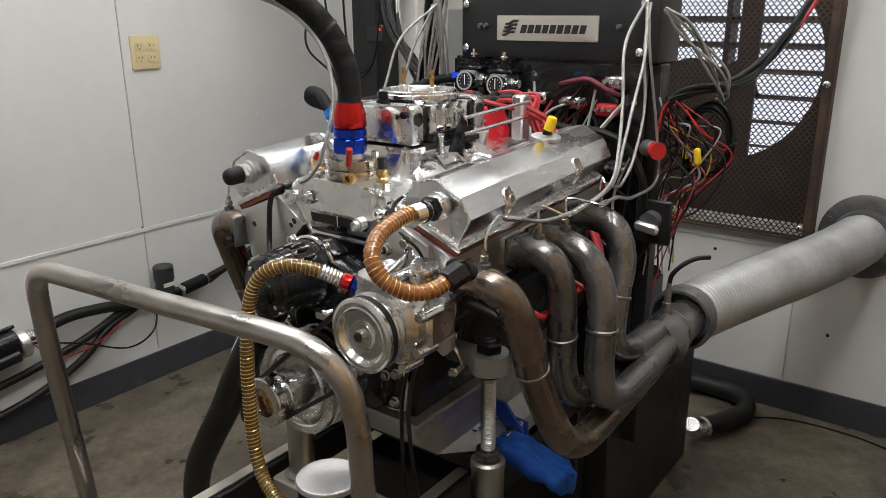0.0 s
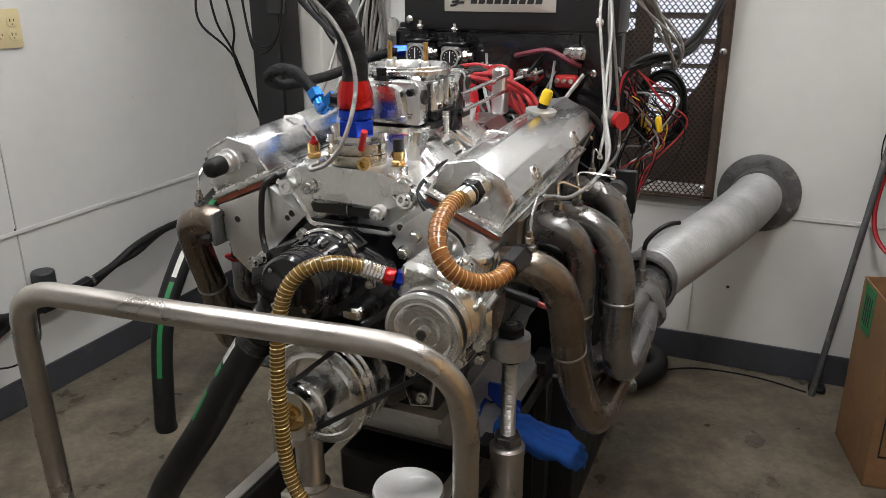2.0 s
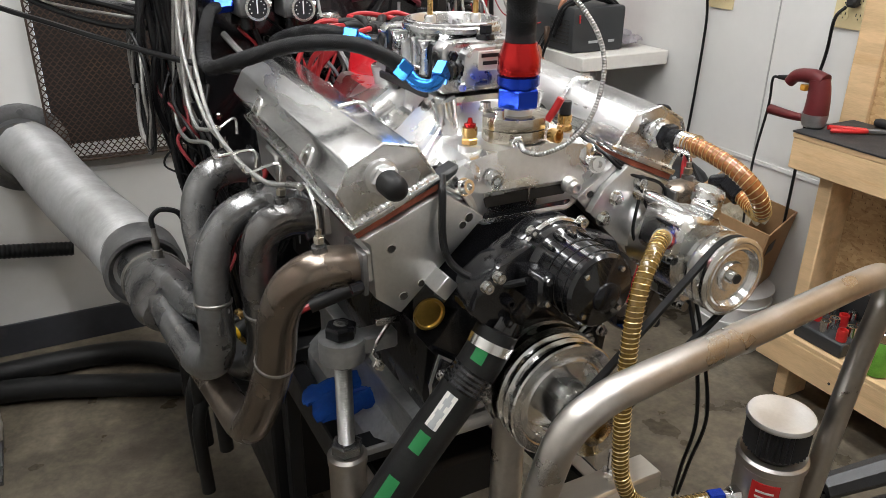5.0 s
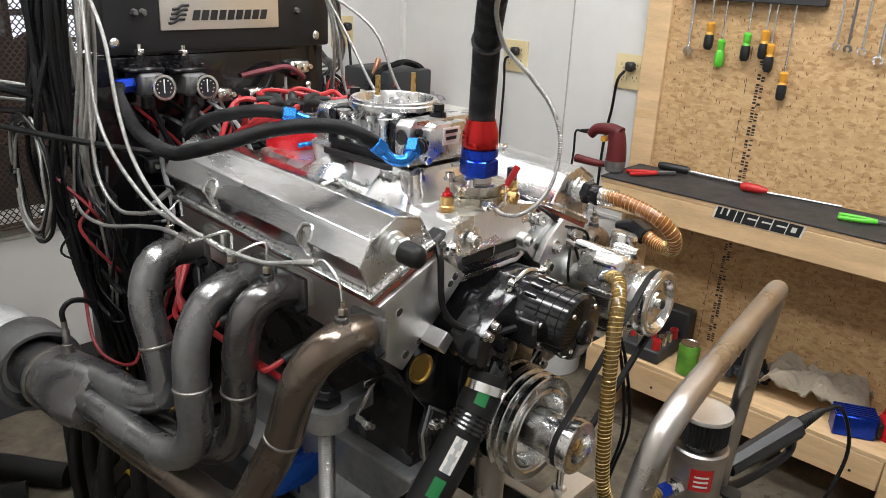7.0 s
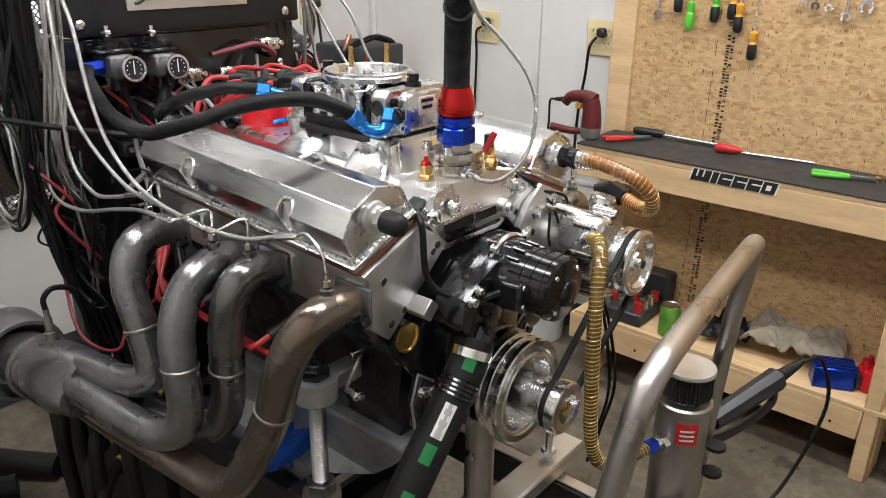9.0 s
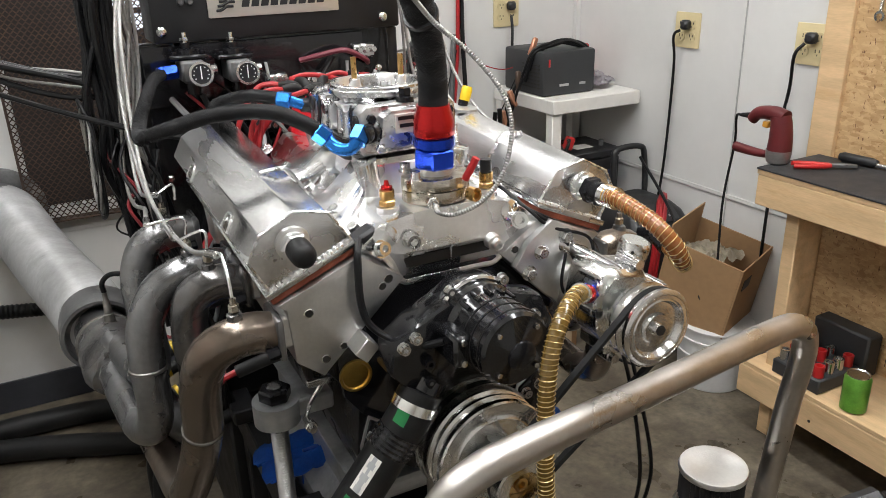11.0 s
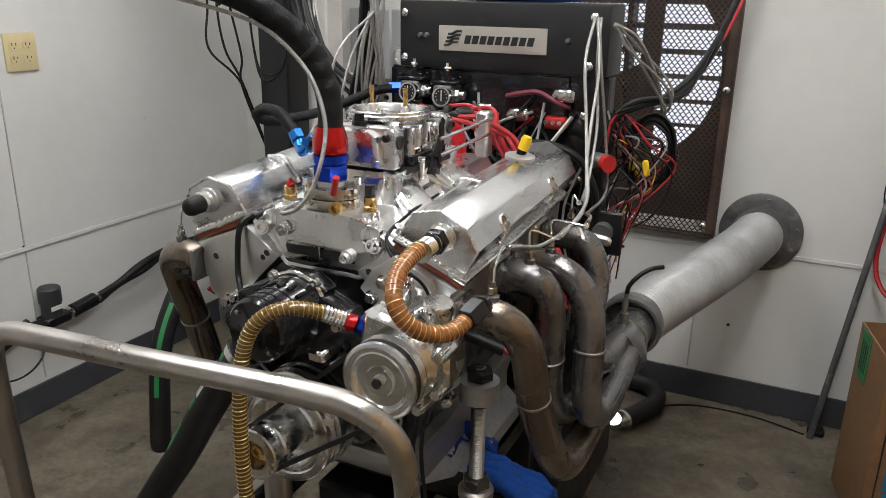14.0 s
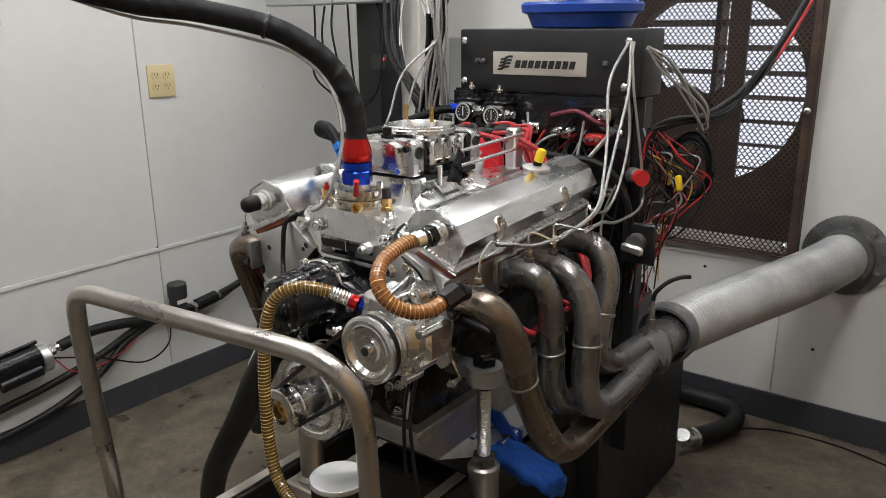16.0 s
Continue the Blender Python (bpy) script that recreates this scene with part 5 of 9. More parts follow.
sp = pulley("front_pulley", (0, -0.091, CZ), [(0, 0.03), (0, 0.038), (0.006, 0.038), (0.011, 0.0305), (0.016, 0.038), (0.03, 0.038), (0.032, 0.036), (0.032, 0.022), (0.01, 0.018)], TURNED)
sp["label"] = "small bright front pulley"
b = B()
lathe(b, (0, -0.101, CZ), (0, -1, 0), [(0, 0.018), (0.004, 0.018), (0.004, 0.009), (0.014, 0.009), (0.014, 0.005), (0.008, 0.004)], 20)
part("crank_bolt", b, BRASS, sp, "brown crank bolt")

# ---- vacuum pump on the right ----
VX, VZ = 0.192, 0.848
b = B()
lathe(b, (VX, 0.035, VZ), (0, -1, 0), [(0, 0.03), (0.004, 0.044), (0.05, 0.047), (0.054, 0.05), (0.095, 0.05), (0.1, 0.046), (0.112, 0.03), (0.118, 0.022)], 40)
vac = part("vacuum_pump", b, ALUC, engine, "cast aluminium belt driven vacuum pump")
b = B()
box(b, (VX - 0.055, -0.07, VZ + 0.005), (VX + 0.02, 0.0, VZ + 0.062), 0.008, Matrix.Rotation(radians(12), 3, "Y"))
box(b, (VX + 0.03, -0.05, VZ - 0.03), (VX + 0.06, 0.01, VZ + 0.025), 0.006)
box(b, (VX - 0.03, -0.06, VZ - 0.06), (VX + 0.03, 0.0, VZ - 0.03), 0.006)
part("pump_casting", b, ALUC, vac)
for dx, dz in ((-0.045, 0.055), (0.01, 0.063), (-0.05, 0.012), (0.055, 0.02), (0.05, -0.03), (-0.02, -0.06), (0.025, -0.058)):
    b = B()
    lathe(b, (VX + dx, -0.058, VZ + dz), (0, -1, 0), [(-0.03, 0.008), (0.0, 0.008), (0.0, 0.0065), (0.008, 0.0065), (0.008, 0.003)], 12)
    part("pump_bolt", b, CHROME, vac)
b = B()
lathe(b, (VX, -0.084, VZ), (0, -1, 0), [(0, 0.03), (0, 0.0495), (0.003, 0.05), (0.008, 0.043), (0.013, 0.05), (0.015, 0.05), (0.02, 0.043), (0.025, 0.05), (0.03, 0.0505), (0.032, 0.0485), (0.0325, 0.045), (0.0315, 0.0445), (0.0325, 0.044), (0.0325, 0.04), (0.0312, 0.0395), (0.0325, 0.037), (0.026, 0.033), (0.026, 0.02), (0.03, 0.018), (0.03, 0.0085), (0.036, 0.008)], 48)
vp = part("pump_pulley", b, TURNED, vac, "bright two-groove pulley")
b = B()
lathe(b, (VX, -0.1205, VZ), (0, -1, 0), [(0, 0.0065), (0.001, 0.0065), (0.001, 0.003)], 6)
part("pulley_bolt", b, SLOT, vp)
b = B()
lathe(b, (VX + 0.028, -0.022, VZ + 0.04), (0.2, -0.15, 1), [(0, 0.014), (0.018, 0.014), (0.02, 0.02), (0.036, 0.0205), (0.04, 0.018)], 24)
pv = part("relief_valve", b, ALUC, vac, "vented relief valve")
for k in range(8):
    a = 2 * math.pi * k / 8
    b = B()
    c = V(VX + 0.034, -0.026, VZ + 0.069) + V(0.0206 * math.cos(a), 0.0206 * math.sin(a), 0)
    lathe(b, c, (math.cos(a), math.sin(a), 0), [(-0.002, 0.0022), (0.0003, 0.0022)], 8)
    part("vent_hole", b, SLOT, pv)
b = B()
rod(b, (VX - 0.02, 0.02, VZ + 0.06), (VX - 0.05, 0.045, VZ + 0.075), 0.012)
rod(b, (VX - 0.012, -0.055, VZ + 0.055), (VX - 0.03, 0.036, VZ + 0.068), 0.0085)
part("standoff", b, ALU, vac, "round aluminium standoff")
b = B()
prism(b, [(0.08, 0.9), (0.1, 0.93), (0.135, 0.955), (0.19, 0.93), (0.2, 0.88), (0.17, 0.83), (0.13, 0.85)], 0.026, 0.0375, "y", 0.002)
br = part("pump_bracket", b, ALUM, vac, "flat aluminium pump bracket")
b = B()
prism(b, [(0.22, 0.775), (0.235, 0.79), (0.232, 0.81), (0.2, 0.845), (0.19, 0.84), (0.195, 0.79)], 0.02, 0.032, "y", 0.003)
part("lower_bracket", b, ALUM, vac)
for x, z in ((0.118, 0.915), (0.1, 0.89), (0.155, 0.93)):
    b = B()
    hexa(b, (x, 0.0255, z), (x, 0.016, z), 0.0078)
    rod(b, (x, 0.0255, z), (x, 0.024, z), 0.0105)
    part("bracket_bolt", b, CHROME, br)

# belts
belt = thing("drive_belt", "thin black drive belt from crank pulley to vacuum pump", "drive belt", (0.1, -0.105, 0.76))
b = B()
c1, c2, r1, r2, yb = V(0, 0, CZ), V(VX, 0, VZ), 0.034, 0.0465, -0.103
d = (c2 - c1).normalized()
ang = math.atan2(d.z, d.x)
off = math.acos((r1 - r2) / (c2 - c1).length)
loop = []
for k in range(21):
    a = ang + off + (2 * math.pi - 2 * off) * k / 20
    loop.append(c1 + V(r1 * math.cos(a), 0, r1 * math.sin(a)))
for k in range(21):
    a = ang - off + 2 * off * k / 20
    loop.append(c2 + V(r2 * math.cos(a), 0, r2 * math.sin(a)))
n = len(loop)
outv = []
cen = (c1 + c2) / 2
for i, p in enumerate(loop):
    t = (loop[(i + 1) % n] - loop[i - 1]).normalized()
    nn = V(t.z, 0, -t.x)
    q = [V(p.x, yb - 0.0045, p.z) + nn * 0.003, V(p.x, yb + 0.0045, p.z) + nn * 0.003, V(p.x, yb + 0.0035, p.z) - nn * 0.003, V(p.x, yb - 0.0035, p.z) - nn * 0.003]
    outv.append([b.verts.new(v) for v in q])
for i in range(n):
    a, c = outv[i], outv[(i + 1) % n]
    for k in range(4):
        b.faces.new((a[k], a[(k + 1) % 4], c[(k + 1) % 4], c[k]))
part("belt", b, RUBBER, belt)

# ---- exhaust headers ----
def header(s):
    t = thing("exhaust_header", "heat-tinted bare steel four-into-one exhaust header", "exhaust header", (s * 0.33, 0.3, 0.6), "exhaust headers")
    R = 0.0236

    def W(x, y, z):   # the collector of the left header runs outward
        return V(s * x - (0.13 * max(0.0, y - 0.25) if s < 0 else 0.0), y, z)

    runs = [
        [(0.224, 0.055, 0.88), (0.262, 0.052, 0.886), (0.296, 0.062, 0.868), (0.310, 0.084, 0.82), (0.312, 0.112, 0.745), (0.322, 0.142, 0.67), (0.335, 0.172, 0.612), (0.341, 0.215, 0.588), (0.343, 0.29, 0.588), (0.343, 0.46, 0.603), (0.342, 0.54, 0.613)],
        [(0.224, 0.205, 0.885), (0.258, 0.205, 0.89), (0.288, 0.21, 0.872), (0.296, 0.222, 0.82), (0.293, 0.236, 0.75), (0.292, 0.245, 0.69), (0.300, 0.262, 0.645), (0.312, 0.31, 0.63), (0.32, 0.4, 0.632), (0.322, 0.48, 0.636), (0.325, 0.54, 0.636)],
        [(0.224, 0.265, 0.888), (0.27, 0.262, 0.893), (0.318, 0.26, 0.875), (0.345, 0.256, 0.83), (0.352, 0.252, 0.77), (0.352, 0.25, 0.71), (0.358, 0.262, 0.66), (0.366, 0.31, 0.64), (0.366, 0.4, 0.645), (0.362, 0.48, 0.648), (0.357, 0.54, 0.648)],
        [(0.224, 0.405, 0.896), (0.26, 0.405, 0.9), (0.298, 0.402, 0.885), (0.318, 0.392, 0.84), (0.32, 0.372, 0.78), (0.322, 0.36, 0.72), (0.33, 0.37, 0.69), (0.337, 0.41, 0.675), (0.34, 0.48, 0.672), (0.339, 0.54, 0.667)],
    ]
    for k, pts in enumerate(runs):
        lift = 0.0 if s > 0 else (0.008, 0.008, 0.014, 0.02)[k]   # the left tubes spread further before they merge
        pts = [W(x, y, z + lift * min(1.0, max(0.0, (0.72 - z) / 0.06))) for x, y, z in pts]
        b = B()
        path = tube(b, pts, R if k != 0 else R * 1.02, seg=24, n=8)
        pr = part("primary_tube", b, TINT if k == 0 else STEEL, t, "heat-bronzed primary tube" if k == 0 else "grey bare steel primary tube")
        j = 32
        d = (path[j + 1] - path[j - 1]).normalized()
        b = B()
        lathe(b, path[j] - d * 0.003, d, [(0, R), (0.0015, R + 0.0018), (0.0045, R + 0.0018), (0.006, R)], 24)
        part("weld_ring", b, STEELW, pr, "bright weld ring")
        b = B()
        c = pts[0]
        box(b, (c.x - 0.004, c.y - 0.03, c.z - 0.026), (c.x + 0.004, c.y + 0.03, c.z + 0.026), 0.0035, seg=2)
        part("port_flange", b, STEEL, t)
        for q in (-1, 1):
            b = B()
            hexa(b, (c.x + s * 0.004, c.y + q * 0.028, c.z - 0.012), (c.x + s * 0.018, c.y + q * 0.028, c.z - 0.014), 0.007)
            part("flange_bolt", b, ANOD, t)
        # probe bung on top
        p = path[9]
        b = B()
        lathe(b, p + V(0, 0, R * 0.85), (s * 0.1, 0, 1), [(0, 0.009), (0.009, 0.0085), (0.01, 0.0055)], 14)
        bu = part("probe_bung", b, STEEL, pr)
        b = B()
        hexa(b, p + V(0, 0, R + 0.008), p + V(0, 0, R + 0.017), 0.0062)
        rod(b, p + V(0, 0, R + 0.017), p + V(0, 0, R + 0.024), 0.0038, 10)
        part("probe_nut", b, NICKEL, pr, "stained probe nut")
    b = B()
    def quatre(y, cx, cz, w, r):
        out = []
        for i in range(32):
            a = 2 * math.pi * i / 32
            k = 1 + w * math.cos(4 * a + 0.6)
            out.append(W(cx + r * k * math.cos(a), y, cz + r * k * math.sin(a)))
        return out
    if s > 0:
        loft(b, [quatre(0.515, 0.341, 0.64, 0.1, 0.046), quatre(0.535, 0.341, 0.64, 0.08, 0.05), quatre(0.565, 0.341, 0.642, 0.03, 0.046), quatre(0.585, 0.339, 0.642, 0.0, 0.0415), quatre(0.69, 0.336, 0.637, 0.0, 0.0405)])
    else:
        loft(b, [quatre(0.48, 0.341, 0.649, 0.1, 0.05), quatre(0.51, 0.341, 0.649, 0.09, 0.057), quatre(0.57, 0.34, 0.647, 0.05, 0.056), quatre(0.61, 0.338, 0.643, 0.01, 0.053), quatre(0.63, 0.337, 0.641, 0.0, 0.052), quatre(0.632, 0.337, 0.641, 0.0, 0.047), quatre(0.72, 0.336, 0.637, 0.0, 0.046)])
    co = part("collector", b, STEEL, t, "scuffed steel collector")
    b = B()
    rj = 0.042 if s > 0 else 0.0525
    lathe(b, W(0.338, 0.595 if s > 0 else 0.622, 0.641), (0, 1, 0), [(0, rj), (0.002, rj + 0.003), (0.008, rj + 0.003), (0.01, rj)], 28)
    part("slip_joint", b, STEELW, co)
    b = B()
    q0 = W(0.336, 0.575, 0.682) if s > 0 else W(0.336, 0.582, 0.69)
    lathe(b, q0, (0, 0.05, 1), [(0, 0.012), (0.012, 0.0115), (0.012, 0.0095), (0.026, 0.009), (0.027, 0.0065), (0.05, 0.006), (0.052, 0.0045), (0.065, 0.0045)], 16)
    part("oxygen_sensor", b, STEELW, co, "dull steel oxygen sensor")
    b = B()
    top = q0 + V(0, 0.004, 0.062)
    tube(b, [top, top + V(s * 0.004, 0.0, 0.02), top + V(s * 0.02, 0.012, 0.04), top + V(s * 0.038, 0.03, 0.05), top + V(s * 0.055, 0.05, 0.05)] if s > 0 else [top, top + V(0, 0, 0.02), top + V(0.015, 0.0, 0.032), top + V(0.04, 0.0, 0.025), top + V(0.05, 0.0, 0.008)], 0.0045, seg=8, n=6)
    part("sensor_lead", b, CABLE, co, "black sensor lead")
    return t


header(1)
header(-1)

# spark plugs and leads on the block sides
for s in (-1, 1):
    for py in (0.105, 0.165, 0.315, 0.37):
        t = thing("spark_plug_boot", "black spark plug boot with a red lead", "spark plug boot", (s * 0.2, py, 0.82), "spark plug boots")
        b = B()
        tube(b, [(s * 0.192, py, 0.825), (s * 0.225, py + 0.004, 0.818), (s * 0.262, py + 0.012, 0.806)], 0.0085, seg=10, n=4)
        part("boot", b, RUBBER, t)
        b = B()
        tube(b, [(s * 0.26, py + 0.012, 0.807), (s * 0.285, py + 0.02, 0.797), (s * 0.27, py + 0.07, 0.785), (s * 0.25, 0.46, 0.80 + 0.02 * (py - 0.1)), (s * 0.16, 0.53, 0.9), (s * 0.1, 0.53, 0.99 + 0.05 * py), (DX + s * 0.04, 0.5, 1.06)], 0.0042, seg=8, n=7)
        part("lead", b, REDW, t, "red ignition lead")

# ---- engine stand: mounts, rails, guard ----
def mount(s):
    x, y = s * 0.212, 0.152
    t = thing("engine_mount_jack", "threaded rod engine mount on a steel tube stand", "engine mount", (x, y, FZ), "engine mounts")
    b = B()
    rod(b, (x, y, 0.70), (x, y, 0.732), 0.031, 32)
    box(b, (min(x, x - s * 0.075), y - 0.016, 0.704), (max(x, x - s * 0.075), y + 0.016, 0.73), 0.003)
    part("collar", b, PANM, t, "round aluminium collar with arm")
    b = B()
    hexa(b, (x, y, 0.7325), (x, y, 0.75), 0.0215, 0.12)
    part("top_nut", b, ANOD, t, "large black hex nut")
    b = B()
    lathe(b, (x, y, 0.7505), (0, 0, 1), [(0, 0.0105), (0.002, 0.0105), (0.0025, 0.0095), (0.002, 0.004)], 16)
    part("rod_end", b, CHROME, t)
    b = B()
    rod(b, (x, y, 0.692), (x, y, 0.6995), 0.02)
    part("washer", b, ANOD, t)
    b = B()
    lathe(b, (x, y, 0.556), (0, 0, 1), [(h, 0.0122 if i % 2 else 0.0096) for i, h in enumerate([k * 0.0022 for k in range(62)])], 20)
    part("threaded_rod", b, ALUM, t, "bright threaded rod")
    b = B()
    hexa(b, (x, y, 0.543), (x, y, 0.561), 0.0225, 0.1)
    part("lock_nut", b, STEEL, t)
    b = B()
    lathe(b, (x, y, FZ), (0, 0, 1), [(0, 0.09), (0.012, 0.09), (0.0125, 0.027), (0.515, 0.027), (0.517, 0.0285), (0.529, 0.0285), (0.533, 0.024)], 32)
    part("stand_tube", b, RAIL, t, "brushed bronze-tone stand tube")
    b = B()
    tube(b, [(x - s * 0.03, y - 0.03, 0.712), (x - s * 0.037, y - 0.036, 0.735), (x - s * 0.06, y - 0.036, 0.765)], 0.003, seg=6, n=4)
    box(b, (x - s * 0.064 - 0.03, y - 0.04, 0.758), (x - s * 0.064 + 0.03, y - 0.034, 0.768), 0.001)
    part("link_strap", b, CHROME, t)
    b = B()
    rod(b, (x - s * 0.03, y - 0.062, 0.71), (x - s * 0.03, y - 0.03, 0.71), 0.0045)
    hexa(b, (x - s * 0.03, y - 0.055, 0.71), (x - s * 0.03, y - 0.047, 0.71), 0.0085)
    part("side_bolt", b, CHROME, t)
    return t


mount(1)
mount(-1)

stand = thing("engine_stand", "black welded steel engine stand frame with bare strips", "engine stand", (0, 0.2, FZ))
for x0 in (-0.19, 0.115):
    b = B()
    box(b, (x0, -0.34, 0.40), (x0 + 0.035, 0.66, 0.462), 0.003)
    r = part("side_rail", b, BLACKM, stand)
    b = B()
    box(b, (x0 + 0.004, -0.34, 0.4625), (x0 + 0.026, 0.2, 0.466), 0.001)
    part("bare_strip", b, PLATE, r, "bare pale metal strip")
for y0, z0 in ((0.2, 0.466), (-0.33, 0.40), (0.52, 0.466)):
    b = B()
    box(b, (-0.21, y0, z0), (0.17, y0 + 0.04, z0 + 0.03), 0.003)
    part("cross_bar", b, BLACKM, stand)
b = B()
box(b, (-0.195, 0.192, 0.487), (-0.1, 0.2, 0.5), 0.002)
part("worn_tag", b, GREYB, stand, "worn grey tag")
for x0 in (-0.18, 0.125):
    for y0 in (-0.3, 0.6):
        b = B()
        box(b, (x0, y0, FZ), (x0 + 0.03, y0 + 0.04, 0.4), 0.003)
        part("leg", b, BLACKM, stand)
b = B()
box(b, (-0.15, 0.22, 0.30), (0.11, 0.5, 0.395), 0.01)
part("drip_tray", b, BLACKM, stand)
b = B()
rod(b, (-0.05, -0.012, 0.505), (-0.05, -0.012, 0.665), 0.0215, 28)
part("support_pipe", b, RAIL, stand, "brushed steel support pipe")
b = B()
lathe(b, (-0.05, -0.012, 0.5), (0, 0, 1), [(0, 0.029), (0.004, 0.029), (0.01, 0.0225)], 18)
part("pipe_weld", b, STEELW, stand)
b = B()
box(b, (-0.085, -0.05, 0.47), (0.2, 0.0, 0.5), 0.004)
part("support_beam", b, PLATE, stand, "pale bare steel beam")
b = B()
rod(b, (0.12, -0.026, 0.5), (0.12, -0.026, 0.55), 0.006)
hexa(b, (0.12, -0.026, 0.508), (0.12, -0.026, 0.518), 0.0125)
part("beam_bolt", b, CHROME, stand)

guard = thing("guard_rail", "brushed stainless steel U-shaped guard rail before the engine", "guard rail", (0.02, -0.28, FZ))
b = B()
tube(b, [(-0.3292, -0.2195, 0.1588), (-0.2876, -0.252, 0.4209), (-0.2578, -0.2768, 0.5902), (-0.2279, -0.3026, 0.775), (-0.2176, -0.3115, 0.8512), (-0.2045, -0.3161, 0.8956), (-0.1735, -0.3158, 0.9148), (-0.1279, -0.3095, 0.9163), (0.0, -0.2915, 0.912), (0.1976, -0.264, 0.9072), (0.2516, -0.255, 0.8982), (0.2842, -0.244, 0.8695), (0.2939, -0.2361, 0.8262), (0.2927, -0.2292, 0.7689), (0.2858, -0.2188, 0.5922), (0.2779, -0.2085, 0.3431), (0.2723, -0.199, 0.09)], 0.0137, seg=24, n=8)
part("bent_tube", b, RAIL, guard)
b = B()
box(b, (-0.37, -0.225, FZ), (0.3, -0.17, 0.1), 0.004)
part("foot_beam", b, BLACKM, guard)
for k in range(2):
    b = B()
    z = 0.54 - 0.05 * k
    lathe(b, (0.27, -0.243, z), (0, 0.05, 1), [(0, 0.0145), (0, 0.0162), (0.006, 0.0162), (0.006, 0.0145)], 16)
    part("cable_tie", b, PLASTK, guard)

# breather catch can on the guard
can = thing("catch_can", "silver breather catch can with a pleated black filter", "catch can", (0.215, -0.2, 0.1))
b = B()
lathe(b, (0.213, -0.203, 0.1), (0, 0, 1), [(0, 0.04), (0.53, 0.04), (0.533, 0.0425), (0.542, 0.0425), (0.545, 0.039), (0.54, 0.02)], 36)
body = part("can_body", b, RAIL, can, "brushed metal can")
b = B()
lathe(b, (0.213, -0.203, 0.641), (0, 0, 1), [(0, 0.025), (0.006, 0.027), (0.012, 0.027)], 24)
part("filter_neck", b, STEEL, can)
b = B()
n = 72
loft(b, [[V(0.213 + (0.038 if i % 2 else 0.0345) * math.cos(2 * math.pi * i / n), -0.203 + (0.038 if i % 2 else 0.0345) * math.sin(2 * math.pi * i / n), z) for i in range(n)] for z in (0.654, 0.694)])
part("filter_pleats", b, PLASTK, can, "pleated black filter")
b = B()
lathe(b, (0.213, -0.203, 0.6942), (0, 0, 1), [(0, 0.04), (0.003, 0.0405), (0.0065, 0.039), (0.0068, 0.036), (0.0055, 0.03)], 36)
part("filter_lid", b, ALUM, can, "bright filter lid")
b = B()
for k in range(1):
    ang0 = radians(215)
    pts = []
    for i in range(9):
        a = ang0 - radians(24) + radians(48) * i / 8
        pts.append((0.213 + 0.0405 * math.cos(a), -0.203 + 0.0405 * math.sin(a)))
    loft(b, [[V(x, y, z) for x, y in pts] + [V(0.213 + (x - 0.213) * 0.98, -0.203 + (y + 0.203) * 0.98, z) for x, y in reversed(pts)] for z in (0.585, 0.622)])
lab = part("red_label", b, PLASTR, can, "red label with pale bars")
for k in range(3):
    b = B()
    pts = []
    for i in range(6):
        a = radians(200) + radians(30) * i / 5
        pts.append((0.213 + 0.0408 * math.cos(a), -0.203 + 0.0408 * math.sin(a)))
    z = 0.592 + k * 0.008
    loft(b, [[V(x, y, zz) for x, y in pts] + [V(0.213 + (x - 0.213) * 0.985, -0.203 + (y + 0.203) * 0.985, zz) for x, y in reversed(pts)] for zz in (z, z + 0.003)])
    part("label_bar", b, PAPER, lab)
b = B()
hexa(b, (0.174, -0.196, 0.585), (0.162, -0.193, 0.585), 0.0135)
rod(b, (0.164, -0.193, 0.585), (0.154, -0.19, 0.585), 0.008)
part("inlet_nut", b, CHROME, can)
b = B()
hexa(b, (0.154, -0.19, 0.585), (0.134, -0.184, 0.585), 0.0115)
part("inlet_fitting", b, BLUEA, can, "blue anodised fitting")


# ---- hoses ----
def hose(name, label, pts, r, material, group="", step=None, wave=0.0, seg=14, cat="hose", n=10):
    b = B()
    tube(b, pts, r, seg=seg, n=n, step=step, wave=wave)
    return solo(name, b, material, label, cat, group)


top = [(0, 0.083, 1.098), (0.001, 0.084, 1.13), (-0.003, 0.08, 1.165), (-0.019, 0.066, 1.21), (-0.047, 0.04, 1.251), (-0.096, -0.006, 1.287), (-0.176, -0.081, 1.312), (-0.26, -0.16, 1.33), (-0.4, -0.29, 1.4), (-0.62, -0.35, 1.62), (-0.85, -0.2, 1.95), (-0.95, 0.1, 2.3), (-0.95, 0.3, ZC)]
t = thing("coolant_hose", "thick black braided coolant hose rising from the red collar", "hose", (0, 0.083, 1.098))
b = B()
tube(b, top, 0.0172, seg=28, n=12)
part("hose_body", b, BRAIDK, t)
cool = t
for k in (0.04, 0.2):
    b = B()
    p, q = (V(-0.019, 0.066, 1.21), V(-0.6, -0.58, 0.8)) if k < 0.1 else (V(-0.096, -0.006, 1.287), V(-0.7, -0.65, 0.3))
    lathe(b, p, q, [(0, 0.0185), (0, 0.0205), (0.005, 0.0205), (0.005, 0.0185)], 16)
    part("cable_tie", b, PLASTK, t)
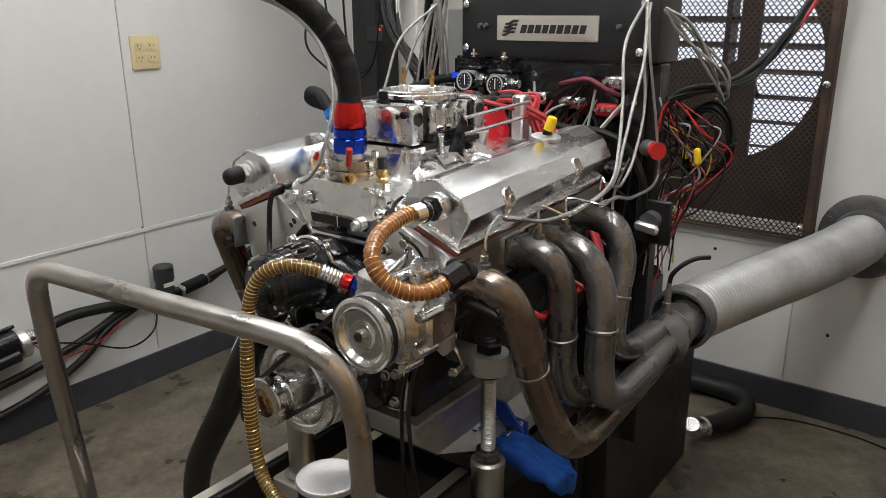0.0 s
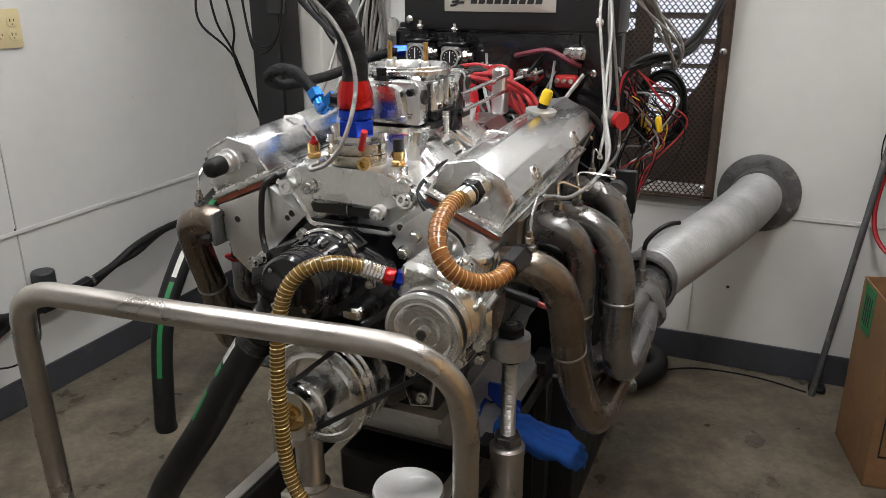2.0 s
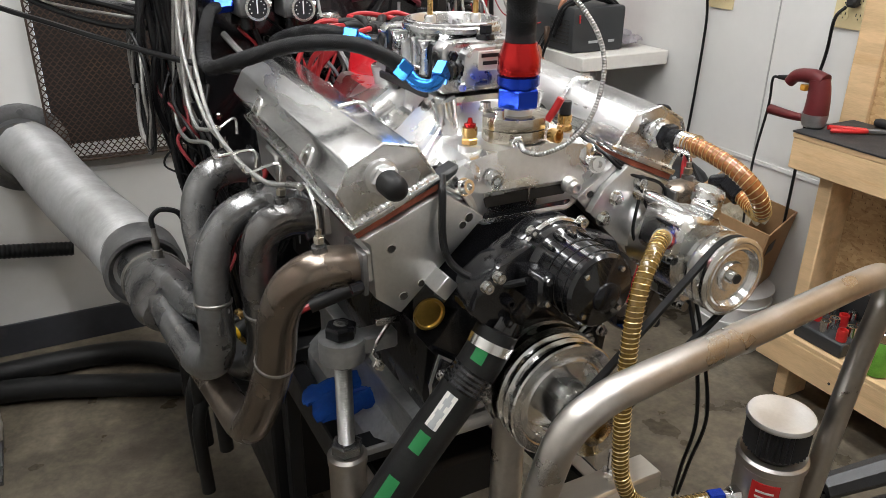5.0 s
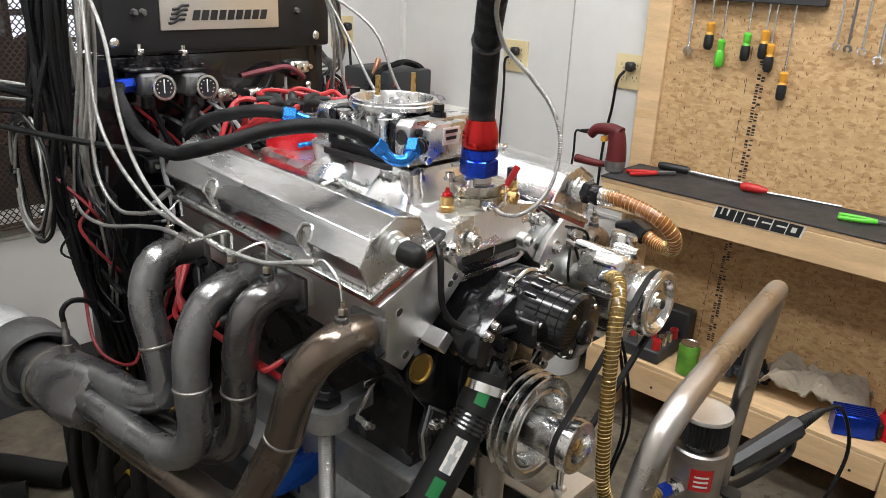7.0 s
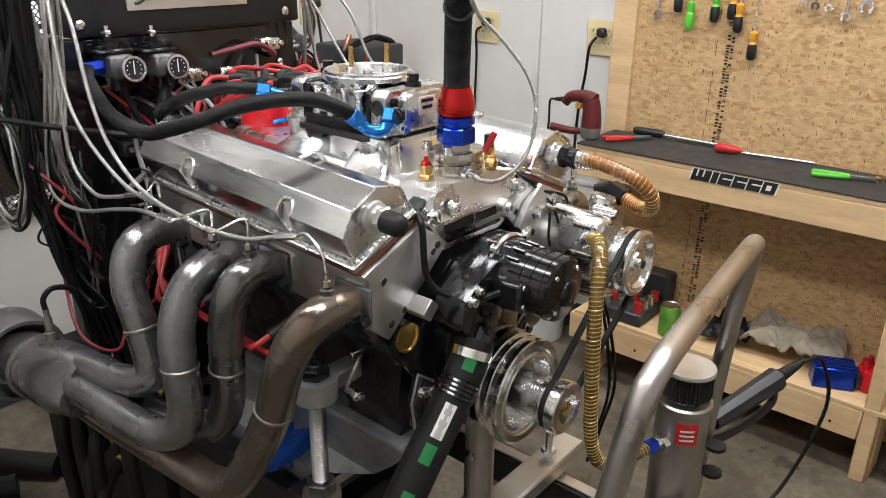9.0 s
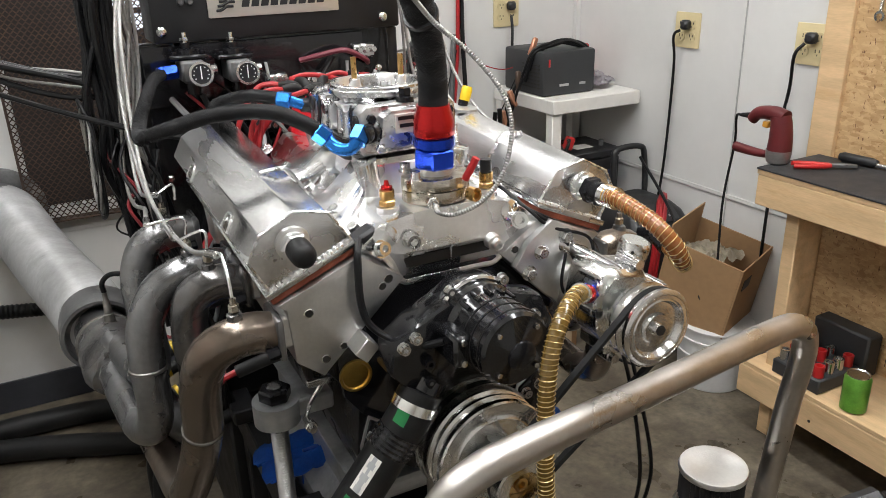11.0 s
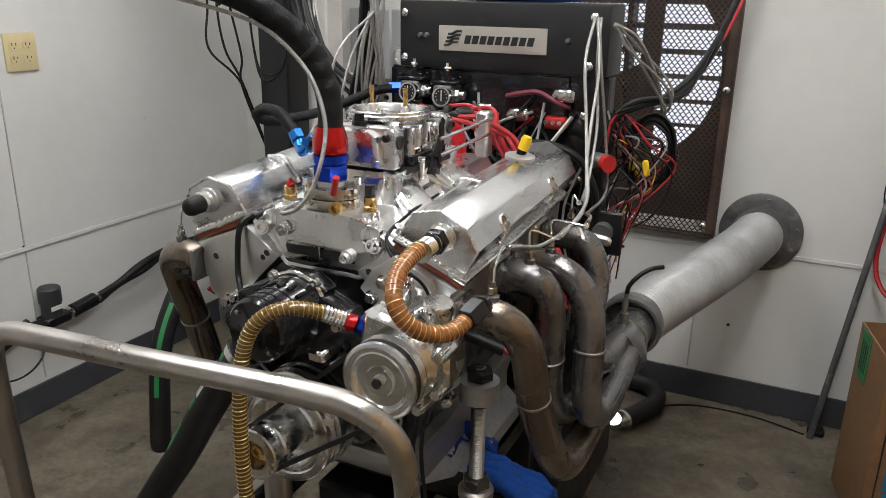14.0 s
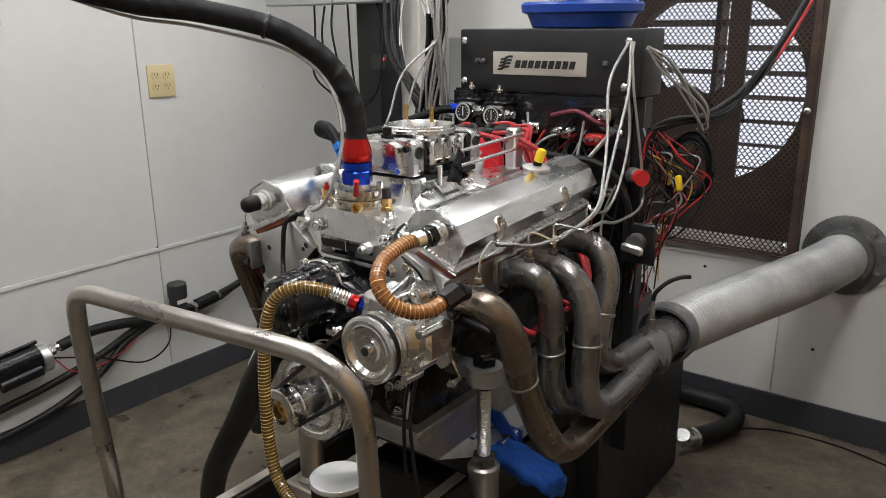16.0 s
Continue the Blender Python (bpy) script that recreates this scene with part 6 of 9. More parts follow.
hose("probe_cable", "steel-sheathed probe cable curling round the coolant hose", [(-0.029, 0.026, 1.0025), (-0.033, 0.012, 1.0), (-0.02, -0.004, 1.0), (0.01, -0.013, 1.013), (0.036, -0.016, 1.043), (0.051, -0.01, 1.09), (0.046, 0.004, 1.13), (0.018, 0.024, 1.172), (-0.018, 0.036, 1.205), (-0.056, 0.022, 1.24), (-0.1, -0.012, 1.263), (-0.18, -0.085, 1.289), (-0.26, -0.16, 1.308), (-0.4, -0.29, 1.378)], 0.0028, SHEATH, step=0.0016, wave=0.14, seg=10, cat="cable")


def braid(parent, pts, r, wire, strands, pitch, step):
    """Woven jacket: strands wound both ways over a hose."""
    path = resample(spline(pts, 14), step)
    N = len(path)
    t0 = (path[1] - path[0]).normalized()
    up, last, fr = t0.orthogonal().normalized(), t0, []
    for i, p in enumerate(path):
        t = (path[min(i + 1, N - 1)] - path[max(i - 1, 0)]).normalized()
        up = last.rotation_difference(t) @ up
        up = (up - t * up.dot(t)).normalized()
        last = t
        fr.append((p, up.copy(), t.cross(up)))
    b = B()
    for way in (1, -1):
        for k in range(strands):
            line = []
            for i, (p, u, w) in enumerate(fr):
                a = way * 2 * math.pi * step * i / pitch + 2 * math.pi * k / strands
                rr = r + (wire * 0.5 if (i + k + (0 if way > 0 else 1)) % 2 else -wire * 0.1)
                line.append(p + rr * (math.cos(a) * u + math.sin(a) * w))
            tube(b, line, wire, seg=4, curved=False, caps=False)
    part("woven_jacket", b, STRAND, parent, "woven nylon jacket", sharp=80)["kind"] = "stuff"


STRAND = mat("nylon_strand", (0.008, 0.008, 0.009), 0.5, vary=0.3, scale=60, spec=0.3)


def wire_hose(name, label, pts, r, material, wind=0.0062):
    t = thing(name, label, "hose", pts[0])
    b = B()
    path = tube(b, pts, r, seg=18, n=14, step=0.003)
    part("hose_wall", b, material, t)
    # wire helix just proud of the wall
    b = B()
    L, tot = [0.0], 0.0
    for a, c in zip(path, path[1:]):
        tot += (c - a).length
        L.append(tot)
    turns, pp = tot / wind, []
    t0 = (path[1] - path[0]).normalized()
    up, last = t0.orthogonal().normalized(), t0
    steps = int(turns * 10)
    j = 0
    for i in range(steps + 1):
        d = tot * i / steps
        while j < len(path) - 2 and L[j + 1] < d:
            j += 1
            tt = (path[j + 1] - path[j]).normalized()
            up = last.rotation_difference(tt) @ up
            last = tt
        f = (d - L[j]) / max(1e-9, L[j + 1] - L[j])
        p = path[j].lerp(path[j + 1], f)
        a = 2 * math.pi * turns * i / steps
        pp.append(p + (r + 0.0001) * (math.cos(a) * up + math.sin(a) * last.cross(up)))
    tube(b, pp, 0.0008, seg=4, curved=False)
    part("wire_helix", b, HELIX, t)
    return t


am = wire_hose("vacuum_hose", "amber clear hose with a wire helix at the valve cover", [(0.1955, 0.0, 0.985), (0.195, -0.034, 0.985), (0.199, -0.082, 0.974), (0.21, -0.108, 0.953), (0.227, -0.108, 0.928), (0.248, -0.09, 0.912), (0.264, -0.064, 0.909), (0.272, -0.034, 0.917)], 0.0107, AMBER)
b = B()
tube(b, [(0.1965, 0.014, 0.984), (0.197, -0.002, 0.984), (0.199, -0.02, 0.984)], 0.0134, seg=16, n=4, step=0.0026, wave=0.08)
part("hose_clamp", b, CHROME, am, "ribbed bright sleeve")
b = B()
hexa(b, (0.2705, -0.042, 0.9145), (0.276, -0.012, 0.924), 0.0155)
rod(b, (0.276, -0.012, 0.924), (0.272, 0.01, 0.915), 0.012)
part("end_fitting", b, ANOD, am, "black end fitting")
gd = wire_hose("breather_hose", "brown-gold clear hose with a wire helix to the catch can", [(0.118, -0.064, 0.892), (0.098, -0.084, 0.906), (0.066, -0.112, 0.917), (0.036, -0.132, 0.905), (0.016, -0.142, 0.868), (0.008, -0.148, 0.8), (0.008, -0.152, 0.72), (0.014, -0.155, 0.65), (0.032, -0.16, 0.608), (0.062, -0.166, 0.588), (0.1, -0.174, 0.583), (0.134, -0.184, 0.585)], 0.0095, GOLDH, 0.0058)
b = B()
hexa(b, (0.128, -0.058, 0.888), (0.146, -0.05, 0.88), 0.0125)
part("hose_fitting", b, BLUEA, gd, "blue anodised fitting")
b = B()
lathe(b, (0.116, -0.066, 0.893), (0.85, 0.4, -0.35), [(0, 0.0105), (0.004, 0.012), (0.013, 0.0118), (0.014, 0.009)], 14)
part("red_collar", b, REDA, gd, "red collar")
b = B()
tube(b, [(0.095, -0.087, 0.908), (0.116, -0.066, 0.893)], 0.0108, seg=16, n=4, step=0.0024, wave=0.08)
part("hose_clamp", b, CHROME, gd)

# lower coolant hose with green stripe
t = thing("lower_coolant_hose", "black rubber coolant hose with green stripe and clamp", "hose", (-0.088, -0.024, 0.775))
low = [(-0.08, -0.022, 0.8), (-0.1, -0.024, 0.768), (-0.14, -0.022, 0.715), (-0.19, -0.016, 0.645), (-0.25, -0.008, 0.555), (-0.32, 0.0, 0.46), (-0.39, 0.015, 0.363), (-0.48, 0.06, 0.22), (-0.6, 0.15, 0.045)]
b = B()
lp = tube(b, low, 0.0265, seg=24, n=10)
part("hose_body", b, RUBBER, t)
b = B()
d = (lp[6] - lp[4]).normalized()
lathe(b, lp[4], d, [(0, 0.0265), (0, 0.0282), (0.012, 0.0282), (0.012, 0.0265)], 24)
part("hose_clamp", b, CHROME, t, "bright worm clamp")
b = B()
tube(b, [lp[13], lp[15], lp[17]], 0.0278, seg=20, n=6, step=0.003, wave=0.02)
part("tape_wrap", b, BLACKG, t, "glossy black tape wrap")


braid(cool, top[:10], 0.0172, 0.0006, 28, 0.05, 0.0036)


def stripe(parent, path, i0, i1, r, side, w, material, name, label):
    """A thin strip lying on a hose from path index i0 to i1, facing side."""
    b = B()
    rows = []
    for i in range(i0, i1 + 1):
        tdir = (path[min(i + 1, len(path) - 1)] - path[i - 1]).normalized()
        sd = (Vector(side) - tdir * Vector(side).dot(tdir)).normalized()
        o = tdir.cross(sd)
        ring = []
        for a in (-w, -w / 2, 0, w / 2, w):
            ring.append(b.verts.new(path[i] + (r + 0.0006) * (math.cos(a) * sd + math.sin(a) * o)))
        rows.append(ring)
    for a, c in zip(rows, rows[1:]):
        for k in range(4):
            b.faces.new((a[k], a[k + 1], c[k + 1], c[k]))
    part(name, b, material, parent, label)


SD = (-0.75, -0.6, 0.3)
stripe(t, lp, 7, 11, 0.0265, SD, 0.3, GREENL, "green_stripe", "green stripe")
stripe(t, lp, 18, 24, 0.0265, SD, 0.3, PAPER, "printed_label", "pale label with bars")
stripe(t, lp, 25, 28, 0.0265, SD, 0.3, GREENL, "green_stripe", "green stripe")
stripe(t, lp, 32, 39, 0.0265, SD, 0.3, GREENL, "green_stripe", "green stripe")
for i in range(18, 24):
    stripe(t, lp, i, i + 1, 0.0268 + 0.0001 * (i % 2), SD, (0.1, 0.17, 0.07, 0.19, 0.13, 0.16)[i - 18], GREYB, "label_bar", "grey print bar")

# ---- fuel lines ----
t = thing("fuel_hose", "black braided fuel hose with blue fittings to the carburettor", "hose", (-0.2, 0.65, 1.09))
b = B()
fuel_pts = [(-0.222, 0.652, 1.094), (-0.245, 0.61, 1.088), (-0.284, 0.477, 1.06), (-0.303, 0.357, 1.055), (-0.295, 0.307, 1.065), (-0.277, 0.267, 1.079), (-0.225, 0.222, 1.099), (-0.167, 0.187, 1.101), (-0.128, 0.166, 1.084), (-0.114, 0.16, 1.072)]
tube(b, fuel_pts, 0.0092, seg=16, n=10)
part("hose_body", b, BRAIDK, t)
braid(t, fuel_pts, 0.0092, 0.0005, 14, 0.034, 0.0032)
b = B()
hexa(b, (-0.228, 0.654, 1.094), (-0.196, 0.66, 1.096), 0.013)
part("blue_fitting", b, BLUEA, t, "blue anodised fitting")
b = B()
hexa(b, (-0.12, 0.163, 1.078), (-0.108, 0.157, 1.066), 0.0122)
tube(b, [(-0.109, 0.158, 1.067), (-0.1, 0.148, 1.056), (-0.087, 0.137, 1.055), (-0.076, 0.135, 1.066)], 0.0082, seg=12, n=6)
hexa(b, (-0.079, 0.134, 1.062), (-0.066, 0.142, 1.076), 0.0125)
part("blue_elbow", b, BLUEL, t, "blue anodised elbow")
t = thing("fuel_hose", "short black braided fuel hose to the rear float bowl", "hose", (-0.1, 0.6, 1.05))
b = B()
fuel_pts = [(-0.09, 0.655, 1.05), (-0.12, 0.63, 1.02), (-0.165, 0.55, 1.03), (-0.175, 0.47, 1.065), (-0.14, 0.405, 1.085), (-0.095, 0.375, 1.08)]
tube(b, fuel_pts, 0.0092, seg=16, n=10)
part("hose_body", b, BRAIDK, t)
braid(t, fuel_pts, 0.0092, 0.0005, 14, 0.034, 0.0032)
b = B()
hexa(b, (-0.105, 0.381, 1.081), (-0.088, 0.371, 1.078), 0.0125)
tube(b, [(-0.088, 0.371, 1.078), (-0.075, 0.365, 1.072), (-0.062, 0.36, 1.07)], 0.008, seg=12, n=4)
part("blue_elbow", b, BLUEL, t, "blue anodised elbow")


# ---- cables ----
def cable(pts, r, material, label, group="", name="cable", n=8, seg=8, step=None, wave=0.0):
    b = B()
    tube(b, pts, r, seg=seg, n=n, step=step, wave=wave)
    return solo(name, b, material, label, "cable", group)


rnd = random.Random(7)


def jit(p, a):
    return V(p[0] + rnd.uniform(-a, a), p[1] + rnd.uniform(-a, a), p[2] + rnd.uniform(-a, a))


# ignition leads from the distributor
for k, (p, a) in enumerate(PLUGS):
    s = 1 if math.cos(a) > -0.2 else -1
    o = 0.012 * (k % 4)
    if s > 0:
        pts = [p, p + 0.02 * V(math.cos(a), math.sin(a), 0.1), p + V(0.045, 0.02 * math.sin(a), 0.002), (0.1 + o, 0.452, 1.05), (0.13 + o, 0.455, 1.0), (0.165 + o, 0.49, 0.94), (0.2, 0.53, 0.86)]
    else:
        pts = [p, p + 0.02 * V(math.cos(a), math.sin(a), 0.1), p + V(-0.04, 0.02 * math.sin(a), -0.006), (-0.1 - o, 0.5, 1.03), (-0.115 - o, 0.51, 0.97), (-0.15, 0.535, 0.9), (-0.2, 0.54, 0.84)]
    cable(pts, 0.0043, REDW, "red silicone ignition lead from the distributor cap", "ignition leads", "ignition_lead")

# probe cables to the header tubes
HP = [V(0.267, 0.053, 0.934), V(0.262, 0.205, 0.938), V(0.277, 0.261, 0.941), V(0.265, 0.404, 0.948)]
for s in (1, -1):
    for k, h in enumerate(HP):
        h = V(s * h.x, h.y, h.z)
        top0 = V(s * 0.244, 0.692, 1.235) if s > 0 else V(-0.262, 0.66, 1.23)
        sag = 0.012 * k
        pts = [top0 + V(s * 0.003 * k, -0.004 * k, 0.0), top0 + V(s * (0.012 + 0.004 * k), -0.016, -0.09), top0 + V(s * (0.022 + 0.004 * k), -0.035 - sag, -0.2), V(s * (0.30 + 0.006 * k), 0.54 - sag, 0.965 - 0.004 * k), V(s * 0.315, 0.44 + 0.02 * k, 0.94 + 0.006 * k)]
        tail = {0: [V(s * 0.3, 0.3, 0.94), V(s * 0.287, 0.19, 0.936), V(s * 0.282, 0.11, 0.932)], 1: [V(s * 0.3, 0.34, 0.945), V(s * 0.29, 0.26, 0.945)], 2: [V(s * 0.318, 0.34, 0.95), V(s * 0.316, 0.29, 0.952)], 3: [V(s * 0.3, 0.45, 0.985), V(s * 0.294, 0.42, 0.975)]}[k]
        if h.z > 0:   # these drape apart from one another down to the tubes
            lead = V(-0.262 - 0.004 * k, 0.65, 1.25)
            pts, tail = {
                0: ([lead, V(-0.285, 0.55, 1.18), V(-0.295, 0.507, 1.083), V(-0.3, 0.458, 1.016), V(-0.302, 0.381, 0.971)], [V(-0.296, 0.284, 0.95), V(-0.284, 0.19, 0.946), V(-0.274, 0.13, 0.96)]),
                1: ([lead, V(-0.29, 0.6, 1.16), V(-0.3, 0.565, 1.068), V(-0.302, 0.509, 1.011)], [V(-0.302, 0.42, 0.967), V(-0.3, 0.335, 0.958), V(-0.296, 0.28, 0.95)]),
                2: ([lead, V(-0.285, 0.636, 1.156), V(-0.3, 0.66, 1.01), V(-0.308, 0.66, 0.915), V(-0.308, 0.575, 0.901)], [V(-0.305, 0.455, 0.928), V(-0.31, 0.38, 0.945), V(-0.316, 0.32, 0.952)]),
                3: ([lead, V(-0.28, 0.62, 1.17), V(-0.292, 0.61, 1.06), V(-0.298, 0.59, 0.97)], [V(-0.3, 0.53, 0.935), V(-0.298, 0.47, 0.942), V(-0.294, 0.44, 0.95)])}[k]
            if s > 0:
                pts, tail = [[V(-p.x - min(0.055, max(0.0, (p.y - 0.36) * 0.3)), p.y + (0.03 if p.y > 0.6 else 0.0), p.z) for p in q] for q in (pts, tail)]
        cable(pts + tail, 0.0029, SHEATH, "steel-sheathed thermocouple cable to an exhaust tube", "thermocouple cables", "thermocouple_cable", step=0.0026, wave=0.13)
        e = tail[-1]
        b = B()
        d = (e - tail[-2]).normalized()
        rod(b, e, e + d * 0.032, 0.0046, 12)
        c2 = e + d * 0.032
        tt = thing("thermocouple_probe", "bright thermocouple probe with a bent stem", "probe", c2, "thermocouple probes")
        part("sleeve", b, CHROME, tt)
        b = B()
        tube(b, [c2, c2 + d * 0.015 + V(0, 0, 0.002), h + V(0, 0.006, 0.022), h], 0.0019, seg=6, n=5)
        part("stem", b, CHROME, tt)

# loose loops of pale cable on the right of the tower
for k in range(5):
    cable([jit((0.244, 0.694, 1.235), 0.006), jit((0.28, 0.72, 1.2), 0.012), jit((0.33, 0.76, 1.13), 0.015), jit((0.34, 0.8, 1.08), 0.015), jit((0.3, 0.85, 1.06), 0.01)], 0.0028, SHEATH, "pale braided instrument cable looping beside the tower", "instrument cables")
for k in range(7):
    cable([jit((-0.27, 0.67, 1.34 + 0.02 * k), 0.012), jit((-0.262, 0.66, 1.24), 0.012), jit((-0.272, 0.66, 1.1), 0.016), jit((-0.28, 0.66, 0.98), 0.018), jit((-0.265, 0.67, 0.85), 0.02), jit((-0.25, 0.68, 0.7), 0.015)], 0.003, SHEATH, "pale braided instrument cable hanging beside the tower", "instrument cables")
for k in range(6):
    cable([jit((-0.29, 0.69, 1.3), 0.02), jit((-0.3, 0.68, 1.15), 0.014), jit((-0.298, 0.68, 0.95), 0.012), jit((-0.27, 0.67, 0.78), 0.015), jit((-0.24, 0.66, 0.62), 0.014), jit((-0.22, 0.66, 0.45), 0.012)], 0.006, LOOM, "black loom cable running down the tower side", "loom cables", step=0.004, wave=0.04)
for k in range(9):
    cable([jit((-0.27, 0.675, 0.95), 0.03), jit((-0.25, 0.66, 0.85), 0.03), jit((-0.235, 0.65, 0.72), 0.02), jit((-0.215, 0.65, 0.58), 0.02), jit((-0.2, 0.655, 0.42), 0.015)], rnd.uniform(0.0028, 0.005), CABLE, "black cable in the bundle behind the engine", "loom cables")
for k in range(6):   # coiled cable at the left of the tower
    c = V(-0.33, 0.72, 0.95)
    pts = []
    for i in range(9):
        a = 2 * math.pi * i / 8 + rnd.uniform(-0.1, 0.1)
        pts.append(c + V(rnd.uniform(-0.006, 0.006) - 0.02, (0.055 + 0.003 * k) * math.cos(a), (0.085 + 0.004 * k) * math.sin(a)))
    cable(pts, 0.0034 if k % 2 else 0.0028, CABLE if k % 2 else SHEATH, "coiled %s cable hanging by the tower" % ("black" if k % 2 else "pale"), "coiled cables")
for k in range(7):
    c = V(0.315, 0.79, 0.985)
    pts = []
    for i in range(9):
        a = 2 * math.pi * i / 8 + rnd.uniform(-0.1, 0.1)
        pts.append(c + V((0.04 + 0.0025 * k) * math.cos(a), rnd.uniform(-0.01, 0.01), (0.06 + 0.003 * k) * math.sin(a)))
    cable(pts, 0.0034, CABLE, "coiled black cable hung beside the tower", "coiled cables")
# thick loom to the upper right
for k in range(6):
    m0 = REDW if k == 2 else CABLE
    cable([jit((0.24, 0.72, 0.99), 0.01), jit((0.25, 0.72, 1.06), 0.006), jit((0.285, 0.74, 1.085), 0.006), jit((0.35, 0.86, 1.1), 0.008), jit((0.385, 1.0, 1.17), 0.008), jit((0.41, 1.15, 1.28), 0.008), jit((0.45, 1.35, 1.5), 0.01), jit((0.5, 1.5, 1.8), 0.01)], 0.006, m0, "cable of the thick loom rising past the fan screen", "loom cables")
# coloured small wires right of the tower
DREDW = mat("dull_red_wire", (0.2, 0.02, 0.025), 0.45)
COL = [REDW, CABLE, CABLE, DREDW, mat("brown_wire", (0.12, 0.06, 0.05), 0.45), CABLE, mat("grey_wire", (0.3, 0.3, 0.3), 0.45), CABLE]
YELW = mat("yellow_wire", (0.6, 0.42, 0.03), 0.4)
for k in range(26):
    x = rnd.uniform(0.235, 0.28)
    pts = [jit((x, 0.71, 1.05), 0.03), jit((x + rnd.uniform(0.0, 0.08), 0.73, 1.0), 0.03), jit((x + rnd.uniform(0, 0.1), 0.75, 0.94), 0.03), jit((x + rnd.uniform(-0.02, 0.05), 0.73, 0.88), 0.03), jit((x - 0.01, 0.71, 0.8 - rnd.uniform(0, 0.1)), 0.03)]
    cable(pts, rnd.uniform(0.0013, 0.0024), YELW if k == 4 else COL[k % len(COL)], "thin coloured sensor wire hanging beside the tower", "sensor wires", "sensor_wire", seg=6)
for k in range(3):
    b = B()
    c = jit((0.285, 0.73, 0.95), 0.045)
    box(b, c - V(0.006, 0.006, 0.016), c + V(0.006, 0.006, 0.016), 0.003, Matrix.Rotation(rnd.uniform(-0.8, 0.8), 3, "Y"))
    solo("wire_tag", b, PLASTY, "yellow tag on the wiring beside the tower", "tag", "wire tags")
# wires before the panel
for k in range(48):
    x0, x1 = rnd.uniform(-0.22, 0.2), rnd.uniform(-0.22, 0.2)
    z0, z1 = rnd.uniform(0.85, 1.1), rnd.uniform(0.55, 0.85)
    pts = [jit((x0, 0.685, z0), 0.01), jit(((x0 * 2 + x1) / 3, 0.655, z0 * 0.6 + z1 * 0.4 + 0.03), 0.03), jit(((x0 + 2 * x1) / 3, 0.66, z0 * 0.35 + z1 * 0.65 - 0.03), 0.03), jit((x1, 0.685, z1), 0.015)]
    cable(pts, rnd.choice((0.002, 0.003, 0.0045)), rnd.choice((CABLE, CABLE, CABLE, LOOM, REDW, COL[6], SHEATH)), "wire looping before the dyno panel", "panel wires", "panel_wire", seg=6)
cable([(0.03, 0.69, 1.09), (0.07, 0.67, 1.1), (0.11, 0.66, 1.105), (0.15, 0.665, 1.085), (0.165, 0.69, 1.075)], 0.005, mat("dark_red_cable", (0.16, 0.03, 0.045), 0.45), "dark red cable looping before the panel", "panel wires")
cable([(0.05, 0.56, 1.03), (0.1, 0.6, 1.015), (0.16, 0.62, 1.01), (0.21, 0.63, 0.985), (0.24, 0.64, 0.93), (0.245, 0.66, 0.86)], 0.0075, RUBBER, "black rubber line arching behind the valve cover", "panel wires")
cable([(-0.19, 0.53, 1.0), (-0.3, 0.62, 1.02), (-0.45, 0.8, 1.055), (-0.6, 1.0, 1.1), (-0.74, 1.03, 1.22), (-0.8, 1.03, 1.4)], 0.005, CABLE, "black cable spanning to the rear of the engine", "panel wires")

# front wiring: sensor lead over the left head, leads right of the manifold
cable([(-0.118, 0.05, 0.972), (-0.128, 0.03, 0.955), (-0.13, 0.022, 0.9), (-0.118, 0.01, 0.872), (-0.085, -0.02, 0.858), (-0.06, -0.045, 0.868)], 0.0045, CABLE, "black sensor lead over the cylinder head", "front leads")
b = B()
box(b, (-0.135, 0.05, 0.958), (-0.09, 0.075, 0.975), 0.004, Matrix.Rotation(radians(-24), 3, "Y"))
solo("sensor_connector", b, PLASTK, "black plug connector lying on the valve cover rail", "connector")
for k in range(3):
    cable([(0.09, 0.25 - 0.05 * k, 0.985), (0.105, 0.12, 0.985), (0.11, 0.05, 0.97), (0.135 + 0.012 * k, 0.03, 0.945 - 0.006 * k), (0.185 - 0.02 * k, 0.015, 0.925 - 0.03 * k), (0.2 - 0.01 * k, 0.02, 0.88 - 0.03 * k)], 0.0022, CABLE, "thin black lead draped past the valve cover", "front leads")
for k in range(2):
    cable([(0.205 + 0.012 * k, -0.035, 0.79), (0.21 + 0.012 * k, -0.06, 0.72), (0.225 + 0.02 * k, -0.07, 0.6), (0.235 + 0.015 * k, -0.05, 0.5), (0.25 + 0.01 * k, -0.03, 0.42)], 0.0028, CABLE, "thin black lead hanging below the vacuum pump", "front leads")

# solenoids, relay and switch on the tower
t = thing("starter_solenoid", "round grey solenoid with a red cap on the tower side", "solenoid", (0.24, 0.66, 0.97))
b = B()
rod(b, (0.225, 0.695, 0.975), (0.25, 0.675, 0.975), 0.0165, 24)
part("can", b, ALUM, t)
b = B()
rod(b, (0.25, 0.675, 0.975), (0.261, 0.666, 0.975), 0.017, 24)
part("cap", b, PLASTR, t, "red end cap")
t = thing("ignition_box", "black finned ignition box mounted on the panel", "ignition box", (0.1, 0.69, 0.95))
b = B()
box(b, (0.02, 0.665, 0.91), (0.12, 0.699, 1.0), 0.004)
part("case", b, BLACKM, t)
for k in range(7):
    b = B()
    box(b, (0.024, 0.655, 0.916 + k * 0.011), (0.116, 0.6645, 0.921 + k * 0.011), 0.001)
    part("fin", b, PLASTG, t)
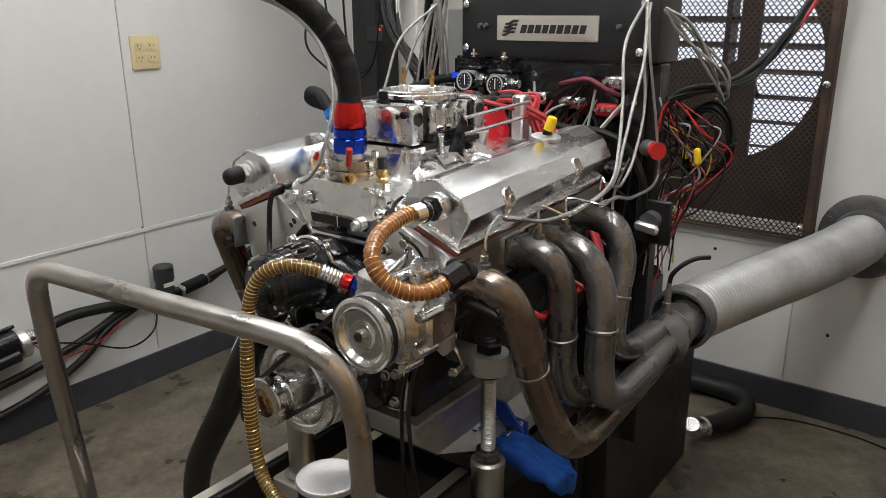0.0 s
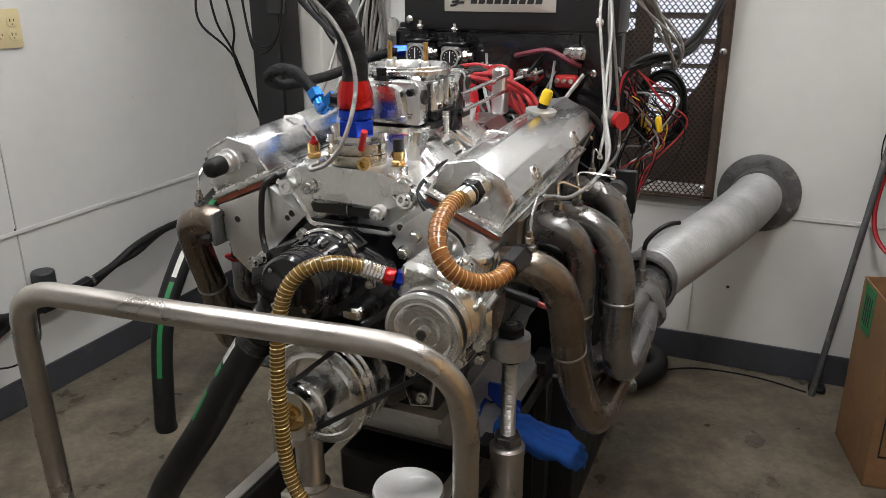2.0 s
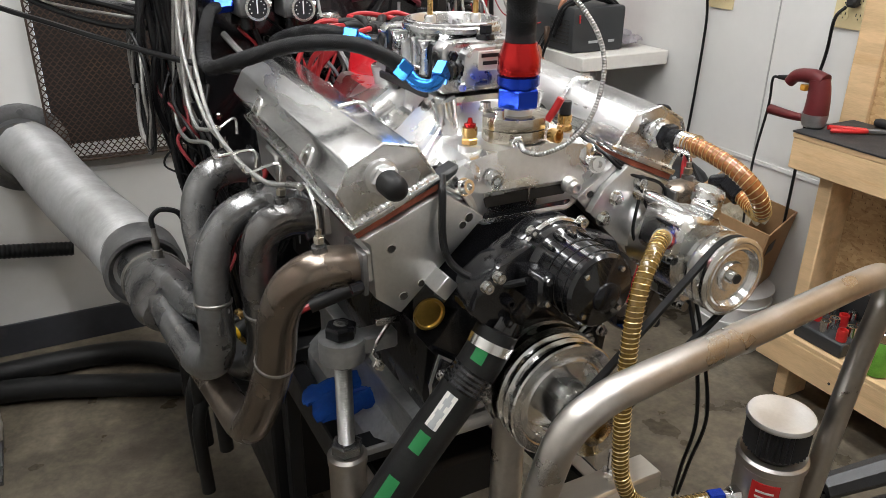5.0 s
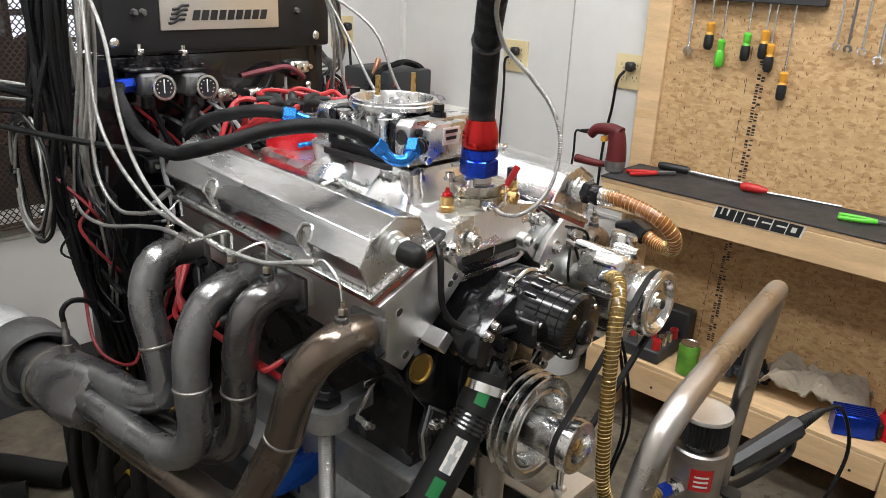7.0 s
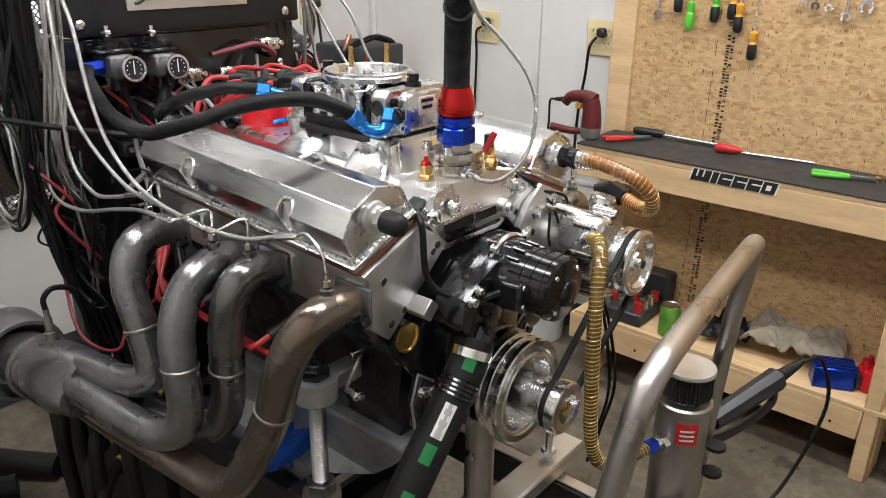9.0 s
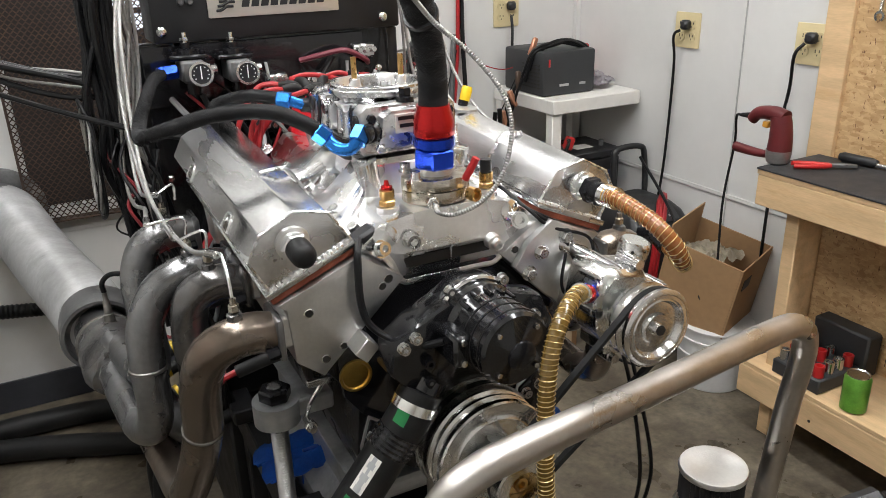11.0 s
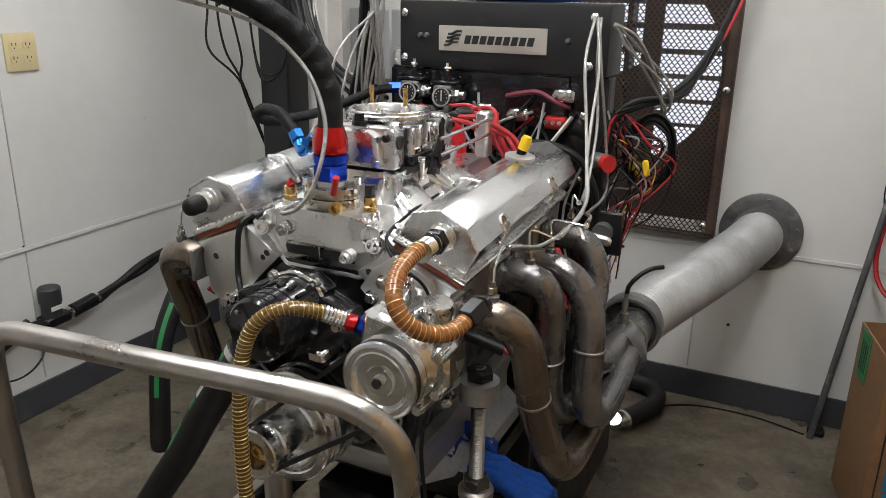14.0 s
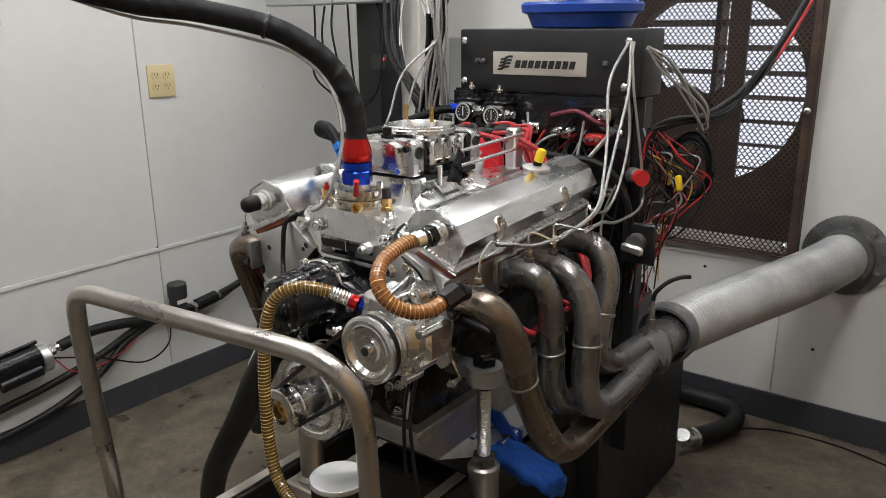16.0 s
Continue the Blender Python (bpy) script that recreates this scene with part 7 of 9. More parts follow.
for x, z, mm in ((0.14, 1.045, PLASTR), (0.155, 1.1, CHROME), (-0.02, 1.06, CHROME), (0.06, 1.055, CHROME), (-0.05, 0.98, PLASTK), (-0.15, 0.95, PLASTK), (-0.1, 0.9, BRASS), (0.17, 0.93, PLASTK)):
    t = thing("panel_connector", "small terminal block with leads on the dyno panel", "terminal", (x, 0.69, z), "panel terminals")
    b = B()
    box(b, (x - 0.022, 0.675, z - 0.014), (x + 0.022, 0.7, z + 0.012), 0.004)
    part("base", b, mm, t)
    for k in range(3):
        b = B()
        hexa(b, (x - 0.014 + 0.014 * k, 0.675, z), (x - 0.014 + 0.014 * k, 0.662, z + 0.002), 0.0055)
        part("terminal_nut", b, CHROME, t)
t = thing("battery_switch", "black switch plate with a large silver lever", "switch", (0.26, 0.67, 0.83))
b = B()
box(b, (0.225, 0.66, 0.79), (0.3, 0.668, 0.88), 0.004)
part("plate", b, BLACKM, t)
b = B()
rod(b, (0.262, 0.66, 0.84), (0.262, 0.64, 0.838), 0.02, 24)
part("hub", b, FLANGE, t)
b = B()
box(b, (0.235, 0.63, 0.818), (0.285, 0.642, 0.838), 0.005, Matrix.Rotation(radians(8), 3, "Y"))
part("lever", b, ALUM, t, "silver lever")

# ---- cloth and jack below the engine ----
def cloth(name, label, c, size, seed, material, turn=0.0, h=0.03):
    r2 = random.Random(seed)
    b = B()
    nx, ny = 44, 28
    grid = []
    off = r2.uniform(0, 50)
    for i in range(nx):
        row = []
        for j in range(ny):
            u, v = i / (nx - 1) - 0.5, j / (ny - 1) - 0.5
            edge = 1 - max(abs(u), abs(v)) ** 3 * 6
            z = h * max(0.05, edge) * (0.7 + 0.9 * noise.noise(V(u * 4 + off, v * 4, 1))) + 0.5 * h * abs(noise.noise(V(u * 9 + off + 2 * v, v * 7 - u * 3, 3))) + 0.16 * h * noise.noise(V(u * 24 + off, v * 20, 6)) + h * 0.35
            q = V(u * size[0] + 0.02 * noise.noise(V(u * 3, v * 3 + off, 5)), v * size[1] + 0.02 * noise.noise(V(u * 3 + off, v * 3, 8)), max(0.001, z))
            row.append(b.verts.new(Matrix.Rotation(turn, 3, "Z") @ q + Vector(c)))
        grid.append(row)
    for i in range(nx - 1):
        for j in range(ny - 1):
            b.faces.new((grid[i][j], grid[i + 1][j], grid[i + 1][j + 1], grid[i][j + 1]))
    bmesh.ops.solidify(b, geom=b.faces[:], thickness=0.003)
    return solo(name, b, material, label, "cloth", sharp=80)


b = B()
for k, (x1, y1, r1) in enumerate(((0.315, 0.232, 0.011), (0.318, 0.252, 0.0125), (0.308, 0.272, 0.0125), (0.285, 0.293, 0.012))):
    y0 = 0.272 + 0.012 * k
    tube(b, [(0.15, y0, 0.474), (0.19, y0 - 0.004, 0.481 + 0.004 * (k % 2)), (0.235, (y0 + y1) / 2, 0.479), (0.275, y1 + 0.008, 0.483 - 0.003 * k), (x1, y1, 0.474)], (0.02, r1), seg=12, n=6, step=0.006, wave=0.04)
for v in b.verts:
    v.co += 0.006 * V(noise.noise(v.co * 45), noise.noise(v.co * 45 + V(7, 0, 0)), noise.noise(v.co * 45 + V(0, 7, 0)))
solo("blue_glove", b, BLUEC, "crumpled blue work glove lying on the stand", "glove", sharp=80)
cloth("blue_cloth", "crumpled blue cloth draped under the engine", (-0.04, 0.305, 0.497), (0.34, 0.1), 5, BLUEC, -0.05, 0.03)
t = thing("blue_bracket", "blue painted steel jack arm under the engine", "bracket", (0.08, 0.34, 0.466))
b = B()
prism(b, [(-0.02, 0.0), (0.02, 0.0), (0.02, 0.034), (0.015, 0.034), (0.015, 0.005), (-0.015, 0.005), (-0.015, 0.034), (-0.02, 0.034)], -0.13, 0.13, "y", 0.0012)
part("arm", b, BLUEP, t, "blue channel arm", m=Matrix.Translation((0.04, 0.352, 0.4665)) @ Matrix.Rotation(radians(82), 4, "Z"))
b = B()
prism(b, [(0.1, 0.467), (0.185, 0.467), (0.178, 0.5), (0.14, 0.545), (0.118, 0.545), (0.1, 0.51)], 0.317, 0.325, "y", 0.0015)
pl = part("cheek_plate", b, BLUEP, t, "blue cheek plate")
b = B()
lathe(b, (0.158, 0.3165, 0.492), (0, -1, 0), [(0, 0.013), (0.001, 0.013), (0.001, 0.009)], 20)
part("bore", b, SLOT, pl)
b = B()
rod(b, (0.158, 0.29, 0.492), (0.158, 0.36, 0.492), 0.008)
part("pin", b, CHROME, t)
b = B()
prism(b, [(-0.152, 0.467), (-0.1, 0.467), (-0.11, 0.53), (-0.145, 0.53)], 0.3, 0.308, "y", 0.0015)
part("foot", b, BLUEP, t)

# water fittings low beside the absorber
for k, (y, z, l) in enumerate(((0.5, 0.53, 0.1), (0.57, 0.5, 0.12), (0.64, 0.55, 0.1), (0.6, 0.44, 0.14), (0.7, 0.48, 0.12), (0.53, 0.41, 0.13))):
    t = thing("water_fitting", "black hose tail with brass nut and yellow band", "fitting", (-0.2, y, z), "water fittings")
    d = V(-1, -0.35 + 0.12 * (k % 3), -0.25)
    d.normalize()
    p = V(-0.2, y + 0.08, z + 0.03)
    b = B()
    tube(b, [p, p + d * l * 0.5, p + d * l + V(0, 0, -0.01), p + d * (l + 0.03) + V(0, -0.02, -0.05), p + d * (l + 0.03) + V(0, -0.03, -0.2)], 0.013, seg=12, n=6)
    part("hose_tail", b, RUBBER, t)
    b = B()
    hexa(b, p + d * l * 0.3, p + d * (l * 0.3 + 0.014), 0.019)
    part("brass_nut", b, BRASS, t, "brass nut")
    b = B()
    lathe(b, p + d * l * 0.75, d, [(0, 0.0132), (0, 0.0145), (0.007, 0.0145), (0.007, 0.0132)], 16)
    part("yellow_band", b, PLASTY, t, "yellow band")

# dense black wiring down the outer side of the tower
wr = random.Random(23)


def near(x, y, z, a):
    return V(x + wr.uniform(-a, a), y + wr.uniform(-a, a), z + wr.uniform(-a, a))


for k in range(9):
    cable([near(-0.3, 0.72, 1.36, 0.02), near(-0.312, 0.7, 1.22, 0.018), near(-0.325, 0.7, 1.06, 0.025), near(-0.315, 0.7, 0.92, 0.03), near(-0.29, 0.69, 0.78, 0.02), near(-0.265, 0.68, 0.62, 0.015)], wr.choice((0.0045, 0.006, 0.0075)), LOOM, "black loom cable strapped down the tower side", "loom cables", step=0.005, wave=0.04)
for k in range(14):
    y1 = wr.uniform(0.6, 0.72)
    cable([near(-0.29, 0.69, 1.1 - 0.02 * k, 0.02), near(-0.31, y1 + 0.02, 1.02 - 0.02 * k, 0.035), near(-0.29, y1 - 0.03, 0.93 - 0.018 * k, 0.035), near(-0.26, y1, 0.86 - 0.015 * k, 0.03), near(-0.22, 0.69, 0.84 - 0.012 * k, 0.02)], wr.choice((0.002, 0.003, 0.0038)), wr.choice((CABLE, CABLE, CABLE, CABLE, LOOM, DREDW)), "thin wire looping on the tower side", "sensor wires", "sensor_wire", seg=6)
for k in range(10):   # wires behind the regulators
    x0 = -0.2 + 0.033 * k
    cable([near(x0, 0.69, 1.04, 0.012), near(x0 + 0.02, 0.65, 1.0, 0.02), near(x0 + 0.05, 0.64, 0.95, 0.025), near(x0 + 0.03, 0.67, 0.9, 0.02)], wr.choice((0.003, 0.004, 0.0055)), wr.choice((CABLE, LOOM, COL[6])), "wire looping before the dyno panel", "panel wires", "panel_wire", seg=6)

# ---- outside the fan opening ----
SKYM = bpy.data.materials.new("bright_overcast_backdrop")
SKYM.use_nodes = True
sn = SKYM.node_tree
em = sn.nodes.new("ShaderNodeEmission")
em.inputs[0].default_value, em.inputs[1].default_value = (0.82, 0.88, 1.0, 1), 1.2
sn.links.new(em.outputs[0], sn.nodes["Material Output"].inputs[0])
bm = B()
box(bm, (-3.5, 5.0, -0.5), (3.5, 5.02, 4.5))
solo("backdrop", bm, SKYM, "bright hazy daylight outside the fan opening", "backdrop", kind="structure")
bm = B()
box(bm, (-6, YB + 0.3, -0.6), (6, 8, -0.5))
solo("ground", bm, FLOOR, "bare ground outside the test cell", "ground", kind="structure")

# ---- steel post and column at the back left ----
t = thing("steel_post", "black square steel post on a bolted base plate", "post", (-0.86, 1.125, FZ))
b = B()
box(b, (-0.915, 1.07, FZ + 0.012), (-0.81, 1.175, ZC), 0.006)
part("shaft", b, BLACKM, t)
b = B()
box(b, (-0.985, 1.02, FZ), (-0.745, 1.26, FZ + 0.012), 0.002)
bp = part("base_plate", b, STEEL, t, "dark steel base plate")
for dx in (-0.1, 0.1):
    for dy in (-0.1, 0.1):
        b = B()
        hexa(b, (-0.865 + dx, 1.14 + dy, FZ + 0.0125), (-0.865 + dx, 1.14 + dy, FZ + 0.024), 0.01)
        part("anchor_bolt", b, STEEL, t)
b = B()
box(b, (-0.84, 1.055, 1.145), (-0.775, 1.0695, 1.195), 0.003)
rl = part("relay_module", b, PLASTK, t, "black relay module with red lamp")
b = B()
box(b, (-0.79, 1.0535, 1.178), (-0.783, 1.0548, 1.186))
part("red_lamp", b, LED, t, "glowing red lamp")
b = B()
box(b, (-0.808, 1.08, 0.36), (-0.77, 1.14, 0.42), 0.004)
part("valve_block", b, FLANGE, t)
b = B()
box(b, (-0.765, 1.09, 0.375), (-0.725, 1.125, 0.4), 0.004)
part("valve_handle", b, CHROME, t)
b = B()
box(b, (-0.835, 1.185, FZ), (-0.745, 1.275, ZC), 0.006)
solo("white_column", b, WHITEP, "white painted square column behind the black post", "column")
b = B()
box(b, (-0.915, YB - 0.07, 1.0), (-0.745, YB - 0.0005, 1.24), 0.006)
gb = solo("junction_box", b, GREYB, "grey steel electrical junction box on the wall", "electrical box")
t = thing("control_box", "beige steel control box high on the post", "electrical box", (-1.02, 1.07, 1.35))
b = B()
box(b, (-1.27, 1.0, 1.35), (-0.95, 1.069, 1.62), 0.004)
part("left_half", b, GREYB, t)
b = B()
box(b, (-0.947, 1.0, 1.352), (-0.76, 1.069, 1.62), 0.004)
part("right_half", b, GREYB, t)
t = thing("wall_gauge", "small round gauge on a black bracket", "gauge", (-0.7, YB, 1.07))
b = B()
box(b, (-0.7, YB - 0.04, 1.05), (-0.63, YB - 0.002, 1.1), 0.004)
part("bracket", b, PLASTK, t)
b = B()
lathe(b, (-0.715, YB - 0.04, 1.085), (0, -1, 0), [(-0.03, 0.02), (0, 0.03), (0.014, 0.031), (0.014, 0.026), (0.011, 0.025)], 24)
part("gauge_case", b, CHROME, t)
for k in range(7):
    m0 = CABLE if k < 5 else SHEATH
    cable([jit((-0.8 + 0.012 * k, 1.05, 1.7), 0.02), jit((-0.72 + 0.012 * k, 1.0, 1.45), 0.015), jit((-0.62, 0.92, 1.24), 0.018), jit((-0.5, 0.84, 1.13), 0.018), jit((-0.36, 0.74, 1.08), 0.02), jit((-0.27, 0.7, 1.07), 0.015)], 0.0055 if k < 5 else 0.003, m0, "cable sagging from the post to the dyno tower", "overhead cables")
for k in range(4):
    cable([jit((-0.62 + 0.01 * k, 0.95, 1.7), 0.01), jit((-0.5 + 0.008 * k, 0.85, 1.45), 0.008), jit((-0.36, 0.75, 1.27), 0.012), jit((-0.29, 0.7, 1.2), 0.012), jit((-0.27, 0.69, 1.05), 0.012)], 0.0022, SHEATH, "pale instrument cable dropping to the tower", "overhead cables")
for k in range(3):
    x = -1.05 + 0.045 * k
    cable([jit((x, 1.02, 1.352), 0.006), jit((x + 0.01, 1.0, 1.25), 0.015), jit((x + 0.03, 1.0, 1.12), 0.02), jit((-0.94, 1.03, 1.02), 0.02), (-0.917, 1.1, 0.8)], 0.0035, CABLE, "thin black cable hanging below the control box", "control leads")
for k in range(2):
    cable([(-0.92, 1.04, 1.35), (-0.9, 1.03, 1.15), (-0.86, 1.02, 1.06 - 0.02 * k), (-0.78, 1.02, 1.1), (-0.75, 1.03, 1.35)], 0.0035, CABLE, "thin black cable looped before the post", "control leads")
hose("wall_loom", "black bundle of cables strapped along the back wall", [(-1.44, 1.61, 0.34), (-1.25, 1.61, 0.36), (-1.05, 1.61, 0.37), (-0.9, 1.61, 0.37), (-0.75, 1.61, 0.36), (-0.5, 1.6, 0.33)], 0.02, LOOM, step=0.006, wave=0.06, cat="cable")
hose("floor_hose", "thick black rubber hose lying along the floor", [(-1.44, 1.55, FZ + 0.035), (-1.1, 1.52, FZ + 0.035), (-0.8, 1.48, FZ + 0.035), (-0.4, 1.44, FZ + 0.035), (-0.2, 1.2, FZ + 0.035)], 0.032, RUBBER, "floor hoses")
hose("floor_hose", "thick black rubber hose lying along the floor", [(-1.42, 1.42, FZ + 0.035), (-1.1, 1.4, FZ + 0.035), (-0.7, 1.37, FZ + 0.035), (-0.3, 1.2, FZ + 0.035)], 0.032, RUBBER, "floor hoses")
t = thing("arched_hose", "thick black rubber hose with green stripe arching beside the post", "hose", (-0.96, 1.25, 0.66))
b = B()
ap = tube(b, [(-0.85, 1.3, 0.69), (-0.962, 1.25, 0.672), (-1.008, 1.1, 0.648), (-1.003, 0.9, 0.582), (-0.998, 0.75, 0.446), (-0.988, 0.65, 0.297), (-0.971, 0.6, 0.06), (-0.97, 0.6, FZ)], 0.03, seg=20, n=12)
part("hose_body", b, RUBBER, t)
stripe(t, ap, 34, 44, 0.03, (0.5, -0.9, 0.1), 0.22, GREENL, "green_stripe", "green stripe")
stripe(t, ap, 45, 50, 0.03, (0.5, -0.9, 0.1), 0.22, PAPER, "printed_label", "pale label")
stripe(t, ap, 51, 66, 0.03, (0.5, -0.9, 0.1), 0.22, GREENL, "green_stripe", "green stripe")

# drain hose on the floor behind the right header
t = thing("drain_hose", "black rubber drain hose curling on the floor", "hose", (0.2, 1.3, FZ))
b = B()
tube(b, [(0.215, 1.31, 0.05), (0.25, 1.37, 0.05), (0.285, 1.48, 0.045), (0.25, 1.58, 0.045), (0.14, 1.6, 0.045), (0.02, 1.56, 0.06), (-0.08, 1.45, 0.1)], 0.03, seg=18, n=10)
part("hose_body", b, RUBBER, t)
b = B()
tube(b, [(0.205, 1.24, 0.09), (0.2, 1.27, 0.055), (0.215, 1.31, 0.05)], 0.022, seg=14, n=6)
lathe(b, (0.214, 1.305, 0.05), (0.4, 1, 0), [(0, 0.03), (0, 0.0325), (0.012, 0.0325), (0.012, 0.03)], 20)
part("elbow", b, CHROME, t, "bright elbow with clamp")
cable([(0.26, 1.5, FZ + 0.003), (0.4, 1.58, FZ + 0.003), (0.58, 1.59, FZ + 0.003), (0.73, 1.55, FZ + 0.003)], 0.003, CABLE, "thin cable lying on the floor", "floor cables")

# ---- things along the side wall ----
t = thing("wall_pump", "small black cylindrical pump on the wall with hoses", "pump", (XL, 0.64, 0.3))
b = B()
lathe(b, (-1.42, 0.638, 0.325), (0, 0, 1), [(0, 0.03), (0.045, 0.03), (0.046, 0.0335), (0.09, 0.0335), (0.094, 0.03), (0.094, 0.02)], 28)
part("pump_can", b, PLASTG, t)
b = B()
box(b, (-1.452, 0.6, 0.295), (-1.395, 0.69, 0.327), 0.006)
part("pump_base", b, ANOD, t)
b = B()
hexa(b, (-1.42, 0.69, 0.312), (-1.42, 0.71, 0.314), 0.018)
part("hose_end", b, CHROME, t)
b = B()
hexa(b, (-1.42, 0.795, 0.324), (-1.42, 0.812, 0.327), 0.017)
part("hose_end", b, CHROME, t)
b = B()
rod(b, (-1.42, 0.71, 0.314), (-1.42, 0.795, 0.324), 0.0225, 24)
part("sleeve", b, ANOD, t)
b = B()
prism(b, [(0.612, 0.352), (0.66, 0.352), (0.66, 0.366), (0.612, 0.366)], -1.3865, -1.3855, "x")
part("label_strip", b, PAPER, t)
for k in range(2):
    hose("wall_hose", "black hose running along the side wall", [(-1.42, 0.81, 0.327 - 0.012 * k), (-1.42, 0.9, 0.345), (-1.41, 1.0, 0.385 - 0.02 * k), (-1.42, 1.15, 0.4), (-1.43, 1.35, 0.39), (-1.43, 1.6, 0.37)], 0.013, RUBBER, "wall hoses")
t = thing("fuel_pump", "black and silver electric fuel pump on the wall", "fuel pump", (XL, 0.1, 0.28))
for nm, y0, y1, r, mm in (("silver_end", -0.06, -0.02, 0.043, ALUM), ("black_case", -0.019, 0.13, 0.042, ANOD), ("silver_end", 0.131, 0.16, 0.043, ALUM)):
    b = B()
    lathe(b, (-1.405, y0, 0.315), (0, 1, 0.1), [(0, r - 0.003), (0.003, r), (y1 - y0 - 0.003, r), (y1 - y0, r - 0.003)], 28)
    part(nm, b, mm, t)
b = B()
rod(b, (-1.372, 0.0, 0.285), (-1.372, 0.12, 0.298), 0.019, 20)
part("side_motor", b, ANOD, t)
b = B()
rod(b, (-1.4, -0.02, 0.362), (-1.4, 0.13, 0.377), 0.006)
part("top_bar", b, ANOD, t)
b = B()
hexa(b, (-1.41, 0.161, 0.33), (-1.41, 0.185, 0.333), 0.018)
rod(b, (-1.41, 0.185, 0.333), (-1.41, 0.2, 0.334), 0.012)
part("outlet_nut", b, CHROME, t)
hose("wall_hose", "black hose from the fuel pump to the wall pump", [(-1.41, 0.2, 0.334), (-1.41, 0.3, 0.35), (-1.41, 0.42, 0.34), (-1.42, 0.52, 0.315), (-1.42, 0.605, 0.31)], 0.0175, RUBBER, "wall hoses")
hose("wall_hose", "black hose sagging along the side wall", [(-1.43, -0.9, 0.16), (-1.43, -0.3, 0.17), (-1.42, 0.05, 0.2), (-1.415, 0.3, 0.25), (-1.42, 0.48, 0.31), (-1.43, 0.56, 0.33)], 0.012, RUBBER, "wall hoses")
hose("wall_hose", "black hose sagging along the side wall", [(-1.43, -0.9, 0.1), (-1.42, -0.2, 0.1), (-1.41, 0.1, 0.125), (-1.41, 0.3, 0.19), (-1.415, 0.42, 0.27), (-1.43, 0.54, 0.305)], 0.012, RUBBER, "wall hoses")
hose("wall_hose", "black hose from the fuel pump inlet along the wall", [(-1.405, -0.06, 0.31), (-1.41, -0.3, 0.28), (-1.42, -0.9, 0.26)], 0.0175, RUBBER, "wall hoses")
cable([(-1.39, 0.17, 0.31), (-1.38, 0.22, 0.25), (-1.39, 0.32, 0.235), (-1.4, 0.42, 0.26), (-1.42, 0.5, 0.3)], 0.002, REDW, "thin red wire hanging from the fuel pump", "wall wires")
cable([(-1.4, 0.17, 0.31), (-1.37, 0.3, 0.27), (-1.37, 0.45, 0.2), (-1.39, 0.56, 0.22), (-1.42, 0.6, 0.3)], 0.003, CABLE, "thin black wire hanging on the side wall", "wall wires")

# ---- right back corner: table, inverter, battery, box, charger ----
t = thing("small_table", "worn white painted wooden table with a lower shelf", "table", (1.2, 1.47, FZ))
b = B()
box(b, (1.02, 1.27, 0.765), (1.375, 1.635, 0.81), 0.003)
part("tabletop", b, WHITEP, t)
for x0, y0 in ((1.025, 1.28), (1.025, 1.59), (1.335, 1.59)):
    b = B()
    box(b, (x0, y0, FZ), (x0 + 0.038, y0 + 0.038, 0.7648), 0.003)
    part("leg", b, WHITEP, t)
b = B()
box(b, (1.0695, 1.285, 0.36), (1.333, 1.63, 0.405), 0.003)
part("lower_shelf", b, WHITEP, t)
t = thing("power_inverter", "dark grey power inverter with vents on the table", "inverter", (1.16, 1.43, 0.81))
b = B()
box(b, (1.03, 1.345, 0.8105), (1.24, 1.58, 0.953), 0.01, seg=2)
part("case", b, PLASTG, t)
for k in range(7):
    for j in range(6):
        b = B()
        box(b, (1.0285, 1.365 + 0.018 * j, 0.835 + k * 0.012), (1.0298, 1.377 + 0.018 * j, 0.84 + k * 0.012))
        part("vent_slot", b, SLOT, t)
b = B()
box(b, (1.05, 1.341, 0.905), (1.056, 1.3445, 0.93), 0.001)
part("rocker_switch", b, PLASTR, t)
for k, (x0, w) in enumerate(((1.095, 0.036), (1.175, 0.024))):
    b = B()
    box(b, (x0, 1.343, 0.84), (x0 + w, 1.3446, 0.848))
    part("print_bar", b, GREYB, t)
for k in range(6):
    cable([jit((1.005, 1.42, 0.86), 0.008), jit((1.03, 1.4, 0.945), 0.008), jit((1.1, 1.385, 0.975), 0.008), jit((1.17, 1.385, 0.974), 0.008), jit((1.235, 1.39, 0.94), 0.008), jit((1.258, 1.4, 0.86), 0.006)], 0.0055, CABLE, "black cable coiled over the inverter", "inverter cables")
for k in range(5):
    cable([jit((1.06, 1.4, 0.93), 0.012), jit((0.995, 1.43, 0.86), 0.012), jit((0.968, 1.45, 0.76), 0.012), jit((0.96, 1.46, 0.66), 0.012), jit((0.955, 1.47, 0.53), 0.01)], 0.005, CABLE, "black jumper cable hanging beside the table", "jumper cables")
COPPER = mat("copper_clamp", (0.5, 0.24, 0.15), 0.35, 0.6, vary=0.2, scale=40)
for k, c in enumerate(((0.975, 1.44, 0.8), (0.955, 1.46, 0.73), (0.99, 1.43, 0.86), (0.955, 1.47, 0.55), (1.04, 1.42, 0.965))):
    b = B()
    box(b, V(*c) - V(0.009, 0.008, 0.03), V(*c) + V(0.009, 0.008, 0.03), 0.004, Matrix.Rotation(radians(-25 + 12 * k), 3, "Y"))
    solo("cable_clamp", b, COPPER if k != 2 else RUST, "coppery jumper cable clamp hanging by the table", "clamp", "jumper clamps")
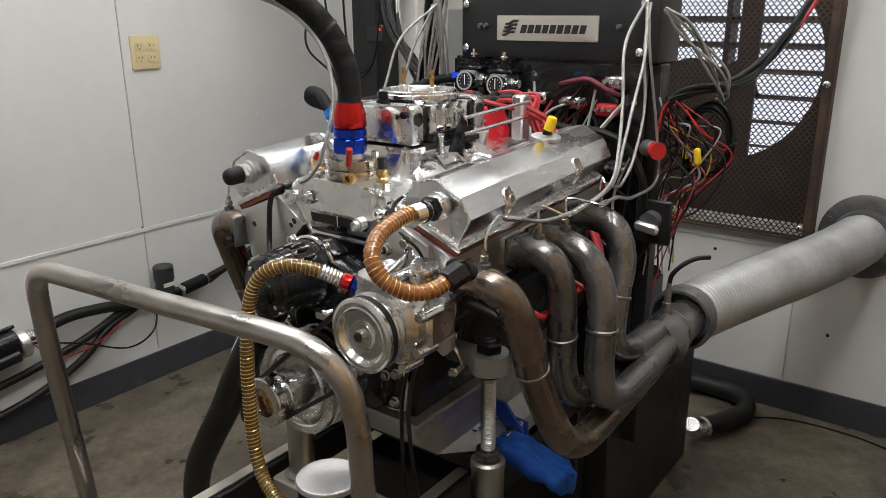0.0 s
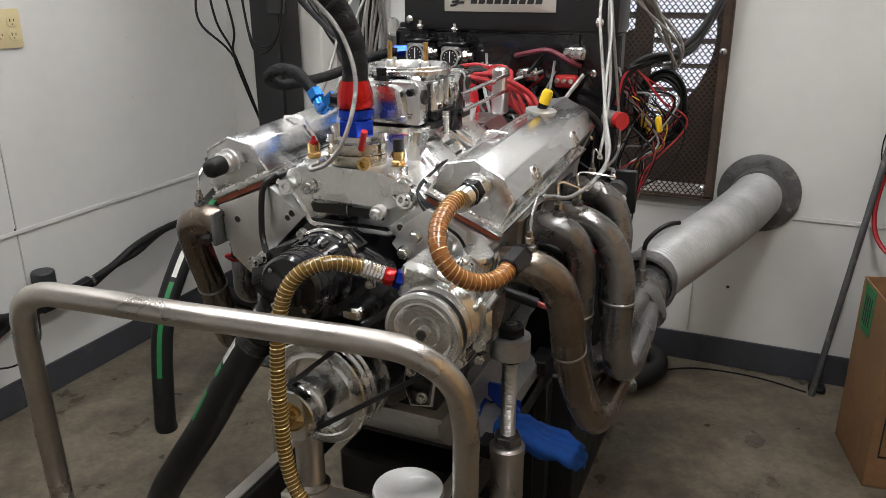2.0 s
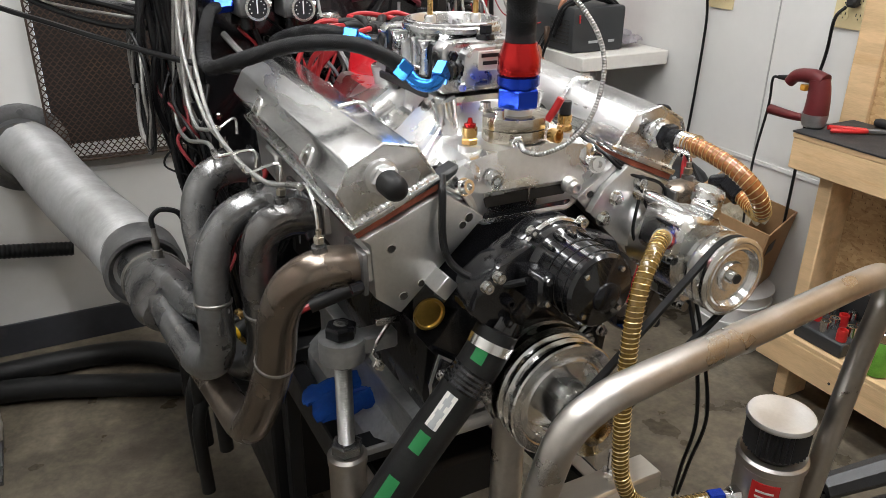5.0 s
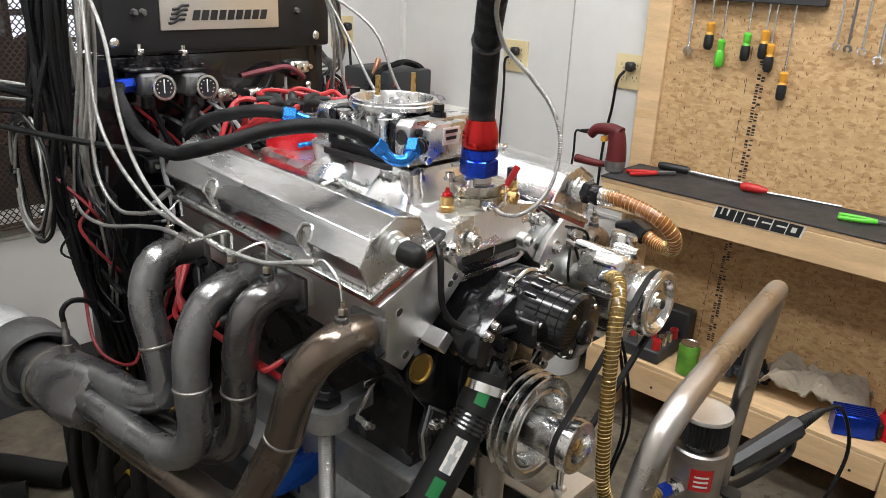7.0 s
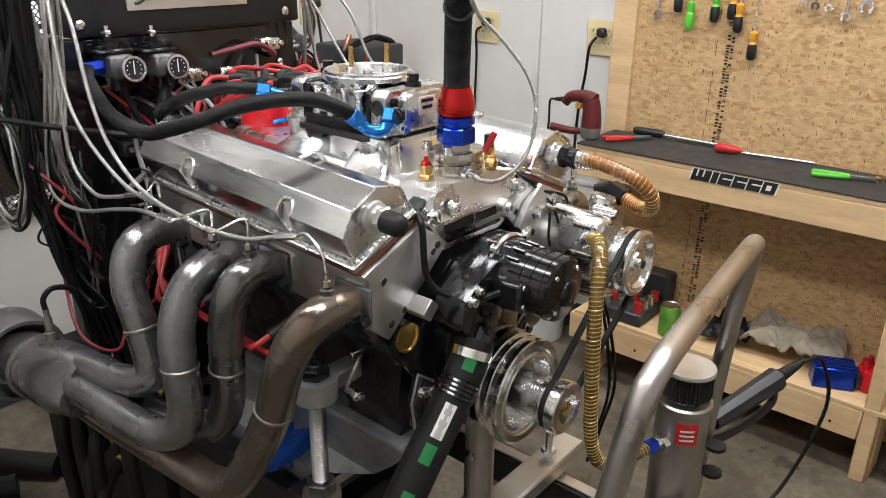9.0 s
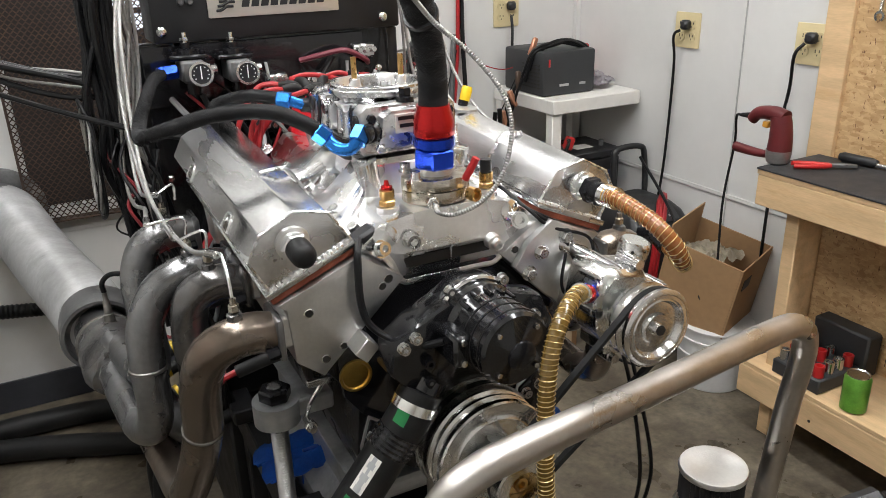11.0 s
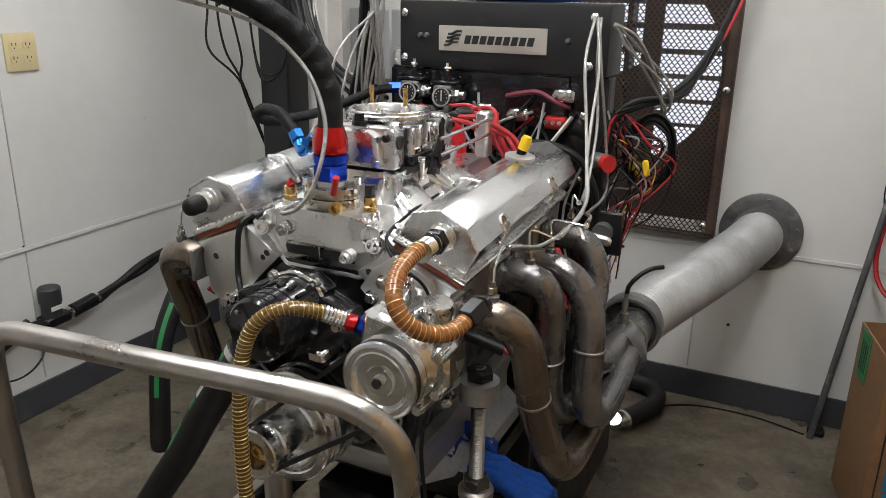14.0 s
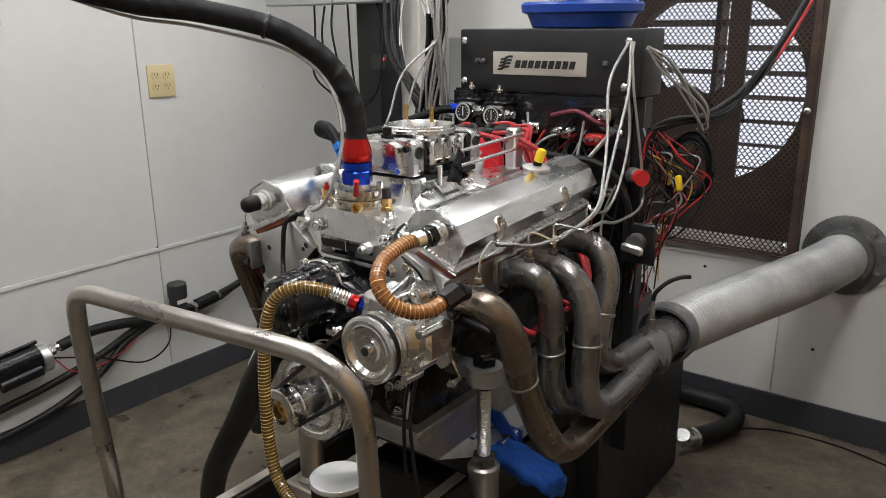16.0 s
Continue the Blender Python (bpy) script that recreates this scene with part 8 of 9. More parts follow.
cable([(0.915, 1.45, 0.76), (0.905, 1.45, 0.66), (0.918, 1.45, 0.615), (0.937, 1.45, 0.65), (0.93, 1.45, 0.77)], 0.008, CABLE, "black cord coil hanging beside the table", "jumper cables")
cable([(0.985, 1.4, 0.56), (0.95, 1.47, 0.51), (0.87, 1.55, 0.5), (0.83, 1.6, 0.6), (0.86, 1.62, 0.85), (0.875, 1.625, 1.05), (0.885, 1.625, 1.6)], 0.007, REDW, "red battery cable looping up the back wall", "battery cables")
cable([(0.97, 1.44, 0.53), (0.945, 1.51, 0.51), (0.89, 1.57, 0.6), (0.89, 1.61, 0.85), (0.89, 1.625, 1.1), (0.893, 1.625, 1.6)], 0.008, CABLE, "black battery cable looping up the back wall", "battery cables")
cable([(0.89, 1.62, 0.98), (0.93, 1.6, 0.91), (1.0, 1.55, 0.88), (1.06, 1.5, 0.9)], 0.002, REDW, "thin red wire to the inverter", "battery cables")
cable([(0.865, 1.62, 0.95), (0.82, 1.61, 0.8), (0.85, 1.6, 0.7), (0.95, 1.55, 0.68), (1.03, 1.5, 0.86)], 0.002, CABLE, "thin black wire beside the red cable", "battery cables")
cable([(1.08, YB - 0.03, 1.05), (1.075, 1.6, 1.0), (1.055, 1.57, 0.95)], 0.005, CABLE, "black power cord from the outlet", "power cords")
b = B()
box(b, (1.25, 1.5, 0.8105), (1.335, 1.57, 0.945), 0.006)
solo("red_case", b, PLASTR, "red plastic case standing on the table", "case")
cloth("clear_bag", "crumpled pale plastic bag on the table", (1.305, 1.41, 0.8105), (0.11, 0.1), 9, mat("pale_plastic_film", (0.5, 0.47, 0.5), 0.2, vary=0.2, scale=30), 0.3, 0.03)
t = thing("car_battery", "black commercial truck battery on the shelf", "battery", (1.2, 1.4, 0.405))
b = B()
box(b, (1.068, 1.305, 0.4055), (1.332, 1.5, 0.585), 0.006)
part("case", b, PLASTK, t)
b = B()
box(b, (1.072, 1.302, 0.5855), (1.333, 1.503, 0.615), 0.006)
part("lid", b, PLASTK, t)
for x0 in (1.12, 1.29):
    b = B()
    rod(b, (x0, 1.36, 0.615), (x0, 1.36, 0.635), 0.009)
    part("terminal_post", b, FLANGE, t)
b = B()
box(b, (1.18, 1.35, 0.6152), (1.25, 1.4, 0.6165))
part("lid_label", b, PAPER, t)
b = B()
box(b, (1.165, 1.3035, 0.47), (1.29, 1.3048, 0.54))
lb = part("front_label", b, mat("label_blue_black", (0.01, 0.02, 0.06), 0.3), t, "dark blue label")
b = B()
box(b, (1.168, 1.3025, 0.525), (1.19, 1.3033, 0.538))
part("label_logo", b, PLASTO, lb)
b = B()
box(b, (1.168, 1.3025, 0.487), (1.265, 1.3033, 0.491))
part("label_bar", b, PAPER, lb)


def word(text, size, m4, material, name, parent):
    cu = bpy.data.curves.new("word", "FONT")
    cu.body, cu.size, cu.extrude, cu.shear = text, size, 0.0004, 0.2
    tmp = bpy.data.objects.new("word_tmp", cu)
    scene.collection.objects.link(tmp)
    me = bpy.data.meshes.new_from_object(tmp.evaluated_get(bpy.context.evaluated_depsgraph_get()))
    bpy.data.objects.remove(tmp)
    b = B()
    b.from_mesh(me)
    return part(name, b, material, parent, m=m4)


word("Commercial", 0.022, Matrix.Translation((1.167, 1.3028, 0.499)) @ Matrix.Rotation(radians(90), 4, "X"), PLASTY, "label_word", lb)
for k in range(3):
    cable([(1.12, 1.36, 0.64), jit((1.1, 1.3, 0.66), 0.01), jit((1.06, 1.28, 0.6), 0.012), jit((1.02, 1.3, 0.5), 0.012)], 0.004, REDW if k == 0 else CABLE, "battery lead hanging over the battery", "battery cables")
b = B()
box(b, (1.105, 1.31, 0.63), (1.14, 1.33, 0.675), 0.005, Matrix.Rotation(radians(20), 3, "Y"))
solo("battery_clip", b, PLASTR, "red battery clip on the battery terminal", "clip")
b = B()
box(b, (0.975, 1.4, 0.45), (1.025, 1.46, 0.56), 0.006)
solo("red_pack", b, PLASTR, "red plastic booster pack beside the battery", "booster pack")

# tall open carton
t = thing("tall_carton", "open tall brown cardboard carton with blue print", "carton", (0.92, 1.22, FZ))
A0, A1, A2, A3 = V(0.857, 1.095, 0), V(1.03, 1.118, 0), V(0.985, 1.375, 0), V(0.805, 1.335, 0)
for k, (p, q) in enumerate(((A0, A1), (A1, A2), (A2, A3), (A3, A0))):
    b = B()
    nrm = V((q - p).y, -(q - p).x, 0).normalized() * -0.004
    lo = [p, q, q + nrm, p + nrm]
    hz = (0.487, 0.495, 0.5, 0.492)
    h0, h1 = hz[k], hz[(k + 1) % 4]
    loft(b, [[V(v.x, v.y, FZ) for v in lo], [V(lo[0].x, lo[0].y, h0), V(lo[1].x, lo[1].y, h1), V(lo[2].x, lo[2].y, h1), V(lo[3].x, lo[3].y, h0)]])
    part("side_panel", b, CARD, t)
b = B()
prism(b, [(v.x, v.y) for v in (A0, A1, A2, A3)], FZ, FZ + 0.006, "z")
part("bottom_panel", b, CARD, t)


def on_face(p, q, u0, u1, z0, z1, material, name, lift=0.0012, parent=None):
    d = q - p
    nrm = V(d.y, -d.x, 0).normalized()
    b = B()
    a, c = p + d * u0 + nrm * 0.0005, p + d * u1 + nrm * 0.0005
    loft(b, [[V(a.x, a.y, z0), V(c.x, c.y, z0), V(c.x, c.y, z1), V(a.x, a.y, z1)], [V(a.x, a.y, z0) + nrm * lift, V(c.x, c.y, z0) + nrm * lift, V(c.x, c.y, z1) + nrm * lift, V(a.x, a.y, z1) + nrm * lift]])
    return part(name, b, material, parent)


for u0, u1, z0, z1 in ((0.12, 0.14, 0.1, 0.42), (0.9, 0.92, 0.1, 0.42), (0.14, 0.9, 0.1, 0.104), (0.14, 0.9, 0.416, 0.42)):
    on_face(A0, A1, u0, u1, z0, z1, INK, "print_border", parent=t)
for z0, z1 in ((0.12, 0.21), (0.222, 0.3), (0.315, 0.4)):   # three block shapes of the printed mark
    on_face(A0, A1, 0.22, 0.64, z0 + 0.03, z1, CARDI, "print_block", parent=t)
    for k in range(4):   # rays below the block
        on_face(A0, A1, 0.24 + 0.1 * k, 0.29 + 0.1 * k, z0, z0 + 0.024, CARDI, "print_ray", parent=t)
for k in range(14):
    z = 0.125 + k * 0.019
    on_face(A0, A1, 0.75, 0.82, z, z + 0.012, INK, "print_bar", parent=t)
on_face(A0, A1, 0.56, 0.86, 0.03, 0.075, mat("faded_label", (0.5, 0.38, 0.25), 0.7), "faded_label", parent=t)
on_face(A3, A0, 0.1, 0.42, 0.36, 0.485, GREENL, "green_label", parent=t)
for k in range(4):
    on_face(A3, A0, 0.16 + 0.06 * k, 0.18 + 0.06 * k, 0.38, 0.46, INK, "label_bar", 0.002, parent=t)

b = B()
rod(b, (0.745, 1.54, FZ), (0.862, 1.632, 1.0), 0.0095, 16)
solo("steel_pole", b, FLANGE, "grey steel pipe leaning against the back wall", "pole")
b = B()
box(b, (0.735, 1.555, FZ), (0.785, 1.6, FZ + 0.02), 0.006)
solo("rubber_foot", b, RUBBER, "small black rubber chock at the pole's foot", "chock")

# battery charger on wheels
t = thing("battery_charger", "black wheeled battery charger with red cables", "battery charger", (1.24, 1.1, FZ))
b = B()
secs = []
for z, o, d in ((0.05, 0.012, 0.0), (0.07, 0.0, 0.0), (0.38, 0.0, 0.0), (0.43, 0.006, 0.012), (0.465, 0.018, 0.035), (0.488, 0.035, 0.07), (0.498, 0.055, 0.1)):
    secs.append([V(1.25 + a, 1.075 + d * 0.5 + c, z) for a, c in rrect(0.125 - o, 0.11 - d * 0.5, 0.03, 4)])
loft(b, secs)
part("body", b, PLASTK, t)
for x0, x1, y0, y1 in ((1.14, 1.175, 0.98, 1.02), (1.325, 1.36, 0.98, 1.02), (1.14, 1.36, 1.13, 1.175)):
    b = B()
    box(b, (x0, y0, FZ), (x1, y1, 0.0496), 0.003)
    part("foot", b, PLASTK, t)
b = B()
prism(b, rrect(0.08, 0.036, 0.008), 0.0, 0.005, "z", 0.0015)
cp_m = Matrix.Translation((1.235, 1.01, 0.47)) @ Matrix.Rotation(radians(38), 4, "X")
pan = part("control_panel", b, PLASTG, t, m=cp_m)
for k in range(5):
    b = B()
    box(b, (-0.06 + 0.026 * k, -0.02 + 0.012 * (k % 2), 0.0052), (-0.044 + 0.026 * k, -0.012 + 0.012 * (k % 2), 0.0062))
    part("panel_mark", b, GREYB, pan, m=cp_m)
b = B()
tube(b, [(1.225, 1.195, 0.1), (1.225, 1.2, 0.45), (1.227, 1.21, 0.6), (1.245, 1.215, 0.635), (1.335, 1.215, 0.635), (1.356, 1.21, 0.6), (1.36, 1.2, 0.45), (1.36, 1.195, 0.1)], 0.01, seg=12, n=6)
part("handle", b, PLASTK, t)
for k in range(5):
    o = 0.008 * k
    cable([jit((1.165 + o, 0.955, 0.1 + 0.05 * k), 0.004), jit((1.165 + o, 0.952, 0.22), 0.004), jit((1.185 + o, 0.955, 0.37), 0.004), jit((1.215 + o, 0.98, 0.458), 0.003), jit((1.265 + o, 1.03, 0.505), 0.003), jit((1.325 + o * 0.4, 1.085, 0.502), 0.003), jit((1.362, 1.12, 0.46), 0.003)], 0.005, REDW, "red charger cable draped over the charger", "charger cables")
cable([(1.16, 0.965, 0.36), (1.1, 0.97, 0.28), (1.07, 0.98, 0.15), (1.065, 0.99, 0.05), (1.07, 0.985, FZ + 0.006)], 0.004, REDW, "red charger cable hanging to the floor", "charger cables")
cable([(1.2, 1.0, 0.4), (1.15, 0.95, 0.3), (1.13, 0.93, 0.1), (1.12, 0.9, FZ + 0.005), (1.08, 0.97, FZ + 0.005), (1.03, 1.05, FZ + 0.005)], 0.005, CABLE, "black charger cable lying on the floor", "charger cables")

# pail with a carton on it
t = thing("paint_pail", "grey-white ribbed plastic pail on the floor", "pail", (1.262, 0.745, FZ))
b = B()
lathe(b, (1.262, 0.745, FZ), (0, 0, 1), [(0, 0.095), (0.003, 0.098), (0.1, 0.104), (0.13, 0.1055), (0.2, 0.108), (0.202, 0.1)], 40)
part("pail_body", b, PAIL, t)
for z, r in ((0.105, 0.1035), (0.155, 0.1055), (0.192, 0.1072)):
    b = B()
    lathe(b, (1.262, 0.745, FZ + z), (0, 0, 1), [(0, r), (0.002, r + 0.005), (0.007, r + 0.005), (0.009, r)], 40)
    part("rib", b, PAIL, t)
t = thing("open_carton", "open brown cardboard carton tilted on the pail", "carton", (1.255, 0.78, 0.222))
RC = Matrix.Translation((1.25, 0.79, 0.262)) @ Matrix.Rotation(radians(12), 4, "X") @ Matrix.Rotation(radians(20), 4, "Z")
for lo, hi in (((-0.1, -0.115, -0.035), (0.1, -0.111, 0.2)), ((-0.1, 0.111, -0.035), (0.1, 0.115, 0.25)), ((-0.1, -0.11, -0.035), (-0.096, 0.11, 0.2)), ((0.096, -0.11, -0.035), (0.1, 0.11, 0.2)), ((-0.1, -0.11, -0.039), (0.1, 0.11, -0.0355))):
    b = B()
    box(b, lo, hi)
    part("panel", b, CARD2, t, m=RC)
b = B()
box(b, (-0.07, -0.1165, 0.12), (-0.02, -0.1152, 0.155))
part("print_bar", b, INK, t, m=RC)
cloth("packing_film", "crumpled packing film in the open carton", (1.25, 0.8, 0.37), (0.15, 0.15), 21, mat("packing_film", (0.45, 0.4, 0.3), 0.3, vary=0.3, scale=40), 0.2, 0.05)
cable([(1.33, 1.2, 0.6), (1.24, 0.95, 0.5), (1.17, 0.76, 0.36), (1.18, 0.72, 0.28), (1.26, 0.7, 0.22), (1.33, 0.72, 0.2)], 0.005, CABLE, "black cable hanging over the carton", "charger cables")

# ---- workbench with board wall ----
OX, BX0, BZ = 1.362, 1.125, 0.745
osb = thing("board_panel", "oriented strand board panel behind the workbench", "board", (OX, -0.2, FZ))
b = B()
box(b, (OX, -1.5, FZ), (OX + 0.011, 0.516, 2.1))
part("sheet", b, OSBM, osb)
b = B()
box(b, (OX - 0.012, 0.5165, FZ), (OX + 0.021, 0.59, 2.1), 0.002)
part("edge_stud", b, PINE, osb, "pale pine edge stud")
stamp = random.Random(4)
for col, y0 in enumerate((0.27, 0.238, 0.226)):
    z = 0.25
    while z < 1.1:
        h = stamp.uniform(0.02, 0.06) if col == 0 else stamp.uniform(0.003, 0.008)
        if not 0.6 < z < 0.75 and stamp.random() < (0.9 if col == 0 else 0.72):
            b = B()
            w = 0.0007 if col == 0 else 0.0045
            yy = y0 + (1.1 - z) * 0.012
            box(b, (OX - 0.0008, yy - w, z), (OX - 0.0002, yy + w, z + h * 0.8))
            part("ink_stamp", b, INK, osb)
        z += h + (0.004 if col == 0 else 0.0022)
bench = thing("workbench", "pine workbench with black rubber mat and lower shelf", "workbench", (1.2, -0.2, FZ))
b = B()
box(b, (BX0, -1.45, BZ - 0.09), (BX0 + 0.038, 0.547, BZ - 0.012), 0.003)
part("front_beam", b, PINE, bench)
b = B()
box(b, (BX0 + 0.0385, 0.507, BZ - 0.09), (OX - 0.014, 0.545, BZ - 0.012), 0.003)
part("end_beam", b, PINE, bench)
b = B()
box(b, (BX0, -1.45, BZ - 0.0115), (OX - 0.0125, 0.549, BZ), 0.001)
part("worktop", b, PINE, bench)
b = B()
box(b, (BX0 - 0.003, -1.45, BZ + 0.0005), (OX - 0.0125, 0.55, BZ + 0.0055), 0.0015)
part("rubber_mat", b, MATB, bench, "black rubber mat")
for y0 in (0.44, -0.36, -1.4):
    b = B()
    box(b, (BX0 - 0.0005 + 0.0385, y0, FZ), (BX0 + 0.126, y0 + 0.038, BZ - 0.0905), 0.003)
    part("leg", b, PINE, bench)
b = B()
box(b, (BX0 + 0.002, -0.355, FZ), (BX0 + 0.04, -0.317, BZ - 0.0905), 0.003)
part("leg", b, PINE, bench)
b = B()
box(b, (BX0, -0.3165, 0.125), (BX0 + 0.038, 0.53, 0.21), 0.003)
part("shelf_beam", b, PINE, bench)
b = B()
box(b, (BX0 + 0.001, -1.45, 0.2105), (OX - 0.0005, 0.515, 0.222), 0.001)
part("shelf_board", b, PINE, bench)
for yy in (-0.25, 0.3):
    b = B()
    lathe(b, (BX0, yy, 0.155), (-1, 0, 0), [(0, 0.004), (0.001, 0.004)], 8)
    part("screw", b, SLOT, bench)
# sticker: six bold slanted marks with notches, no lettering
st = thing("bench_sticker", "bold slanted black marks with pale edges on the beam", "sticker", (BX0, 0.1, 0.71))
ya, yb, za, zb = 0.2, -0.02, 0.741, 0.7105
b = B()
prism(b, [(ya + 0.006, zb - 0.001), (ya - 0.002, za + 0.001), (yb - 0.01, za + 0.001), (yb - 0.001, zb - 0.001)], BX0 - 0.0012, BX0 - 0.0002, "x")
part("backing", b, PAPER, st)
for k, (w, notch) in enumerate(((0.05, 2), (0.016, 0), (0.034, 1), (0.034, 1), (0.034, 1), (0.034, 3))):
    y0 = ya - (0.0, 0.053, 0.072, 0.109, 0.146, 0.183)[k]
    b = B()
    prism(b, [(y0, zb), (y0 - 0.007, za), (y0 - 0.007 - w, za), (y0 - w, zb)], BX0 - 0.0018, BX0 - 0.0013, "x")
    mk = part("block_mark", b, INK, st)
    for j in range(notch if notch < 3 else 1):
        b = B()
        zc = za - 0.011 - 0.009 * j
        if notch == 2:   # two narrow slits from above
            yc = y0 - 0.014 - 0.017 * j
            prism(b, [(yc, zb + 0.012), (yc - 0.004, za + 0.0005), (yc - 0.009, za + 0.0005), (yc - 0.004, zb + 0.012)], BX0 - 0.0022, BX0 - 0.0019, "x")
        elif notch == 3:
            prism(b, [(y0 - 0.012, zb + 0.009), (y0 - 0.015, za - 0.008), (y0 - 0.027, za - 0.008), (y0 - 0.024, zb + 0.009)], BX0 - 0.0022, BX0 - 0.0019, "x")
        else:
            prism(b, [(y0 - 0.013, zc - 0.004), (y0 - 0.015, zc), (y0 - 0.005 - w, zc), (y0 - 0.004 - w, zc - 0.004)], BX0 - 0.0022, BX0 - 0.0019, "x")
        part("mark_slit", b, PAPER, mk)

# hanging tools
def screwdriver(y, ztop, zbot, mh, grip=True):
    t = thing("screwdriver", "screwdriver with %s handle hanging on the board" % ("a green" if mh is PLASTN else "an orange and black"), "screwdriver", (OX - 0.02, y, zbot), "hanging screwdrivers")
    b = B()
    hl = 0.075
    rod(b, (OX - 0.02, y, zbot + hl), (OX - 0.02, y, ztop), 0.003, 10)
    part("shaft", b, CHROME, t)
    b = B()
    lathe(b, (OX - 0.02, y, zbot + hl), (0, 0, -1), [(0, 0.006), (0.005, 0.011), (0.02, 0.01), (0.028, 0.008), (0.034, 0.011)], 14)
    part("collar", b, mh, t)
    b = B()
    lathe(b, (OX - 0.02, y, zbot + hl - 0.034), (0, 0, -1), [(0, 0.011), (0.01, 0.013), (0.034, 0.0125), (0.041, 0.008)], 12)
    part("grip", b, PLASTK if grip else mh, t)
    return t


screwdriver(0.388, 1.27, 1.11, PLASTO)
screwdriver(0.35, 1.27, 1.066, PLASTN, False)
screwdriver(0.281, 1.27, 1.09, PLASTN)
screwdriver(0.234, 1.27, 1.1, PLASTO)
screwdriver(0.214, 1.27, 1.068, PLASTO)
screwdriver(0.167, 1.27, 1.0, PLASTO)


def wrench(y, ztop, zbot, material, w=0.007):
    b = B()
    x = OX - 0.016
    rod(b, (x, y, zbot + 0.012), (x, y, ztop), w * 0.7, 8)
    n = 14
    a0 = radians(240)
    ring_o, ring_i = [], []
    for i in range(n):
        a = a0 + radians(300) * i / (n - 1) + radians(60)
        ring_o.append((y + 2 * w * math.cos(a), zbot + 2 * w * math.sin(a)))
        ring_i.append((y + 1.05 * w * math.cos(a), zbot + 1.05 * w * math.sin(a)))
    prism(b, ring_o + ring_i[::-1], x - 0.004, x + 0.004, "x")
    return solo("wrench", b, material, "steel combination wrench hanging on the board", "wrench", "hanging wrenches")


wrench(0.446, 1.27, 1.1, CHROME, 0.0065)
wrench(0.056, 1.36, 1.15, CHROME, 0.005)
wrench(0.028, 1.36, 1.146, FLANGE, 0.005)
wrench(-0.006, 1.36, 1.143, CHROME, 0.0055)
wrench(-0.047, 1.36, 1.126, CHROME, 0.0065)
wrench(-0.09, 1.36, 1.15, CHROME, 0.0085)
b = B()
box(b, (OX - 0.03, 0.095, 1.242), (OX - 0.0005, 0.465, 1.262), 0.002)
solo("tool_rack", b, MATB, "black tool rack strip fixed on the board", "tool rack")
b = B()
box(b, (OX - 0.03, -0.15, 1.35), (OX - 0.0005, 0.08, 1.37), 0.002)
solo("tool_rack", b, MATB, "black tool rack strip fixed on the board", "tool rack")

# corded drill standing on its end at the bench corner
DM = mat("dark_red_housing", (0.1, 0.012, 0.014), 0.4, vary=0.2, scale=30, bump=0.1, bscale=200)
DG = mat("scuffed_gear_case", (0.3, 0.29, 0.28), 0.4, 0.7, vary=0.2, scale=40)
t = thing("corded_drill", "dark red corded drill standing on end on the bench", "drill", (1.19, 0.549, BZ + 0.0055))
b = B()
tube(b, [(1.19, 0.546, BZ + 0.04), (1.19, 0.546, BZ + 0.07), (1.19, 0.549, BZ + 0.1), (1.19, 0.554, BZ + 0.122)], (0.03, 0.024), seg=16, n=5)
part("motor_housing", b, DM, t)
b = B()
lathe(b, (1.19, 0.547, BZ + 0.006), (0, 0, 1), [(0, 0.022), (0.004, 0.027), (0.018, 0.03), (0.034, 0.031)], 20)
part("gear_case", b, DG, t, "scuffed grey metal gear case")
b = B()
tube(b, [(1.19, 0.539, BZ + 0.118), (1.19, 0.574, BZ + 0.126), (1.19, 0.619, BZ + 0.12), (1.19, 0.639, BZ + 0.1)], (0.021, 0.014), seg=14, n=6)
part("grip", b, DM, t)
b = B()
box(b, (1.18, 0.582, BZ + 0.088), (1.2, 0.6, BZ + 0.104), 0.003)
part("trigger", b, PLASTO, t, "orange trigger")
b = B()
tube(b, [(1.19, 0.626, BZ + 0.112), (1.19, 0.654, BZ + 0.108), (1.19, 0.674, BZ + 0.106)], (0.009, 0.005), seg=10, n=4)
part("cord_boot", b, RUBBER, t, "black cord boot")
b = B()
tube(b, [(1.188, 0.574, BZ + 0.022), (1.187, 0.614, BZ + 0.02), (1.186, 0.679, BZ + 0.022)], (0.009, 0.013), seg=12, n=4)
part("side_handle", b, DM, t)
cable([(1.19, 0.672, BZ + 0.106), (1.2, 0.699, BZ + 0.095), (1.215, 0.709, BZ + 0.02), (1.2, 0.714, 0.6), (1.19, 0.7, 0.4), (1.2, 0.72, 0.2)], 0.0035, CABLE, "black drill cord hanging past the bench end", "power cords")
cable([(XR - 0.03, 0.645, 1.02), (XR - 0.05, 0.655, 0.99), (XR - 0.02, 0.68, 0.9), (XR - 0.015, 0.7, 0.75), (XR - 0.02, 0.7, 0.4)], 0.0045, CABLE, "black power cord from the outlet", "power cords")
cable([(XR - 0.03, 1.09, 1.02), (XR - 0.045, 1.1, 1.0), (XR - 0.015, 1.12, 0.9), (XR - 0.015, 1.13, 0.6), (XR - 0.02, 1.15, 0.4)], 0.0045, CABLE, "black power cord from the outlet", "power cords")
